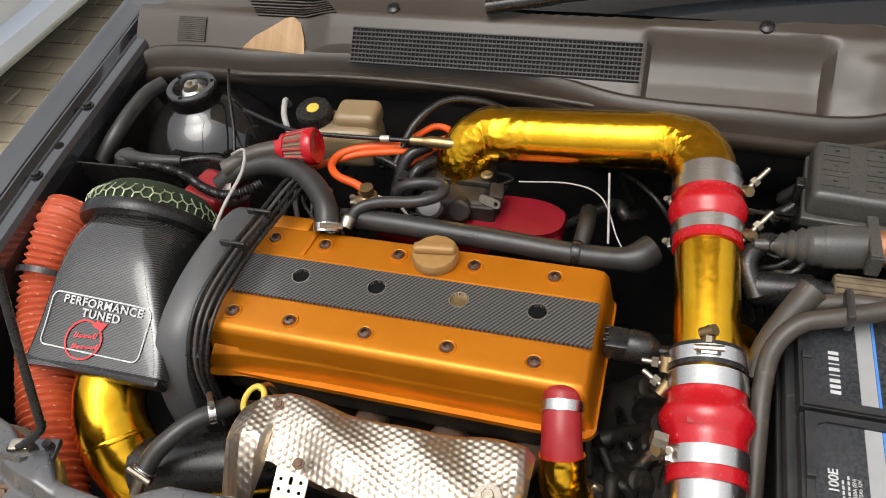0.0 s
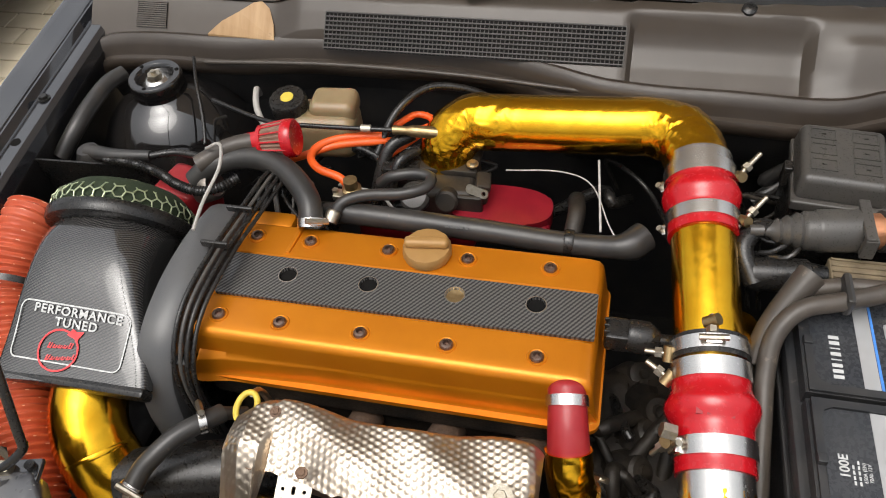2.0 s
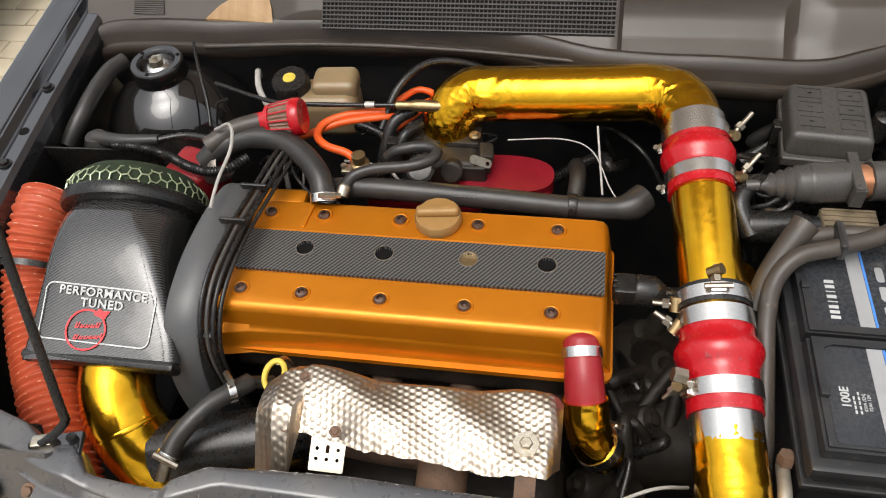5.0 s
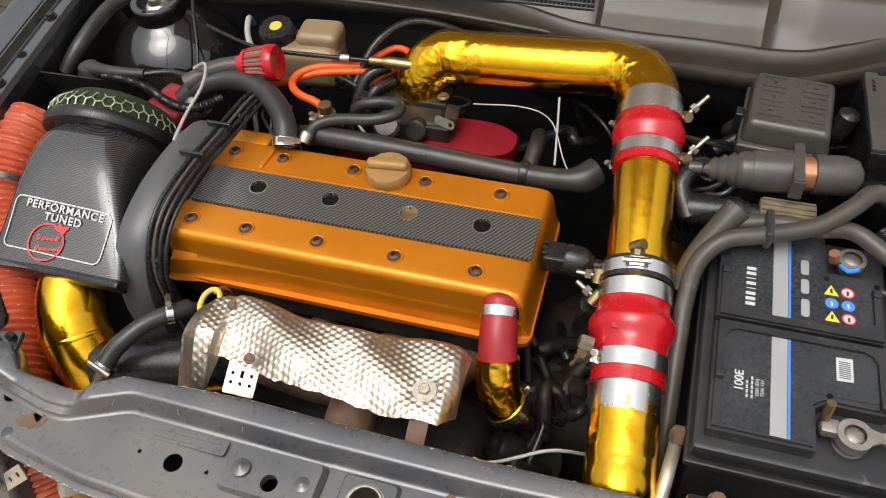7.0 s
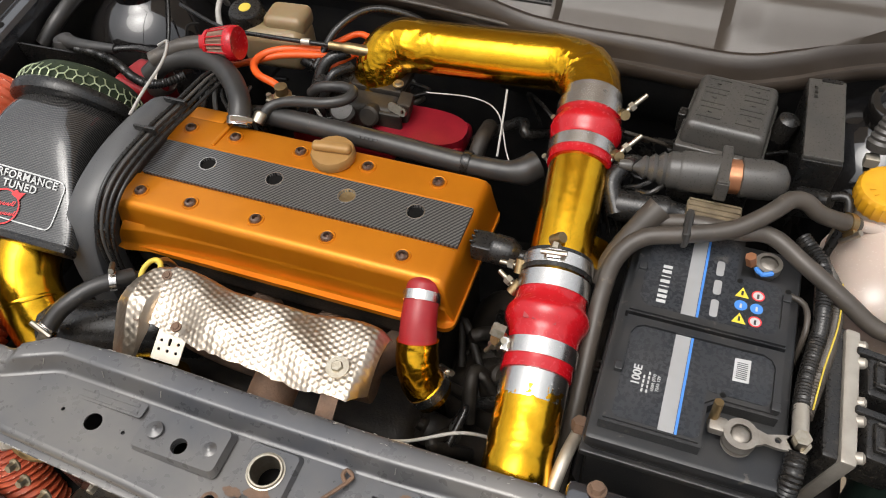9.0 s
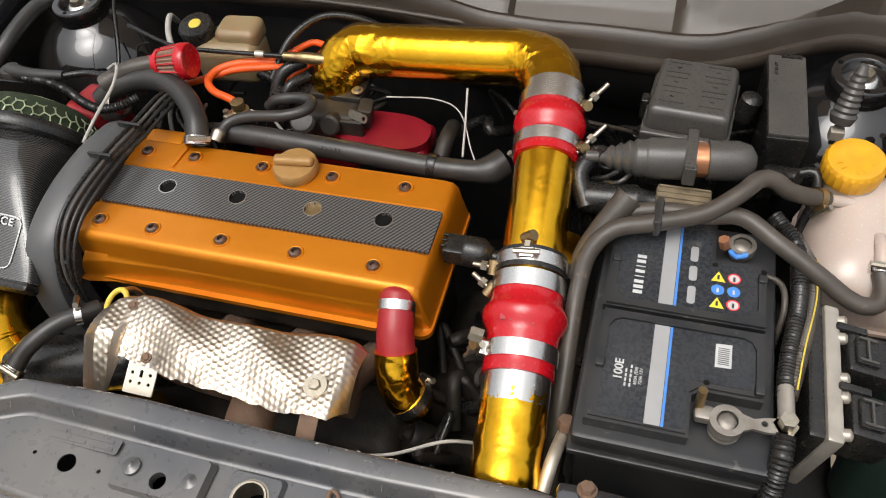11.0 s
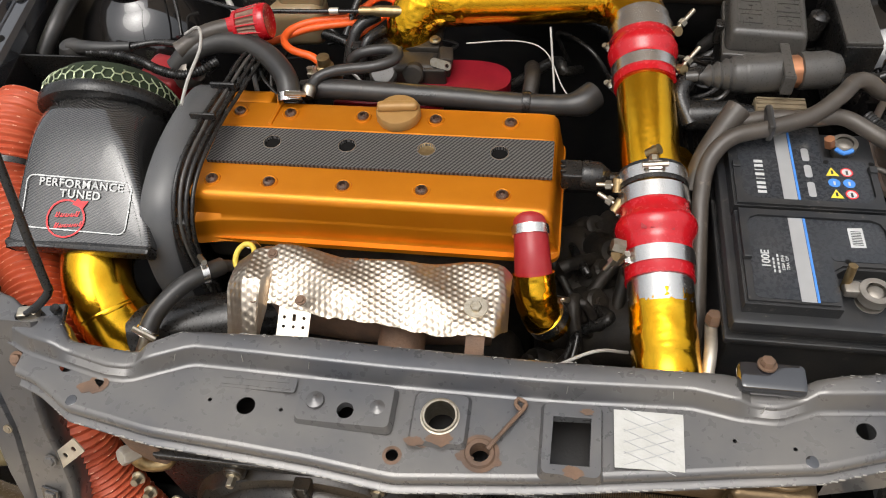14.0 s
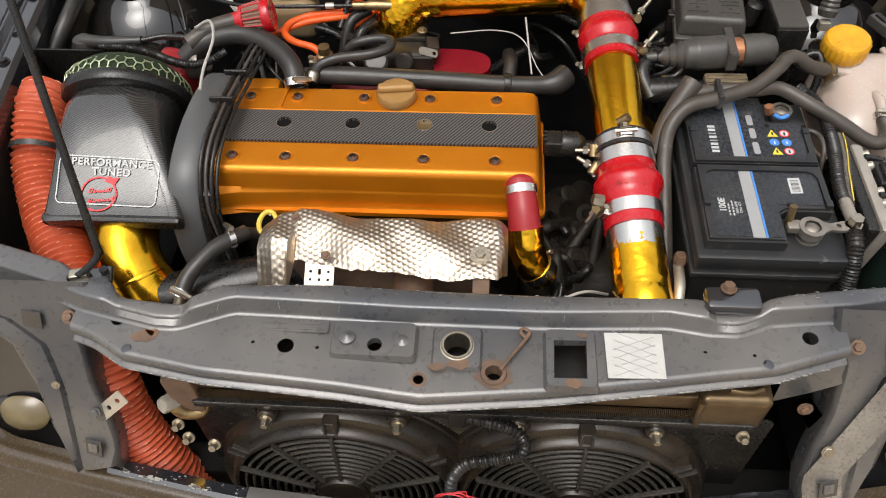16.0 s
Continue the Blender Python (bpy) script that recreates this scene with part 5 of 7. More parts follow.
printed("PERFORMANCE", 0.0116, -0.4625, 0.4240, 0)
printed("TUNED", 0.0118, -0.462, 0.4135, 0)
frame_line = rounded(-0.533, 0.3745, -0.399, 0.4305, 0.008)
for a, b in zip(frame_line, frame_line[1:] + frame_line[:1]):
    d = Vector((b[0] - a[0], b[1] - a[1], 0))
    n = max(1, int(d.length / 0.006))
    for k in range(n):
        if d.length < 1e-5:
            continue
        p0, p1 = Vector((*a, 0)) + d * k / n, Vector((*a, 0)) + d * (k + 1) / n
        s = Vector((-d.y, d.x, 0)).normalized() * 0.0008
        bm = bmesh.new()
        bm.faces.new([bm.verts.new(v) for v in (p0 - s, p1 - s, p1 + s, p0 + s)])
        if k == 0 and a is frame_line[0]:
            border = bm
        else:
            join(border, bm)
lay(part("printed_border", border, WHITE, scoop, smooth=False))
bm = bmesh.new()
for k in range(40):
    a0, a1 = 2 * math.pi * k / 40, 2 * math.pi * (k + 1) / 40
    bm.faces.new([bm.verts.new((-0.476 + r * math.cos(a) * 1.15, 0.3865 + r * math.sin(a), 0.0005)) for r, a in ((0.0195, a0), (0.0195, a1), (0.0215, a1), (0.0215, a0))])
badge = lay(part("printed_badge", bm, RED_PRINT, scoop, "round red printed badge", smooth=False))
bm = bmesh.new()
for x0, y0, n, lift in ((-0.490, 0.3915, 5, 0.0006), (-0.489, 0.3795, 6, 0.0008)):
    for k in range(n):
        xa, h_ = x0 + 0.0062 * k, 0.0058 if k in (0, n - 1) else 0.0036
        ya = y0 + lift * k
        for dx, wd in ((0.0, 0.0016), (0.0030, 0.0014)):
            bm.faces.new([bm.verts.new(v) for v in ((xa + dx, ya - 0.0036, 0.0005), (xa + dx + wd, ya - 0.0036, 0.0005), (xa + dx + wd + 0.0018, ya - 0.0036 + h_, 0.0005), (xa + dx + 0.0018, ya - 0.0036 + h_, 0.0005))])
        bm.faces.new([bm.verts.new(v) for v in ((xa, ya - 0.0036, 0.0006), (xa + 0.0046, ya - 0.0036, 0.0006), (xa + 0.0048, ya - 0.0024, 0.0006), (xa, ya - 0.0024, 0.0006))])
bm.faces.new([bm.verts.new(v) for v in ((-0.470, 0.4030, 0.0005), (-0.456, 0.3990, 0.0005), (-0.450, 0.4080, 0.0005), (-0.459, 0.4070, 0.0005), (-0.464, 0.4095, 0.0005))])
lay(part("badge_script", bm, RED_PRINT, scoop, "red script strokes", smooth=False))

# gold elbow, plastic pipe and coolant hose below the scoop
elbow = thing("turbo_elbow", (-0.43, 0.33, 0.62), "gold foil wrapped intake elbow under the air scoop", "pipe")
part("bend", tube([(-0.458, 0.420, 0.770), (-0.456, 0.372, 0.765), (-0.440, 0.330, 0.742), (-0.405, 0.300, 0.700), (-0.36, 0.285, 0.655)], 0.042, 48, 0.003, wrap(0.0005, 9.0)), GOLD, elbow)
for k, (p_, d_) in enumerate((((-0.456, 0.385, 0.768), (0, -1, -0.1)), ((-0.430, 0.318, 0.732), (0.5, -0.6, -0.6)))):
    part("foil_seam", lathe([(0.0415, -0.003), (0.0424, 0), (0.0415, 0.003)], p_, d_, 36), GOLD, elbow, "overlapping seam of the foil wrap")
low = thing("plastic_pipe", (-0.33, 0.33, 0.66), "black plastic pipe section behind the slam panel", "pipe")
part("barrel", tube([(-0.392, 0.300, 0.712), (-0.35, 0.312, 0.716), (-0.26, 0.335, 0.720), (-0.20, 0.36, 0.71)], 0.036, 28, 0.005), BLACK, low)
part("foil_end", tube([(-0.30, 0.285, 0.66), (-0.22, 0.29, 0.665)], 0.035, 24, 0.004, wrap(0.002, 2.0)), GOLD, low, "crumpled gold foil")
cool = thing("coolant_hose", (-0.32, 0.34, 0.73), "thin black rubber hose with a silver clamp", "hose")
part("hose", tube([(-0.35, 0.274, 0.768), (-0.344, 0.292, 0.778), (-0.332, 0.309, 0.786), (-0.316, 0.331, 0.79), (-0.298, 0.35, 0.788), (-0.285, 0.368, 0.78)], 0.0108, 18), RUBBER, cool)
band_clamp((-0.35, 0.274, 0.768), (0.35, 0.8, 0.35), 0.0122, 0.010, cool, 120)
part("stub", tube([(-0.35, 0.274, 0.768), (-0.356, 0.256, 0.752)], 0.007, 12), ZINC, cool)

band_clamp((-0.298, 0.35, 0.788), (0.7, 0.5, -0.2), 0.0114, 0.008, cool, 60)
part("joint", tube([(-0.285, 0.368, 0.78), (-0.265, 0.380, 0.765)], 0.0075, 12), GRIMY, cool, "dark pipe stub")

# orange flexible hose
flex = thing("flexible_duct", (-0.55, 0.35, 0.5), "orange-red corrugated flexible air duct", "hose")
line = [(-0.612, 0.575, 0.840), (-0.610, 0.535, 0.832), (-0.606, 0.475, 0.796), (-0.580, 0.410, 0.765), (-0.545, 0.350, 0.745), (-0.508, 0.290, 0.722), (-0.478, 0.238, 0.695), (-0.462, 0.205, 0.660), (-0.452, 0.182, 0.615), (-0.434, 0.162, 0.565), (-0.404, 0.140, 0.508), (-0.38, 0.135, 0.44)]
PITCH = 0.0092
part("hose", tube(line, 0.0355, 36, 0.0012, lambda s, a: 0.0022 * math.cos(2 * math.pi * (s / PITCH + a / (2 * math.pi))) + 0.0012 * noise.noise(Vector((s * 90, math.cos(a) * 2, math.sin(a) * 2)))), ORANGE_DUCT, flex)
pts = smooth_line(line, 0.0012)
side, run, coil = Vector((1, 0, 0)), 0.0, []
t0 = (pts[1] - pts[0]).normalized()
side = t0.orthogonal().normalized()
for i, p in enumerate(pts):
    if i:
        run += (p - pts[i - 1]).length
    t = (pts[min(i + 1, len(pts) - 1)] - pts[max(i - 1, 0)]).normalized()
    side = (side - t * side.dot(t)).normalized()
    a = -2 * math.pi * run / PITCH
    coil.append(p + (side * math.cos(a) + t.cross(side) * math.sin(a)) * 0.0378)
part("wire", tube(coil, 0.0006, 4, curve=False), DUCT_WIRE, flex, "pale spiral reinforcing wire")
part("strap", lathe([(0.0385, -0.004), (0.0395, -0.004), (0.0395, 0.004), (0.0385, 0.004)], (-0.598, 0.475, 0.815), (0.05, -0.9, -0.4), 36), BLACK, flex, "black cable tie")
br = thing("perforated_bracket", (-0.42, 0.16, 0.69), "pale perforated metal strip holding the orange duct", "strap")
m = Matrix.Translation((-0.432, 0.150, 0.690)) @ pose(0, 0, 0, 50, -38, 18)
part("strip", plate(rounded(-0.030, -0.010, 0.030, 0.010, 0.002), 0, 0.0015, [circle(x, 0, 0.0035, 10) for x in (-0.018, 0, 0.018)], m), BRACKET, br, smooth=False)

# ---------------------------------------------------------------- behind the engine: inlet, throttle, breather
rail = thing("cable_duct", (-0.05, 0.63, 0.78), "dark grey plastic tube along the rear of the engine", "pipe")
part("tube", tube([(-0.245, 0.640, 0.822), (-0.20, 0.640, 0.826), (-0.05, 0.638, 0.822), (0.06, 0.638, 0.815), (0.125, 0.645, 0.812), (0.148, 0.662, 0.815)], lambda s: 0.0140 + 0.005 * max(0, min(1, (s - 0.36) / 0.02)), 22), RUBBER, rail)
for x in (0.06,):
    part("duct_clip", lathe([(0.0150, -0.006), (0.0162, -0.004), (0.0162, 0.004), (0.0150, 0.006)], (x, 0.6395, interp([(-0.2, 0.826), (-0.05, 0.822), (0.06, 0.815)], x)), (1, 0, -0.04), 22), BLACK, rail, "black retaining clip")
for k in range(5):
    part("moulded_bar", block((-0.085 + 0.006 * k, 0.628, 0.8335), (0.004, 0.003, 0.0015), 0, turn=(40, 0, 0)), BLACK, rail)
inlet = thing("inlet_manifold", (-0.06, 0.70, 0.74), "red painted inlet manifold behind the engine", "manifold")
part("plenum", block((-0.035, 0.716, 0.772), (0.135, 0.070, 0.030), 0.012, 3), RED_PAINT, inlet)
bm = plate([(-0.036 + 0.070 * math.copysign(abs(math.cos(a)) ** 0.8, math.cos(a)), 0.712 + 0.036 * math.copysign(abs(math.sin(a)) ** 0.8, math.sin(a))) for a in np.linspace(0, 2 * math.pi, 29)[:-1]], 0.772, 0.796)
part("chamber_top", bm, RED_PAINT, inlet, smooth=False)
part("runner", block((-0.14, 0.68, 0.765), (0.16, 0.03, 0.03), 0.01), RED_PAINT, inlet)
part("stay", tube([(0.062, 0.66, 0.80), (0.065, 0.69, 0.815), (0.062, 0.73, 0.80)], 0.011, 12), GRIMY, inlet)
throttle = thing("throttle_unit", (-0.11, 0.74, 0.74), "dirty cast aluminium throttle body with black sensors", "throttle body")
part("housing", block((-0.108, 0.735, 0.790), (0.080, 0.075, 0.060), 0.010, 3), GRIMY, throttle)
part("flange", block((-0.112, 0.762, 0.822), (0.088, 0.060, 0.012), 0.004), GRIMY, throttle)
part("linkage", block((-0.060, 0.722, 0.812), (0.020, 0.030, 0.034), 0.004, 2, turn=(0, 12, 8)), GRIMY, throttle)
part("lever", plate(rounded(-0.016, -0.006, 0.016, 0.006, 0.005), 0, 0.003, [circle(0.010, 0, 0.003, 10)], pose(-0.062, 0.705, 0.822, 60, 0, -20)), ZINC, throttle, "small plated throttle lever")
part("cover_cap", lathe([(0, 0.010), (0.012, 0.010), (0.015, 0.007), (0.015, -0.01), (0, -0.01)], (-0.100, 0.694, 0.812), (0, -0.9, 0.4), 22), GRIMY, throttle, "dirty round throttle cap")
part("end_plate", block((-0.085, 0.697, 0.795), (0.060, 0.008, 0.048), 0.006), GRIMY, throttle)
part("sensor", block((-0.166, 0.740, 0.815), (0.044, 0.042, 0.032), 0.006), BLACK, throttle, "black sensor")
part("sensor_plug", block((-0.178, 0.722, 0.832), (0.028, 0.018, 0.012), 0.003), BLACK, throttle)
part("spring_drum", lathe([(0.020, 0), (0.020, 0.012), (0.016, 0.016), (0, 0.016)], (-0.145, 0.705, 0.80), (0, -0.6, 0.8), 24), GREY, throttle)
for p in ((-0.145, 0.785, 0.833), (-0.075, 0.742, 0.833), (-0.080, 0.790, 0.833)):
    hex_bolt(p, 0.005, 0.006, (0, 0, 1), ZINC, throttle, 0.008)
valve = thing("vacuum_hose", (-0.16, 0.66, 0.80), "looped dark rubber vacuum hose behind the engine", "hose")
part("hose", tube([(-0.228, 0.615, 0.835), (-0.222, 0.640, 0.842), (-0.195, 0.652, 0.848), (-0.145, 0.658, 0.852), (-0.120, 0.672, 0.853), (-0.118, 0.690, 0.853), (-0.140, 0.695, 0.852), (-0.170, 0.690, 0.848), (-0.185, 0.690, 0.835)], 0.0075, 14), RUBBER, valve)
part("collar", lathe([(0.009, -0.006), (0.0095, 0.006), (0.007, 0.010)], (-0.228, 0.618, 0.838), (0.2, 0.8, 0.5), 16), ZINC, valve)
reg = thing("pressure_regulator", (-0.216, 0.665, 0.80), "brassy fuel pressure regulator", "valve")
part("body", lathe([(0.010, -0.04), (0.010, 0.0), (0.0125, 0.002), (0.0125, 0.012), (0.009, 0.014), (0.009, 0.026), (0, 0.027)], (-0.216, 0.667, 0.832), (0, 0, 1), 20), BRASS, reg)
part("flange", block((-0.216, 0.665, 0.832), (0.050, 0.016, 0.008), 0.002), ZINC, reg)
for x in (-0.238, -0.194):
    hex_bolt((x, 0.665, 0.836), 0.0045, 0.005, (0, 0, 1), ZINC, reg)
cable = thing("orange_cable", (-0.25, 0.74, 0.80), "bright orange looped cable behind the engine", "cable")
part("lead", tube([(-0.345, 0.715, 0.830), (-0.310, 0.720, 0.838), (-0.260, 0.742, 0.846), (-0.205, 0.755, 0.848), (-0.180, 0.768, 0.842), (-0.150, 0.80, 0.840), (-0.12, 0.83, 0.83)], 0.0052, 12), ORANGE_CABLE, cable)
part("loop", tube([(-0.200, 0.762, 0.852), (-0.250, 0.752, 0.852), (-0.280, 0.735, 0.850), (-0.285, 0.712, 0.848), (-0.268, 0.694, 0.846), (-0.238, 0.686, 0.842), (-0.222, 0.676, 0.835)], 0.0056, 12), ORANGE_CABLE, cable)
part("tail", tube([(-0.215, 0.76, 0.845), (-0.190, 0.785, 0.85), (-0.165, 0.812, 0.852), (-0.14, 0.805, 0.85), (-0.15, 0.785, 0.845), (-0.20, 0.735, 0.83)], 0.0048, 12), ORANGE_CABLE, cable)
acc = thing("throttle_cable", (-0.22, 0.755, 0.84), "black throttle cable with a pale metal end fitting", "cable")
part("sheath", tube([(-0.46, 0.80, 0.86), (-0.36, 0.757, 0.866), (-0.29, 0.752, 0.868), (-0.175, 0.757, 0.868)], 0.0032, 10), BLACK, acc)
part("fitting", tube([(-0.182, 0.757, 0.868), (-0.150, 0.758, 0.868), (-0.118, 0.760, 0.866)], lambda s: 0.006 + 0.002 * (s > 0.02), 14), BRASS, acc, "dull brassy end fitting")
part("adjuster", tube([(-0.225, 0.755, 0.868), (-0.212, 0.756, 0.868)], 0.005, 12), BRACKET, acc)
filt = thing("breather_filter", (-0.33, 0.715, 0.84), "small red cone breather filter with pleated gauze", "air filter")
FA = Vector((0.93, 0.10, 0.12)).normalized()
part("pleats", lathe([(0.018, 0.002), (0.0225, 0.040)], (-0.343, 0.703, 0.878), FA, 96, lambda a, r, h: 1 + 0.06 * math.cos(24 * a)), PLEAT, filt, "pleated brownish gauze")
part("cap", lathe([(0.0238, 0.034), (0.0248, 0.037), (0.0248, 0.045), (0.0225, 0.048), (0.016, 0.0465), (0, 0.046)], (-0.343, 0.703, 0.878), FA, 40), RED_HOSE, filt, "glossy red rubber cap")
part("neck", lathe([(0.012, -0.020), (0.0135, -0.002), (0.0202, 0.0), (0.0207, 0.005), (0.0185, 0.006)], (-0.343, 0.703, 0.878), FA, 32), RED_HOSE, filt)
for k in range(12):
    a = 2 * math.pi * k / 12
    mm = Matrix.Translation((-0.343, 0.703, 0.878)) @ FA.to_track_quat("Z", "Y").to_matrix().to_4x4()
    part("rib", tube([mm @ Vector((0.0198 * math.cos(a), 0.0198 * math.sin(a), 0.004)), mm @ Vector((0.0242 * math.cos(a), 0.0242 * math.sin(a), 0.039))], 0.0012, 6, curve=False), RED_HOSE, filt)
bh = thing("breather_pipe", (-0.33, 0.67, 0.82), "dark rubber breather hose curving down to the cam cover", "hose")
part("hose", tube([(-0.430, 0.658, 0.838), (-0.405, 0.672, 0.856), (-0.365, 0.684, 0.863), (-0.325, 0.680, 0.864), (-0.287, 0.658, 0.862), (-0.258, 0.627, 0.855), (-0.248, 0.602, 0.842)], 0.0152, 22), RUBBER, bh)
band_clamp((-0.248, 0.602, 0.842), (0.15, -0.75, -0.6), 0.0160, 0.011, bh, 60)
part("branch", tube([(-0.42, 0.664, 0.862), (-0.385, 0.688, 0.874), (-0.352, 0.702, 0.877)], 0.0125, 18), RUBBER_BR, bh)
rb = thing("red_coil_box", (-0.46, 0.69, 0.74), "faded red box beside the strut tower", "box")
part("case", block((-0.455, 0.666, 0.800), (0.066, 0.062, 0.064), 0.010, 3, turn=(0, 0, -14)), RED_DARK, rb)
part("neck", lathe([(0.020, 0), (0.020, 0.025), (0.016, 0.03)], (-0.427, 0.660, 0.822), (0.9, -0.1, 0.5), 20), ALU, rb)
cor = thing("corrugated_conduit", (-0.47, 0.66, 0.84), "black corrugated cable conduit behind the scoop", "conduit")
part("conduit", tube([(-0.565, 0.672, 0.848), (-0.524, 0.668, 0.85), (-0.48, 0.656, 0.85), (-0.444, 0.638, 0.85), (-0.409, 0.629, 0.85), (-0.382, 0.637, 0.852), (-0.365, 0.657, 0.852)], 0.0060, 14, 0.0013, lambda s, a: 0.0009 * math.cos(2 * math.pi * s / 0.0042)), BLACK, cor)
mc = thing("plug_lead", (-0.55, 0.71, 0.83), "black connector and lead over the strut tower foot", "cable")
part("plug", tube([(-0.597, 0.683, 0.85), (-0.555, 0.678, 0.852), (-0.502, 0.683, 0.852)], lambda s: 0.011 - 0.04 * s, 16), RUBBER, mc)
part("boot", lathe([(0.020, -0.02), (0.020, 0), (0.014, 0.012), (0, 0.014)], (-0.597, 0.683, 0.842), (0, 0, 1), 20), RUBBER, mc)
part("lead", tube([(-0.502, 0.683, 0.852), (-0.469, 0.694, 0.852), (-0.431, 0.691, 0.852)], 0.0048, 12), BLACK, mc)
wire = thing("grey_wire", (-0.37, 0.66, 0.86), "thin grey wire looping over the belt cover", "wire")
part("strand", tube([(-0.405, 0.672, 0.885), (-0.375, 0.660, 0.905), (-0.362, 0.625, 0.900), (-0.368, 0.58, 0.885), (-0.365, 0.54, 0.878)], 0.0022, 8), GREY_WIRE, wire)
screen = thing("heat_screen", (-0.585, 0.66, 0.76), "flat black sheet screen behind the air filter", "screen")
d = Vector((0.143, 0.025, -0.020))
rows = [[tuple(Vector((-0.657, 0.649, 0.858)) + d * u + Vector((0, 0.012 * v, -0.11 * v))) for v in (0, 1)] for u in np.linspace(0, 1, 6)]
bm = sheet(rows)
got = bmesh.ops.extrude_face_region(bm, geom=bm.faces[:])
bmesh.ops.translate(bm, vec=(0, 0.003, 0), verts=[v for v in got["geom"] if isinstance(v, bmesh.types.BMVert)])
part("panel", bm, BLACK, screen, smooth=False)
res = thing("brake_reservoir", (-0.33, 0.81, 0.78), "yellowed brake fluid reservoir with a black cap", "reservoir")
part("tank", block((-0.306, 0.815, 0.812), (0.104, 0.066, 0.070), 0.018, 4, turn=(0, 0, 4)), RESERVOIR, res)
part("upper_tank", block((-0.288, 0.826, 0.846), (0.066, 0.052, 0.034), 0.012, 4, turn=(0, 0, 4)), RESERVOIR, res)
part("cap", lathe([(0.027, -0.012), (0.027, 0.008), (0.024, 0.012), (0.012, 0.013), (0, 0.012)], (-0.350, 0.812, 0.854), (0, -0.15, 1), 36, lambda a, r, h: 1 + 0.012 * math.cos(20 * a)), BLACK, res, "black ribbed cap")
part("cap_badge", lathe([(0, 0.0010), (0.009, 0.0008), (0.0095, 0)], (-0.350, 0.8105, 0.8668), (0, -0.15, 1), 24), YELLOW_RING, res, "yellow round badge")
for k, (pts_, r, mt, lab) in enumerate((
        ([(-0.42, 0.86, 0.83), (-0.405, 0.83, 0.86), (-0.395, 0.80, 0.85), (-0.365, 0.765, 0.84), (-0.33, 0.755, 0.84)], 0.0045, GREY_WIRE, "grey hose beside the brake reservoir"),
        ([(-0.617, 0.837, 0.868), (-0.629, 0.809, 0.868), (-0.635, 0.765, 0.862), (-0.641, 0.724, 0.85), (-0.657, 0.692, 0.825)], 0.0120, RUBBER, "black corrugated hose beside the inner wing"),
        ([(-0.515, 0.87, 0.88), (-0.49, 0.82, 0.875), (-0.465, 0.77, 0.85), (-0.455, 0.74, 0.83)], 0.0025, BLACK, "thin black wire beside the strut tower"),
        ([(-0.50, 0.872, 0.872), (-0.30, 0.877, 0.878), (-0.10, 0.873, 0.876), (0.1, 0.862, 0.868), (0.30, 0.858, 0.862), (0.44, 0.862, 0.862)], 0.0035, RUBBER_BR, "thin cable along the bulkhead"),
        ([(-0.205, 0.745, 0.835), (-0.185, 0.79, 0.872), (-0.15, 0.83, 0.884), (-0.10, 0.845, 0.875), (-0.05, 0.85, 0.85)], 0.0052, BLACK, "black vacuum pipe behind the throttle"),
        ([(0.085, 0.735, 0.865), (0.09, 0.70, 0.845), (0.096, 0.655, 0.822)], 0.0015, GREY_WIRE, "thin white cable beside the inlet manifold"),
        ([(-0.03, 0.735, 0.835), (0.04, 0.73, 0.845), (0.08, 0.71, 0.845), (0.105, 0.665, 0.825), (0.12, 0.64, 0.82)], 0.0010, GREY_WIRE, "fine grey wire over the inlet manifold"),
        ([(0.585, 0.845, 0.868), (0.620, 0.842, 0.868), (0.648, 0.815, 0.862), (0.668, 0.770, 0.845), (0.672, 0.72, 0.80)], 0.0085, RUBBER, "black hose curving behind the strut tower"),
        ([(0.628, 0.850, 0.868), (0.640, 0.838, 0.870), (0.652, 0.822, 0.868)], 0.0100, TAN_PLASTIC, "tan sleeve on the hose behind the strut tower"),
        ([(0.652, 0.905, 0.890), (0.657, 0.87, 0.878), (0.657, 0.80, 0.862), (0.650, 0.75, 0.83)], 0.0032, GREEN_CABLE, "pale green cable at the end of the bulkhead"),
        ([(0.598, 0.735, 0.868), (0.615, 0.712, 0.864), (0.640, 0.700, 0.858), (0.662, 0.675, 0.845), (0.668, 0.64, 0.82)], 0.0062, RUBBER_BR, "dusty sensor lead behind the coolant tank"),
        ([(-0.205, 0.700, 0.77), (-0.198, 0.725, 0.815), (-0.186, 0.748, 0.846), (-0.160, 0.770, 0.852)], 0.0085, BLACK, "black hose rising beside the throttle"),
        ([(-0.186, 0.688, 0.77), (-0.178, 0.706, 0.812), (-0.168, 0.726, 0.842), (-0.150, 0.752, 0.842)], 0.0070, BLACK, "black hose rising beside the throttle"),
        ([(-0.255, 0.715, 0.80), (-0.225, 0.700, 0.812), (-0.190, 0.690, 0.815), (-0.170, 0.680, 0.80)], 0.0022, GREY_WIRE, "thin grey lead behind the regulator"),
        ([(0.02, 0.285, 0.70), (0.10, 0.29, 0.73), (0.16, 0.31, 0.75), (0.20, 0.33, 0.72)], 0.002, GREY_WIRE, "thin wire under the charge pipe"))):
    w = thing("bay_hose" if r > 0.003 else "bay_wire", pts_[0], lab, "hose" if r > 0.003 else "wire", "bay hoses and wires")
    part("line", tube(pts_, r, 12), mt, w)

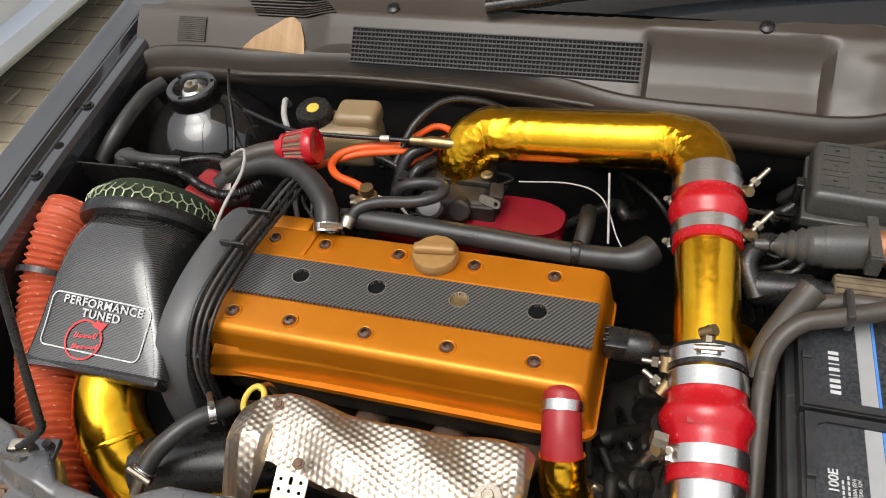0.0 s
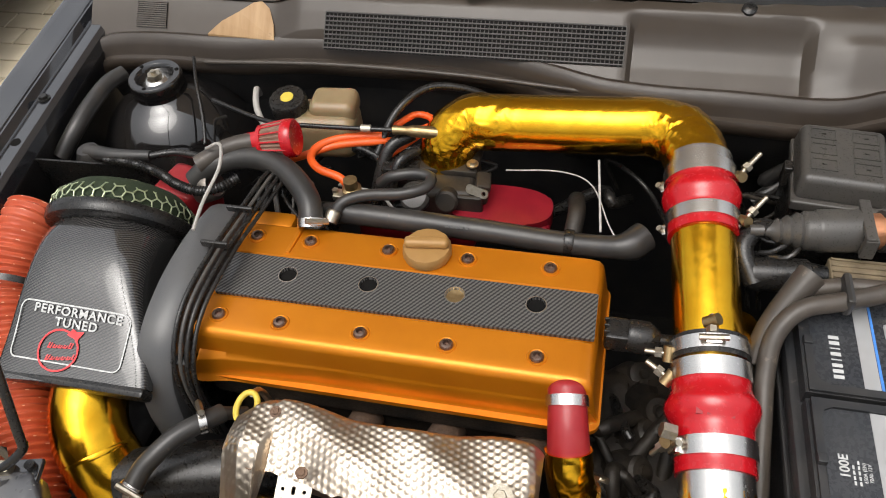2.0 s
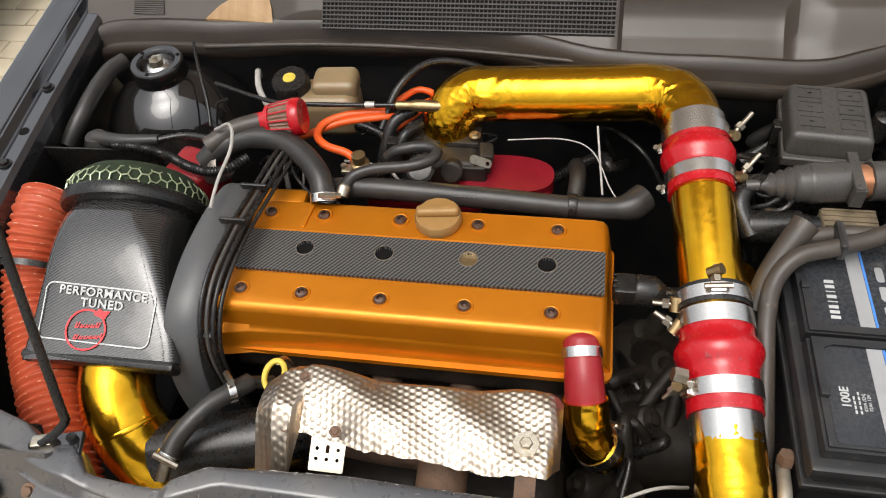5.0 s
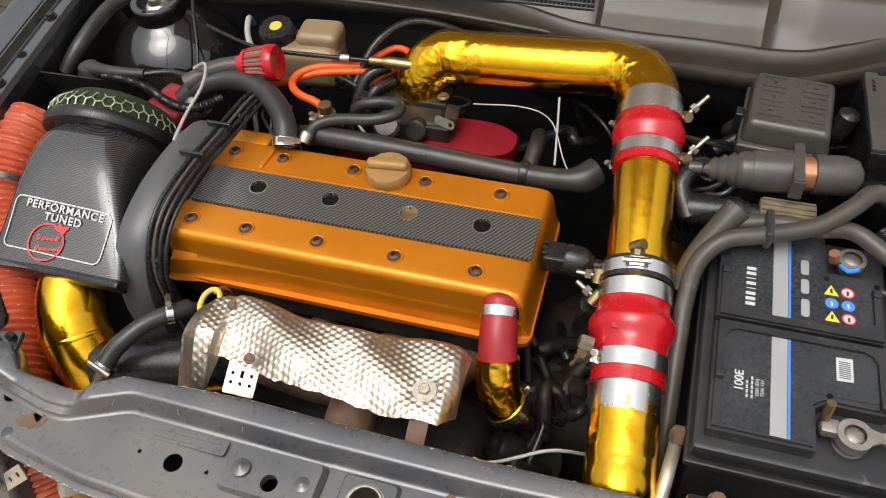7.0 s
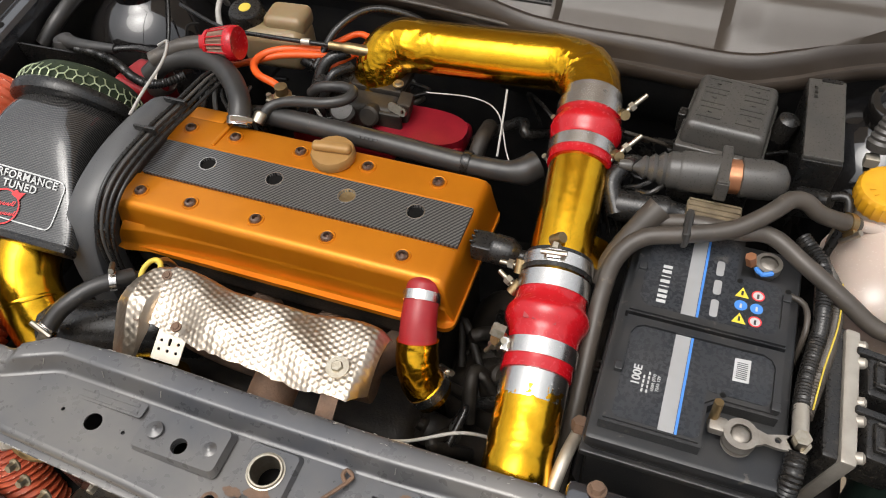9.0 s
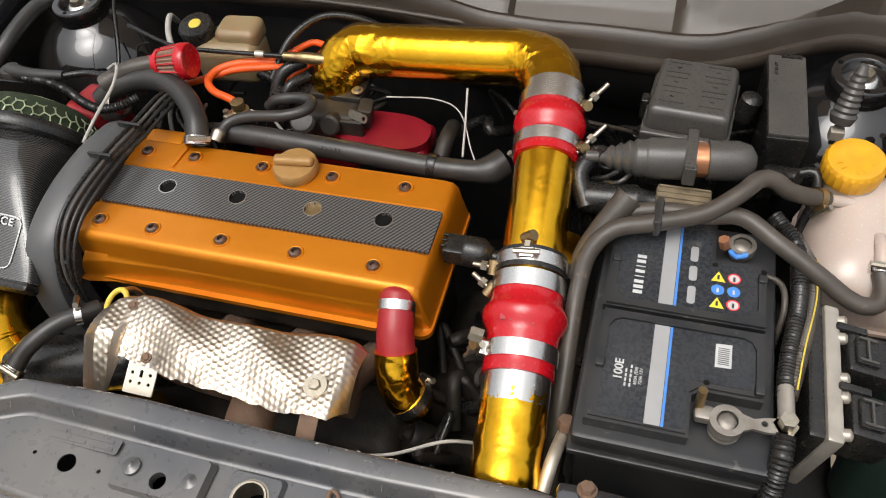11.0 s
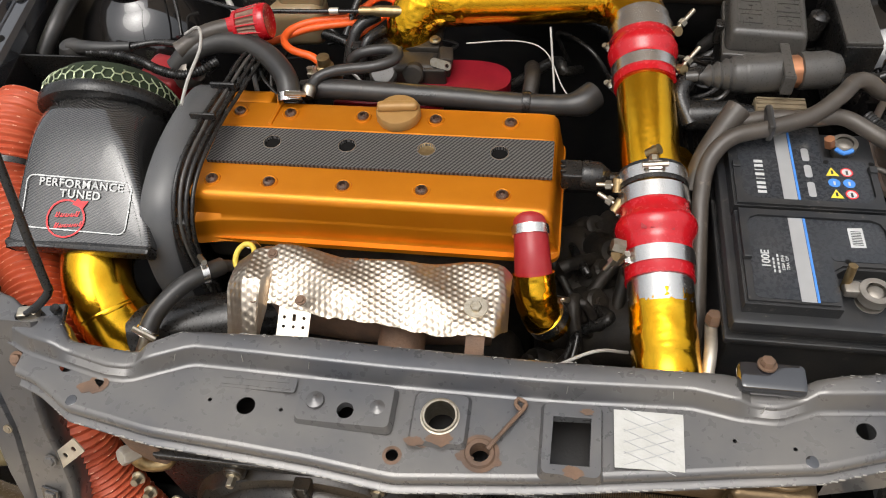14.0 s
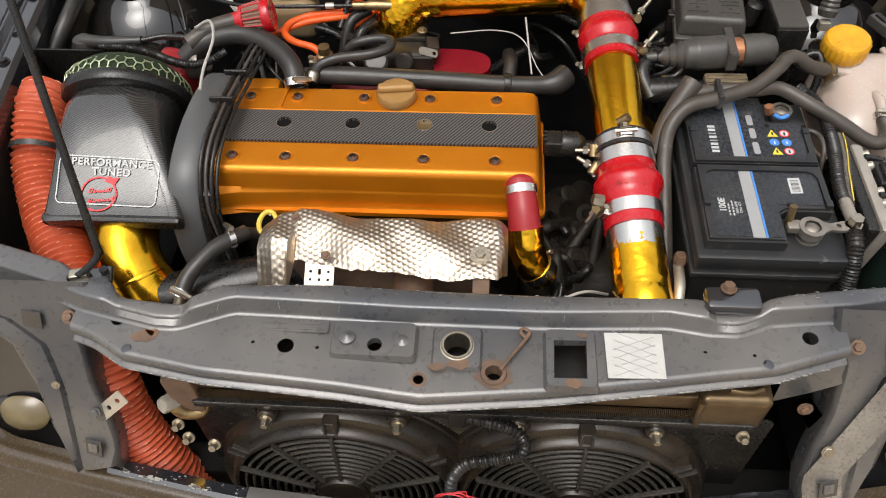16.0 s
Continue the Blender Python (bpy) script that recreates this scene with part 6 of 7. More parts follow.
rnd = random.Random(11)
for k in range(16):
    x, y = rnd.uniform(-0.22, 0.30), rnd.uniform(0.68, 0.84)
    w = thing("bay_hose", (x, y, 0.74), "dark hose or lead in the shade behind the engine", "hose", "hoses behind the engine")
    pts_ = [(x, y, 0.72)]
    for _ in range(3):
        pts_.append((pts_[-1][0] + rnd.uniform(-0.09, 0.09), min(0.88, pts_[-1][1] + rnd.uniform(-0.04, 0.06)), rnd.uniform(0.74, 0.81)))
    part("line", tube(pts_, rnd.choice((0.003, 0.005, 0.008, 0.010)), 10), rnd.choice((RUBBER, BLACK, BLACK, RUBBER_BR)), w)

for k in range(7):
    x = -0.345 + 0.012 * k
    w = thing("engine_wire", (x, 0.65, 0.82), "thin black engine wire behind the cam cover", "wire", "engine wires")
    part("line", tube([(x - 0.03, 0.70 - 0.004 * k, 0.80), (x, 0.675, 0.838 + 0.003 * (k % 3)), (x + 0.012, 0.640, 0.842), (x + rnd.uniform(-0.01, 0.05), 0.618, 0.815)], rnd.choice((0.0018, 0.0025, 0.0035)), 8), rnd.choice((BLACK, RUBBER, GREY)), w)
for k in range(8):
    x, y = 0.245 + 0.012 * (k % 4), 0.60 + 0.02 * (k // 4)
    w = thing("plug_wire", (x, y, 0.80), "black wire below the inline connector", "wire", "connector wires")
    part("line", tube([(x, y, 0.78), (x - 0.012, y + 0.02, 0.83 + 0.004 * k), (x + 0.012, y + rnd.uniform(0.0, 0.04), 0.862), (x + 0.03, y + 0.03, 0.868)], rnd.choice((0.002, 0.003, 0.005)), 8), BLACK, w)

# ---------------------------------------------------------------- battery
bat = thing("battery", (0.379, 0.448, 0.665), "black car battery with printed label and warning symbols", "battery")
part("case", block((0.379, 0.448, 0.740), (0.172, 0.272, 0.150), 0.006), BATT, bat)
part("rim", block((0.379, 0.448, 0.822), (0.180, 0.280, 0.022), 0.006), BATT, bat)
part("carry_rim", block((0.379, 0.448, 0.800), (0.184, 0.284, 0.010), 0.003), BATT, bat)
bm = plate([(0.299, 0.322), (0.392, 0.322), (0.392, 0.366), (0.400, 0.372), (0.455, 0.372), (0.455, 0.444), (0.299, 0.444)], 0.832, 0.851)
bmesh.ops.bevel(bm, geom=[e for e in bm.edges if all(v.co.z > 0.85 for v in e.verts) and len(e.link_faces) == 2 and any(abs(f.normal.z) < 0.5 for f in e.link_faces)], offset=0.003, segments=2, affect="EDGES")
part("lid", bm, BATT, bat)
bm = plate([(0.299, 0.449), (0.455, 0.449), (0.455, 0.528), (0.404, 0.528), (0.404, 0.576), (0.299, 0.576)], 0.832, 0.851)
part("lid", bm, BATT, bat)
part("label", plate(rounded(0.309, 0.328, 0.389, 0.434, 0.006), 0.8512, 0.8516), BATT_LABEL, bat)
part("label", plate(rounded(0.388, 0.380, 0.446, 0.434, 0.006), 0.8513, 0.8517), BATT_LABEL, bat)
part("label", plate(rounded(0.309, 0.459, 0.446, 0.524, 0.006), 0.8512, 0.8516), BATT_LABEL, bat)
part("label", plate(rounded(0.309, 0.51, 0.400, 0.573, 0.006), 0.8513, 0.8517), BATT_LABEL, bat)
for y0, y1 in ((0.326, 0.434), (0.459, 0.573)):
    part("silver_stripe", plate([(0.352, y0), (0.3665, y0), (0.3665, y1), (0.352, y1)], 0.8518, 0.8521), SILVER_PRINT, bat)
    part("blue_stripe", plate([(0.367, y0), (0.3695, y0), (0.3695, y1), (0.367, y1)], 0.8518, 0.8521), BLUE_PRINT, bat)
for y0, y1 in ((0.376, 0.4425), (0.4505, 0.512)):
    k = 1 if y0 < 0.4 else -1
    ya, yb = (y0, y1) if k > 0 else (y1, y0)
    inner = [(0.309, ya), (0.309, yb - k * 0.020), (0.313, yb - k * 0.012), (0.321, yb - k * 0.008), (0.435, yb - k * 0.008), (0.443, yb - k * 0.012), (0.447, yb - k * 0.020), (0.447, ya)]
    outer = [(0.454, ya), (0.454, yb), (0.302, yb), (0.302, ya)]
    part("handle", plate(inner + outer, 0.8508, 0.8545), BATT, bat, "fold-flat carrying handle", smooth=False)
    for x in (0.3055, 0.4505):
        part("handle_end", block((x, ya + k * 0.004, 0.853), (0.0085, 0.010, 0.008), 0.0015), BATT, bat)
for k in range(8):
    part("name_bar", block((0.3305, 0.470 + 0.0066 * k, 0.8519), (0.0095, 0.0012 if k in (3, 5) else 0.0040, 0.0004), 0), WHITE, bat)
text("100E", 0.0115, pose(0.3240, 0.377, 0.8518, 0, 0, 90), WHITE, bat, bold=0.0002)
for x, wds in ((0.331, 0.026), (0.3355, 0.034)):
    for k in range(int(wds / 0.006)):
        part("small_print_bar", block((x, 0.362 + 0.005 * k, 0.8519), (0.0018, 0.0036, 0.0003), 0), WHITE, bat)
text("650A (EN)", 0.0044, pose(0.3402, 0.373, 0.8518, 0, 0, 90), WHITE, bat)
text("72Ah 12V", 0.0044, pose(0.3448, 0.373, 0.8518, 0, 0, 90), WHITE, bat)
part("barcode_label", plate([(0.410, 0.398), (0.425, 0.399), (0.425, 0.425), (0.410, 0.424)], 0.8518, 0.8522), WHITE, bat)
for k in range(9):
    part("barcode_bar", block((0.4175, 0.402 + 0.0022 * k, 0.8524), (0.010, 0.0009, 0.0002), 0), BATT, bat)
for i in range(2):
    for j in range(3):
        x, y = 0.408 + 0.0155 * i, 0.472 + 0.0165 * j
        mt = (YEL_PRINT, BLUE_PRINT, YEL_PRINT)[j] if i == 0 else (WHITE, BLUE_PRINT, WHITE)[j]
        tri_ = i == 0 and j != 1
        o = [(x - 0.007, y - 0.006), (x + 0.007, y - 0.006), (x, y + 0.007)] if tri_ else circle(x, y, 0.0064, 20)
        sym = part("warning_symbol", plate(o, 0.8518, 0.8521), mt, bat)
        if i == 1 and j != 1:
            part("symbol_ring", plate(circle(x, y, 0.0066, 20), 0.8521, 0.8523, [circle(x, y, 0.0052, 20)]), RED_PRINT, sym)
        part("symbol_mark", block((x, y - 0.0008, 0.8524), (0.0022, 0.0055, 0.0003), 0), BATT if mt is not BLUE_PRINT else WHITE, sym)
for y0, y1 in ((0.466, 0.488), (0.495, 0.514), (0.520, 0.540)):
    part("rating_box", plate(rounded(0.379, y0, 0.387, y1, 0.003), 0.8518, 0.8521), SILVER_PRINT, bat)
post = part("negative_post", lathe([(0.0145, -0.004), (0.0145, 0.0), (0.0095, 0.0), (0.0085, 0.016), (0.006, 0.018), (0, 0.018)], (0.424, 0.345, 0.834), (0, 0, 1), 28), ALU, bat)
post2 = part("positive_post", lathe([(0.0105, 0.0), (0.0095, 0.016), (0.006, 0.018), (0, 0.018)], (0.430, 0.552, 0.834), (0, 0, 1), 28), ALU, bat)
for y in (0.380, 0.520):
    for x in (0.404, 0.452):
        # Small near-black discs painting in the shade of the lid's slots.
        part("slot_shade", lathe([(0, 0.0003), (0.003, 0.0003), (0.003, 0)], (x, y, 0.8515), (0, 0, 1), 10), SHADE_BLACK, bat)
clampn = thing("battery_terminal", (0.424, 0.345, 0.84), "dull silver battery terminal clamp with a bolt", "terminal")
part("ring", lathe([(0.0095, -0.004), (0.0155, -0.004), (0.0155, 0.007), (0.0095, 0.007)], (0.424, 0.345, 0.846), (0, 0, 1), 28), ALU, clampn)
part("jaw", block((0.404, 0.350, 0.846), (0.018, 0.016, 0.012), 0.004), ALU, clampn)
part("bolt", lathe([(0, -0.012), (0.0045, -0.012), (0.0045, 0.020), (0, 0.020)], (0.399, 0.356, 0.852), (0, 0.2, 1), 10), BRASS, clampn)
part("tongue", plate([(0.436, 0.338), (0.446, 0.343), (0.458, 0.342), (0.475, 0.344), (0.478, 0.359), (0.460, 0.357), (0.447, 0.353), (0.436, 0.356)], 0.846, 0.850, [circle(0.456, 0.350, 0.003, 12)]), ALU, clampn)
part("stud", lathe([(0, 0.012), (0.008, 0.012), (0.008, 0.0), (0.011, 0.0), (0.011, -0.004)], (0.474, 0.353, 0.850), (0, 0, 1), 6), ZINC, clampn)
clampp = thing("battery_terminal", (0.430, 0.552, 0.84), "worn battery terminal clamp with wire ends", "terminal")
part("ring", lathe([(0.0095, -0.004), (0.014, -0.004), (0.014, 0.006), (0.0095, 0.006)], (0.430, 0.552, 0.847), (0, 0, 1), 28), ALU, clampp)
part("nut", lathe([(0, 0.012), (0.006, 0.012), (0.006, 0), (0, 0)], (0.413, 0.548, 0.850), (-0.3, 0, 1), 6), COPPER, clampp)
part("wire_end", tube([(0.418, 0.540, 0.853), (0.424, 0.532, 0.855), (0.434, 0.536, 0.856)], 0.0028, 8), BLUE_PRINT, clampp)
tray = thing("battery_tray", (0.38, 0.45, 0.60), "black battery tray and support", "tray")
part("tray", block((0.38, 0.45, 0.63), (0.20, 0.30, 0.07), 0.01), DARK, tray)
loom = thing("wiring_loom", (0.48, 0.45, 0.80), "corrugated black wiring loom beside the battery", "conduit")
rip = lambda s, a: 0.0008 * math.cos(2 * math.pi * s / 0.0040)
part("conduit", tube([(0.462, 0.60, 0.850), (0.485, 0.565, 0.846), (0.488, 0.50, 0.842), (0.478, 0.43, 0.842), (0.474, 0.385, 0.846)], 0.0080, 14, 0.0013, rip), BLACK, loom)
part("conduit", tube([(0.50, 0.62, 0.80), (0.505, 0.55, 0.828), (0.500, 0.49, 0.838), (0.488, 0.43, 0.842), (0.478, 0.385, 0.844)], 0.0068, 14, 0.0013, rip), RUBBER_BR, loom)
part("yellow_wire", tube([(0.508, 0.56, 0.836), (0.503, 0.50, 0.8455), (0.491, 0.44, 0.8495), (0.483, 0.39, 0.8515)], 0.0009, 8), YELLOW_RING, loom)
part("lug", tube([(0.474, 0.392, 0.847), (0.474, 0.358, 0.850)], 0.0075, 12), LIGHT_ALU, loom)
part("lead", tube([(0.474, 0.345, 0.846), (0.472, 0.32, 0.835), (0.468, 0.29, 0.79), (0.455, 0.27, 0.74)], 0.0095, 14, 0.0015, rip), BLACK, loom)
part("side_lead", tube([(0.452, 0.522, 0.845), (0.470, 0.512, 0.846), (0.474, 0.485, 0.84), (0.471, 0.46, 0.80)], 0.0032, 10), RUBBER_BR, loom)

# ---------------------------------------------------------------- hoses over the battery
h1 = thing("coolant_hose", (0.30, 0.50, 0.70), "grey rubber coolant hose over the battery to the tank", "hose")
part("hose", tube([(0.272, 0.30, 0.70), (0.272, 0.36, 0.755), (0.270, 0.43, 0.800), (0.270, 0.480, 0.830), (0.276, 0.510, 0.855), (0.298, 0.531, 0.872), (0.337, 0.543, 0.877), (0.385, 0.561, 0.882), (0.418, 0.586, 0.892), (0.436, 0.606, 0.897), (0.452, 0.612, 0.892), (0.472, 0.612, 0.878), (0.512, 0.627, 0.858)], 0.0096, 20), RUBBER_BR, h1)
band_clamp((0.503, 0.624, 0.862), (0.85, 0.35, -0.4), 0.0104, 0.008, h1, 200, BRASS)
h2 = thing("overflow_hose", (0.45, 0.55, 0.80), "grey rubber overflow hose curving below the tank", "hose")
part("hose", tube([(0.305, 0.560, 0.868), (0.345, 0.567, 0.872), (0.390, 0.566, 0.874), (0.426, 0.573, 0.871), (0.462, 0.551, 0.864), (0.504, 0.529, 0.85), (0.534, 0.516, 0.836), (0.551, 0.512, 0.832), (0.564, 0.517, 0.832), (0.569, 0.533, 0.836), (0.566, 0.549, 0.842)], 0.0094, 20), RUBBER_BR, h2)
band_clamp((0.565, 0.553, 0.843), (0, 0.9, 0.35), 0.0100, 0.009, h2, 90)
h3 = thing("branch_hose", (0.29, 0.55, 0.82), "dark rubber branch hose with an open flared end", "hose")
part("hose", tube([(0.262, 0.500, 0.815), (0.275, 0.530, 0.845), (0.296, 0.556, 0.870), (0.308, 0.570, 0.882)], lambda s: 0.012 + 0.05 * max(0, s - 0.05), 20, caps=False), RUBBER_BR, h3)
part("tie", block((0.340, 0.553, 0.877), (0.009, 0.040, 0.024), 0.004), RUBBER, h3, "rubber hose clip")

# ---------------------------------------------------------------- plugs, fuse box, relay box
plug = thing("inline_connector", (0.36, 0.64, 0.84), "grey round inline connector with exposed copper core", "connector")
PA = Vector((0.155, 0.017, 0.003)).normalized()
part("boot", lathe([(0.006, -0.02), (0.007, 0.0), (0.014, 0.008), (0.012, 0.012), (0.017, 0.018), (0.015, 0.022), (0.020, 0.028), (0.018, 0.032), (0.0215, 0.036), (0.0215, 0.048)], (0.272, 0.632, 0.876), PA, 28), GREY, plug, "grey ribbed rubber boot")
part("barrel", lathe([(0.0215, 0.046), (0.0235, 0.050), (0.0235, 0.090), (0.018, 0.091), (0.018, 0.116)], (0.272, 0.632, 0.876), PA, 28), GREY, plug)
part("core", lathe([(0.0182, 0.088), (0.0188, 0.092), (0.0188, 0.114), (0.018, 0.118)], (0.272, 0.632, 0.876), PA, 24, lambda a, r, h: 1 + 0.04 * math.cos(16 * a)), COPPER, plug, "ribbed copper core")
part("end_cap", lathe([(0.018, 0.112), (0.0225, 0.113), (0.0225, 0.145), (0.018, 0.158), (0.008, 0.164), (0, 0.165)], (0.272, 0.632, 0.876), PA, 28), GREY, plug, "grey domed cap")
part("latch", block((0.365, 0.638, 0.898), (0.012, 0.060, 0.006), 0.002), GREY, plug)
part("latch_tab", block((0.366, 0.612, 0.885), (0.014, 0.010, 0.026), 0.002), GREY, plug)
plug2 = thing("sensor_connector", (0.32, 0.60, 0.82), "grimy round connector under the inline plug", "connector")
part("barrel", lathe([(0.015, -0.03), (0.0185, -0.025), (0.0185, 0.03), (0.015, 0.034), (0.012, 0.05), (0.012, 0.09)], (0.285, 0.600, 0.842), (1, 0.06, 0.02), 24), BLACK, plug2)
part("ribbed_end", block((0.365, 0.603, 0.848), (0.060, 0.034, 0.022), 0.004), TAN_PLASTIC, plug2, "dirty tan ribbed connector end")
for k in range(4):
    part("end_rib", block((0.365, 0.591 + 0.008 * k, 0.8595), (0.056, 0.003, 0.003), 0.001), TAN_PLASTIC, plug2)
part("wire_nest", tube([(0.262, 0.585, 0.84), (0.248, 0.615, 0.86), (0.262, 0.640, 0.87), (0.275, 0.632, 0.876)], 0.011, 14), BLACK, plug2)

fuse = thing("fuse_box", (0.362, 0.757, 0.74), "dark grey fuse box with a moulded lid", "fuse box")
T = pose(0.362, 0.757, 0, 0, 0, -5)


def fb(at, size, bevel):
    bm = block(at, size, bevel, 3)
    bmesh.ops.transform(bm, matrix=T, verts=bm.verts)
    return bm
part("base", fb((0, 0.000, 0.80), (0.098, 0.108, 0.085), 0.006), BLACK, fuse)
part("lid_skirt", fb((0, 0.000, 0.848), (0.104, 0.116, 0.014), 0.003), GREY, fuse)
bm = block((0, 0.003, 0.868), (0.100, 0.110, 0.034), 0.009, 4)
for v in bm.verts:
    e = max(0, (v.co.z - 0.852) / 0.033)
    v.co.x *= 1 - 0.08 * e
    v.co.y = 0.006 + (v.co.y - 0.006) * (1 - 0.08 * e)
part("lid", place(bm, T), GREY, fuse, "ribbed dark grey lid")
for i in range(2):
    for j in range(3):
        cx_, cy_ = (-0.023, 0.023)[i], 0.033 - 0.0275 * j
        frame_ = part("moulded_panel", plate(rounded(cx_ - 0.0145, cy_ - 0.010, cx_ + 0.0145, cy_ + 0.010, 0.001), 0.8846, 0.8862, [rounded(cx_ - 0.0128, cy_ - 0.0083, cx_ + 0.0128, cy_ + 0.0083, 0.001)], T), GREY, fuse, smooth=False)
        part("mark", fb((cx_, cy_, 0.8856), (0.005, 0.0015, 0.0006), 0), BLACK, frame_)
part("clip", fb((0, -0.070, 0.838), (0.018, 0.010, 0.04), 0.002), BLACK, fuse)
part("clip", fb((-0.055, 0.0, 0.845), (0.010, 0.016, 0.03), 0.002), BLACK, fuse)
part("side_plug", lathe([(0.013, -0.02), (0.013, 0.01), (0.008, 0.014), (0, 0.014)], (0.428, 0.765, 0.862), (0.2, 0, 1), 18), BLACK, fuse)
relay = thing("relay_box", (0.466, 0.762, 0.76), "black upright relay box with moulded edge", "relay box")
part("case", block((0.466, 0.762, 0.835), (0.045, 0.142, 0.095), 0.003, 2, turn=(1.5, 0, 1)), BLACK, relay)
part("lid", block((0.466, 0.762, 0.884), (0.043, 0.138, 0.006), 0.002, 2, turn=(1.5, 0, 1)), GREY, relay)
part("notch", block((0.470, 0.828, 0.8885), (0.024, 0.006, 0.004), 0.001), BLACK, relay)
for k in range(3):
    part("moulded_bar", block((0.4525, 0.812 - 0.008 * k, 0.8885), (0.004, 0.005, 0.0006), 0), BLACK, relay)
part("foot_plug", lathe([(0.012, -0.02), (0.012, 0.01), (0.008, 0.02), (0, 0.02)], (0.470, 0.665, 0.848), (0.6, -0.4, 0.4), 16), BLACK, relay)
part("foot_cable", tube([(0.478, 0.662, 0.855), (0.500, 0.662, 0.862), (0.505, 0.645, 0.845), (0.495, 0.62, 0.80)], 0.0055, 12), BLACK, relay)
boot = thing("sealed_plug", (0.535, 0.735, 0.85), "grey ribbed conical rubber plug standing upright", "plug")
PB = Vector((0.10, 0.35, 0.93)).normalized()
pr = [(0.012, 0), (0.014, 0.006)]
for k in range(8):
    pr += [(0.0150 - 0.0010 * k, 0.010 + 0.007 * k), (0.0125 - 0.0009 * k, 0.0135 + 0.007 * k)]
part("bellows", lathe(pr + [(0.004, 0.069), (0, 0.070)], (0.526, 0.738, 0.872), PB, 24), GREY, boot)
part("collar", block((0.524, 0.730, 0.862), (0.016, 0.012, 0.014), 0.002), BRACKET, boot, "pale latch")

lev = thing("level_sensor_plug", (0.605, 0.722, 0.86), "grey connector plug on the lead behind the coolant tank", "plug")
part("shell", block((0.603, 0.722, 0.868), (0.018, 0.044, 0.016), 0.003, 2, turn=(0, 0, 24)), GREY, lev)
part("latch", block((0.601, 0.727, 0.877), (0.008, 0.022, 0.004), 0.001, 1, turn=(0, 0, 24)), BLACK, lev)
bz = thing("wing_bolt", (0.636, 0.752, 0.86), "pale hexagonal bolt on a bracket beside the strut tower", "bolt")
part("head", lathe([(0, 0.016), (0.007, 0.016), (0.008, 0.013), (0.008, 0.0), (0.012, 0.0), (0.012, -0.004), (0, -0.004)], (0.634, 0.752, 0.868), (-0.2, -0.2, 1), 6), LIGHT_ALU, bz)
part("bracket", block((0.645, 0.738, 0.860), (0.055, 0.020, 0.008), 0.003, 2, turn=(0, 0, -38)), GRIMY, bz)

# ---------------------------------------------------------------- coolant tank, washer bottle, control unit
tank = thing("expansion_tank", (0.60, 0.61, 0.70), "milky plastic coolant expansion tank with a yellow cap", "tank")
bm = block((0.602, 0.612, 0.792), (0.204, 0.176, 0.106), 0.046, 6)
for v in bm.verts:
    v.co.z += 0.012 * max(0, (v.co.z - 0.78) / 0.06) * (v.co.y - 0.56) / 0.1
part("body", bm, TANK, tank)
part("seam", plate(rounded(0.497, 0.521, 0.707, 0.703, 0.045), 0.770, 0.775), TANK, tank)
part("rib", tube([(0.602, 0.690, 0.850), (0.602, 0.62, 0.8455), (0.602, 0.56, 0.838), (0.602, 0.529, 0.80)], 0.0045, 10), TANK, tank)
part("rib", tube([(0.506, 0.630, 0.818), (0.530, 0.628, 0.842), (0.60, 0.626, 0.8465), (0.68, 0.626, 0.842), (0.698, 0.628, 0.815)], 0.0032, 10), TANK, tank)
part("neck", lathe([(0.030, -0.03), (0.028, 0.01)], (0.538, 0.668, 0.856), (-0.04, -0.1, 1), 32), TANK, tank)
part("cap", lathe([(0.030, -0.014), (0.0315, -0.010), (0.0315, 0.008), (0.0285, 0.012), (0.022, 0.013), (0.017, 0.012), (0, 0.012)], (0.536, 0.668, 0.874), (-0.04, -0.1, 1), 72, lambda a, r, h: 1 + (0.022 * math.cos(24 * a) if r > 0.029 else 0)), YELLOW, tank, "yellow ribbed screw cap")
for k in range(7):
    a = radians(205 + 22 * k)
    part("moulded_bar", block((0.536 + 0.019 * math.cos(a), 0.666 + 0.019 * math.sin(a), 0.8868 + 0.002 * math.sin(a)), (0.0016, 0.006, 0.0008), 0, turn=(0, 0, math.degrees(a) - 90)), YELLOW, tank)
part("outlet", tube([(0.508, 0.626, 0.860), (0.530, 0.633, 0.852), (0.56, 0.64, 0.842)], 0.0065, 14), TANK, tank)
part("outlet", tube([(0.566, 0.549, 0.842), (0.566, 0.574, 0.85), (0.566, 0.594, 0.846)], 0.0065, 14), TANK, tank)
wash = thing("washer_bottle", (0.615, 0.44, 0.55), "dark green washer bottle with a yellow flip cap", "bottle")
part("body", lathe([(0.050, -0.22), (0.050, -0.08), (0.042, -0.03), (0.030, -0.008), (0.026, 0.0)], (0.632, 0.478, 0.806), (0.0, 0.25, 1), 32), WASHER, wash)
part("cap", lathe([(0.029, -0.008), (0.030, 0.005), (0.0275, 0.010), (0.020, 0.011), (0.018, 0.0095), (0, 0.0095)], (0.632, 0.480, 0.814), (0.0, 0.1, 1), 36), YELLOW, wash, "yellow flip cap")
part("cap_tab", block((0.645, 0.452, 0.818), (0.022, 0.012, 0.006), 0.002), YELLOW, wash)
ecu = thing("control_unit", (0.515, 0.43, 0.72), "aluminium engine control unit with black connectors", "control unit")
part("case", block((0.496, 0.428, 0.775), (0.020, 0.150, 0.130), 0.005, 2, turn=(0, 8, 0)), BLACK, ecu)
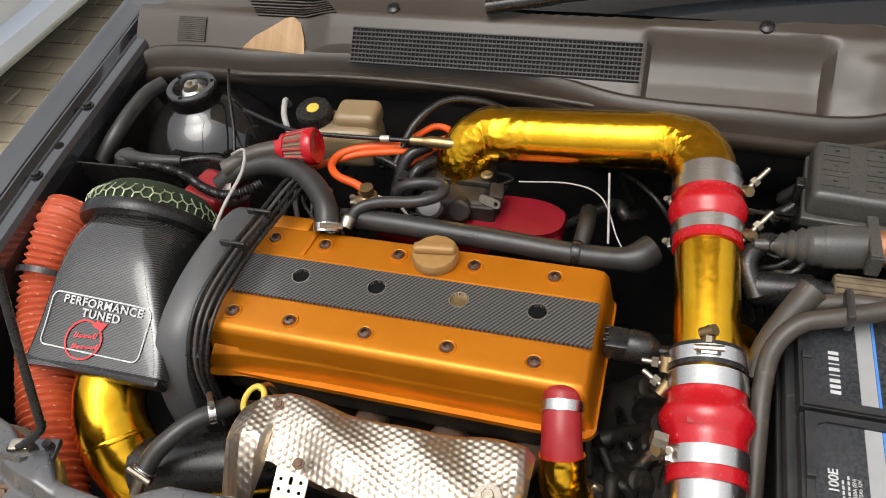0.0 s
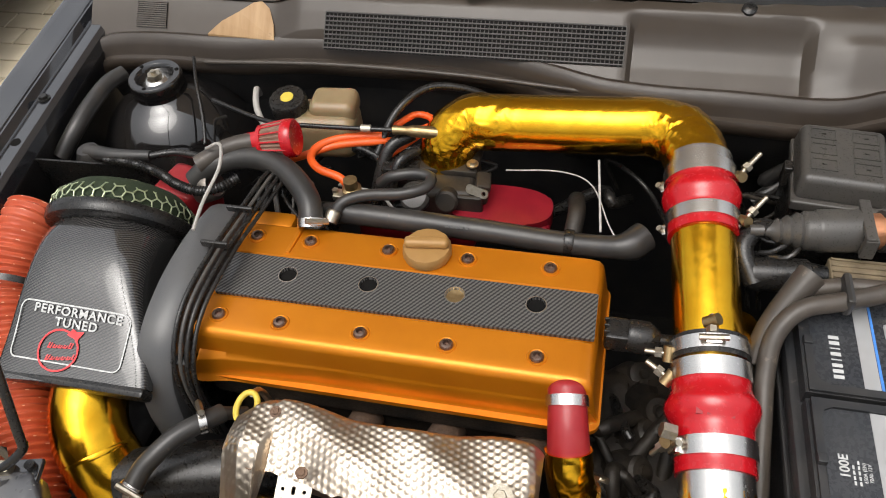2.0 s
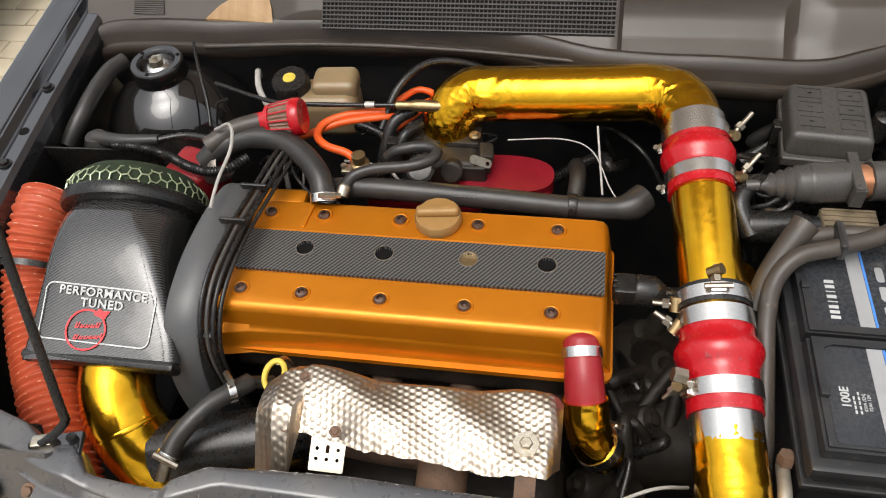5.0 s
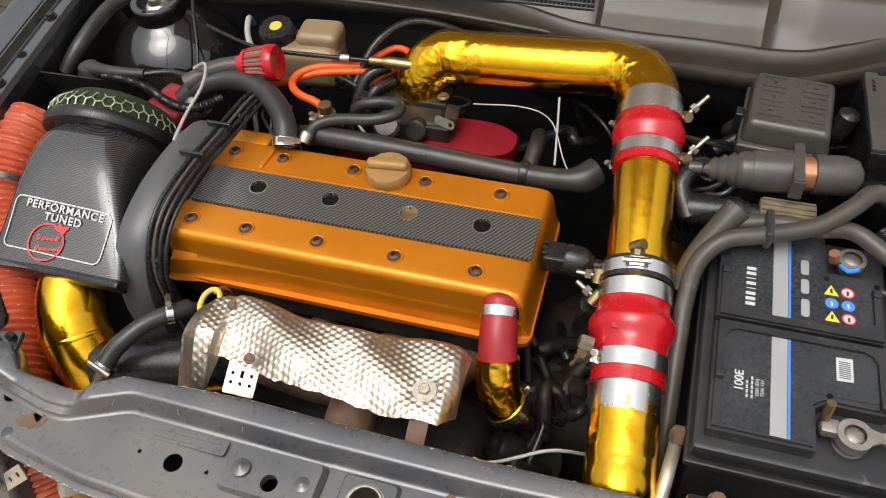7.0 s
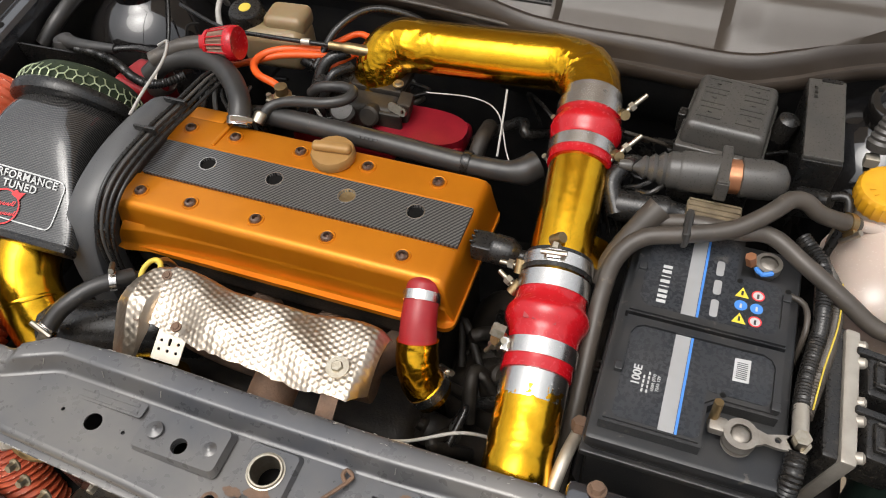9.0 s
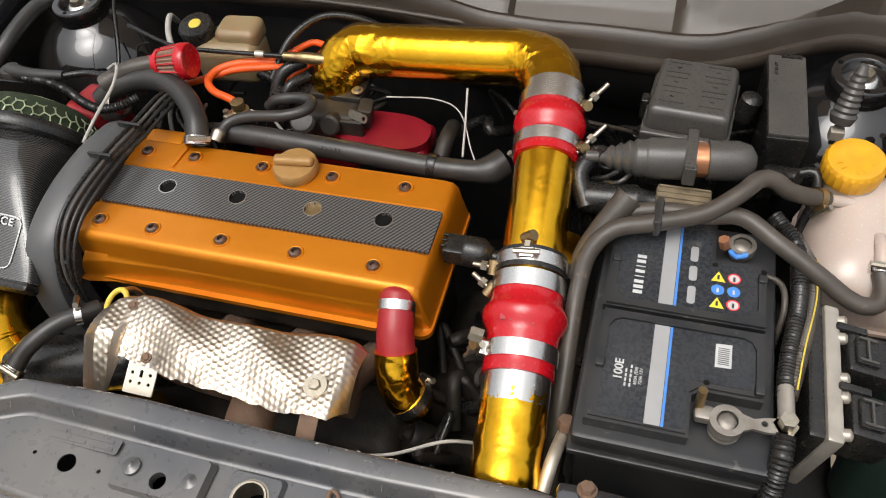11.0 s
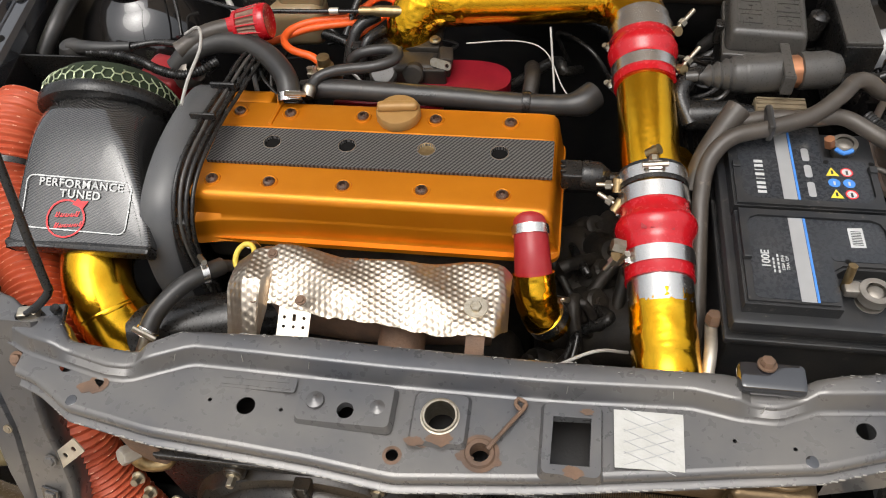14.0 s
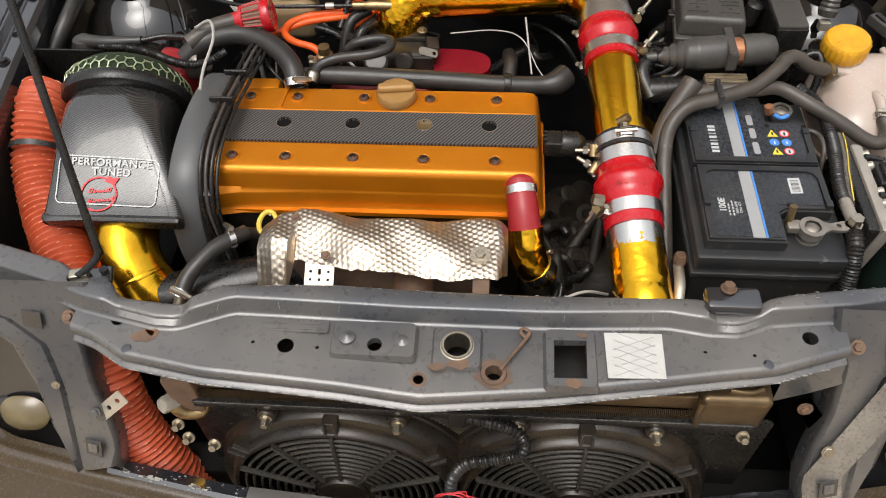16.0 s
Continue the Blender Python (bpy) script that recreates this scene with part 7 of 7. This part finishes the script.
part("flange", block((0.511, 0.425, 0.790), (0.016, 0.150, 0.105), 0.004, 2, turn=(0, 8, 0)), LIGHT_ALU, ecu, "pale cast flange")
for y in (0.485, 0.465, 0.420, 0.400, 0.362):
    part("boss", lathe([(0.0062, 0), (0.0058, 0.016), (0.003, 0.018), (0, 0.018)], (0.516, y, 0.832), (0.9, 0, 0.35), 14), LIGHT_ALU, ecu)
for y, n_ in ((0.452, 0), (0.385, 1)):
    c = part("connector", block((0.549, y, 0.812), (0.046, 0.046, 0.050), 0.006, 2, turn=(0, 12, 0)), BLACK, ecu, "black multi-pin connector")
    part("latch", block((0.549, y, 0.839), (0.022, 0.030, 0.006), 0.002, turn=(0, 12, 0)), BLACK, c)
    for dy in (-0.012, 0.012):
        part("moulding", block((0.549, y + dy, 0.8435), (0.018, 0.0025, 0.003), 0.0008, turn=(0, 12, 0)), GREY, c)
    part("moulding", block((0.549, y, 0.8435), (0.0025, 0.024, 0.003), 0.0008, turn=(0, 12, 0)), GREY, c)
    part("locking_tab", block((0.536, y + 0.024, 0.838), (0.030, 0.008, 0.008), 0.002, turn=(0, 12, 0)), BLACK, c)
    part("slider", block((0.572, y, 0.809), (0.008, 0.036, 0.03), 0.002, turn=(0, 12, 0)), BLACK, c)
for k, (pts_, r, mt, lab) in enumerate((
        ([(0.57, 0.46, 0.825), (0.60, 0.47, 0.835), (0.625, 0.455, 0.80), (0.62, 0.43, 0.74)], 0.008, RUBBER, "black corrugated sensor cable by the control unit"),
        ([(0.585, 0.40, 0.81), (0.61, 0.39, 0.815), (0.63, 0.37, 0.79), (0.63, 0.34, 0.74)], 0.0022, RED_WIRE, "red wire by the control unit"),
        ([(0.272, 0.27, 0.78), (0.276, 0.30, 0.79), (0.282, 0.34, 0.775)], 0.0068, BRACKET, "short pale metal pipe beside the battery"))):
    w = thing("loom_branch", pts_[0], lab, "cable", "loom branches")
    part("line", tube(pts_, r, 12), mt, w)
hex_bolt((0.282, 0.338, 0.785), 0.009, 0.012, (0, 0.3, 1), RUST, thing("pipe_bolt", (0.282, 0.338, 0.78), "rusty bolt on the pipe beside the battery", "bolt"))

# ---------------------------------------------------------------- bonnet prop
prop = thing("bonnet_prop", (-0.43, 0.25, 0.84), "thin black bonnet prop rod in a bracket on the slam panel", "prop rod")
part("rod", tube([(-0.452, 0.238, 0.845), (-0.438, 0.240, 0.850), (-0.420, 0.250, 0.862), (-0.412, 0.258, 0.872), (-0.414, 0.266, 0.892), (-0.440, 0.351, 1.053), (-0.469, 0.446, 1.232), (-0.571, 0.785, 1.87)], 0.0046, 12, 0.004), BLACK, prop)
part("bracket", block((-0.432, 0.243, 0.838), (0.056, 0.026, 0.008), 0.003, turn=(0, 0, 14)), BODY, prop)
part("clip", block((-0.440, 0.242, 0.847), (0.022, 0.014, 0.012), 0.003, turn=(0, 0, 14)), ZINC, prop)
part("pin", lathe([(0, 0.008), (0.005, 0.008), (0.005, 0)], (-0.413, 0.250, 0.842), (0, 0, 1), 12), BLACK, prop)

# ---------------------------------------------------------------- scuttle, seal, windscreen foot
SEAL = [(-0.68, 0.885, 0.878), (-0.64, 0.895, 0.885), (-0.48, 0.898, 0.886), (-0.33, 0.912, 0.886), (-0.17, 0.913, 0.886), (-0.07, 0.908, 0.884), (0.00, 0.888, 0.880), (0.06, 0.870, 0.876), (0.12, 0.864, 0.874), (0.34, 0.858, 0.872), (0.42, 0.872, 0.878), (0.47, 0.890, 0.886), (0.54, 0.916, 0.893), (0.60, 0.915, 0.890), (0.68, 0.905, 0.880)]
scut = thing("scuttle_panel", (0, 0.93, 0.80), "dusty grey-brown plastic scuttle panel with air grilles", "scuttle", kind="structure")
seal = thing("bonnet_seal", (0, 0.89, 0.86), "grey-brown rubber bonnet seal along the bulkhead", "seal")
rows = []
for p in smooth_line(SEAL, 0.010):
    rows.append([(p.x, p.y + dy, p.z + dz + 0.0012 * math.sin(p.x * 31)) for dy, dz in ((0.016, -0.010), (0.014, 0.004), (0.009, 0.0105), (0.002, 0.012), (-0.004, 0.009), (-0.010, -0.002), (-0.013, -0.012), (-0.0145, -0.015), (-0.020, -0.0165), (-0.023, -0.021), (-0.023, -0.030), (-0.017, -0.040))])
part("bead", sheet(rows), SEAL_RUBBER, seal)
rows = []
for p in smooth_line(SEAL, 0.012):
    rows.append([(p.x, p.y - 0.016, p.z - 0.035), (p.x, p.y - 0.012, p.z - 0.055), (p.x, p.y + 0.01, p.z - 0.12), (p.x, 0.915, 0.70)])
part("flange", sheet(rows), DARK, seal)


def scut_edge(x):
    """Rear edge of the scuttle's ledge; further back at the wing side."""
    return interp([(-0.30, 1.12), (-0.175, 1.10), (-0.125, 0.985), (-0.10, 0.964), (0.10, 0.966), (0.40, 0.976), (0.70, 0.99)], x)


def scut_z(x, y):
    """Height of the scuttle: a slope up from the seal, then a flat ledge, with recesses."""
    z = interp([(0.86, 0.868), (0.895, 0.893), (0.93, 0.930), (0.942, 0.941), (0.950, 0.945), (1.02, 0.955), (1.10, 0.96)], y)
    if 0.105 < x < 0.337:
        e = min(1, (x - 0.105) / 0.006, (0.337 - x) / 0.012)
        low = interp([(0.86, 0.860), (0.885, 0.870), (0.91, 0.884), (0.930, 0.902), (0.940, 0.920), (0.9455, 0.940), (0.950, 0.945), (1.02, 0.955)], y)
        z += (min(z, low) - z) * e
    if x > 0.345:
        e = min(1, (x - 0.345) / 0.035, max(0, (0.59 - x) / 0.05))
        high = interp([(0.86, 0.874), (0.880, 0.888), (0.905, 0.914), (0.918, 0.926), (0.95, 0.941), (1.02, 0.955)], y)
        z += (max(z, high) - z) * max(0, e)
    if x < -0.36:
        z -= 0.012 * min(1, (-0.36 - x) / 0.04) * (1 if y < 0.96 else max(0, 1 - (y - 0.96) / 0.03))
    back = scut_edge(x)
    if y > back:
        z -= min(0.075, 5 * (y - back))
    return z


rows = []
for x in np.linspace(-0.70, 0.672, 207):
    y0 = interp([(a, b) for a, b, c in SEAL], x)
    rows.append([(x, y0 - 0.004, interp([(a, c) for a, b, c in SEAL], x) - 0.004)] + [(x, y, scut_z(x, max(y, 0.862))) for y in [y0 + (1.10 - y0) * (k / 56) ** 1.15 for k in range(57)]])
part("moulding", sheet(rows), SCUTTLE, scut)


def slope_point(x, y, lift):
    return (x, y - lift * 0.6, scut_z(x, y) + lift * 0.8)


# Near-black sheet behind the slats, painting in the shade of the opening.
grille = part("grille_shade", sheet([[slope_point(x, y, 0.001) for y in np.linspace(0.893, 0.930, 5)] for x in np.linspace(-0.318, 0.101, 12)]), SHADE_BLACK, scut, "near-black sheet standing for the shade behind the grille")
for k in range(9):
    y = 0.8945 + 0.0043 * k
    part("grille_slat", sheet([[slope_point(x, y, 0.0010), slope_point(x, y, 0.0030), slope_point(x, y + 0.0011, 0.0030), slope_point(x, y + 0.0011, 0.0010)] for x in np.linspace(-0.318, 0.101, 14)]), GRILLE, grille)
bm = bmesh.new()
for k in range(72):
    x = -0.318 + 0.419 * k / 71
    join(bm, sheet([[slope_point(x, y, 0.0026), slope_point(x + 0.0012, y, 0.0026)] for y in np.linspace(0.893, 0.930, 6)]))
tagged(part("grille_bar", bm, GRILLE, grille), kind="stuff")
for x0, x1, y0, y1 in ((-0.622, -0.572, 0.912, 0.938), (0.588, 0.642, 0.922, 0.962)):
    # Shade behind each vent's slats, painted as a near-black sheet.
    bk = part("vent_shade", sheet([[slope_point(x, y, 0.0008) for y in np.linspace(y0, y1, 6)] for x in np.linspace(x0, x1, 6)]), SHADE_BLACK, scut)
    for k in range(13):
        y = y0 + (y1 - y0) * k / 12
        part("vent_slat", sheet([[slope_point(x, y, 0.001), slope_point(x, y, 0.003), slope_point(x, y + 0.0014, 0.003)] for x in np.linspace(x0, x1, 4)]), SCUTTLE, bk)
# Slanted vent: its inner shade is a near-black sheet as well.
bk = part("vent_shade", sheet([[slope_point(x + 0.9 * (0.985 - y), y, 0.001) for y in np.linspace(0.945, 0.985, 6)] for x in np.linspace(-0.52, -0.385, 8)]), SHADE_BLACK, scut)
for k in range(8):
    y = 0.946 + 0.005 * k
    part("vent_slat", sheet([[slope_point(x + 0.9 * (0.985 - y), y, 0.001), slope_point(x + 0.9 * (0.985 - y), y, 0.003), slope_point(x + 0.9 * (0.985 - y), y + 0.002, 0.003)] for x in np.linspace(-0.52, -0.385, 6)]), SCUTTLE, bk)
for x, y in ((0.253, 0.957), (-0.262, 0.958)):
    part("clip", lathe([(0.010, -0.002), (0.0095, 0.004), (0.006, 0.006), (0, 0.006)], (x, y, scut_z(x, y)), (0, -0.4, 1), 20), BLACK, scut)
wood = thing("wood_scrap", (-0.44, 0.91, 0.90), "scrap of bare split wood lying on the scuttle", "wood")
bm = plate([(-0.500, 0.902), (-0.478, 0.914), (-0.452, 0.925), (-0.432, 0.938), (-0.420, 0.942), (-0.408, 0.936), (-0.400, 0.920), (-0.396, 0.902)], 0, 0.007)
for v in bm.verts:
    v.co.z += 0.892 + (v.co.y - 0.90) * 0.85 + 0.006 * math.sin((v.co.x + 0.5) * 40)
part("piece", bm, WOOD, wood, smooth=False)
glass_m = material("windscreen_glass", (0.02, 0.022, 0.025), 0.06, 0.0, None, 0.1, 5, 50, 0.0, 1.0)
screen_ = part("windscreen", sheet([[(x, 0.995 - 0.04 * (x / 0.7) ** 2 + 0.10 * t, 0.934 + 0.06 * t) for t in (0, 1, 4, 9)] for x in np.linspace(-0.72, 0.72, 24)]), glass_m)
tagged(screen_, "dark windscreen glass above the scuttle", "windscreen", kind="structure")
# Added near-black sheet; stands for shade and hides the ground behind the ledge.
part("cowl_shade", sheet([[(x, y, z) for y, z in ((0.955, 0.885), (1.0, 0.900), (1.06, 0.915), (1.40, 0.93))] for x in np.linspace(-0.74, 0.74, 8)]), SHADE_BLACK, scut, "near-black sheet closing the shaded gap behind the scuttle ledge")
wip = thing("wiper_arm", (0.1, 0.96, 0.96), "black windscreen wiper arm resting on the scuttle", "wiper")
part("arm", tube([(-0.118, 0.948, 0.962), (-0.05, 0.962, 0.968), (0.03, 0.982, 0.972), (0.20, 1.01, 0.975), (0.45, 1.03, 0.975)], lambda s: 0.011 - 0.010 * min(0.5, s), 14), BLACK, wip)
# Unseen bonnet implied by the prop; tilt and skin colour shape light and reflections.
bon = thing("bonnet", (0, 1.0, 0.97), "unseen bonnet propped open above the engine bay, brown skin tuned for reflections", "bonnet")
rows = []
for k in range(8):
    t = k / 7
    rows.append([(x, 1.05 - 0.24 * t + 0.03 * (x / 0.7) ** 2, 1.04 + 0.91 * t + 0.02 * math.sin(math.pi * t)) for x in np.linspace(-0.68 + 0.04 * t, 0.68 - 0.04 * t, 12)])
part("skin", sheet(rows, 0.02), UNDERSIDE, bon)

# ---------------------------------------------------------------- car alongside
other = thing("parked_car", (-2.74, 2.4, 0.0), "silver-blue car parked alongside on the pavers", "car")
rows = []
for y in np.linspace(-0.6, 5.0, 30):
    rows.append([(-2.12, y, 0.18), (-2.06, y, 0.20), (-2.03, y, 0.24), (-2.04, y, 0.29), (-2.08, y, 0.32), (-2.07, y, 0.40), (-2.04, y, 0.60), (-2.08, y, 0.85), (-2.22, y, 0.95), (-2.44, y, 1.35), (-2.94, y, 1.42)])
part("side", sheet(rows), BLUE_CAR, other)
for y in (0.6, 3.2):
    wheel = part("wheel", lathe([(0.20, -0.09), (0.30, -0.09), (0.315, -0.06), (0.315, 0.06), (0.30, 0.09), (0.20, 0.09)], (-2.26, y, 0.312), (1, 0, 0), 32), RUBBER, other)
    part("rim", lathe([(0, 0.05), (0.06, 0.06), (0.19, 0.04), (0.20, 0.08)], (-2.26, y, 0.312), (1, 0, 0), 24), STEEL, wheel)
# Underside in near-black, its shade put into the colour.
part("underside", block((-2.59, 2.2, 0.20), (0.9, 5.4, 0.12), 0.02), SHADE_BLACK, other)

# ---------------------------------------------------------------- pavers
mesh_ = None
count = 0
for i in range(9):
    for j in range(33):
        x, y = -2.75 + 0.208 * i + 0.104 * (j % 2), 1.00 + 0.104 * j
        if mesh_ is None:
            bm = block((0, 0, 0), (0.203, 0.099, 0.03), 0.006, 2)
            first = part("paver", bm, PAVER, ground)
            mesh_ = first.data
            ob = first
        else:
            ob = new("paver", mesh_)
            ob.parent = ground
        ob.location = (x, y, -0.006 + 0.003 * random.random())
        ob.rotation_euler = (0, 0, radians(random.uniform(-0.8, 0.8)))
        count += 1
        if count >= 300:
            break
    if count >= 300:
        break
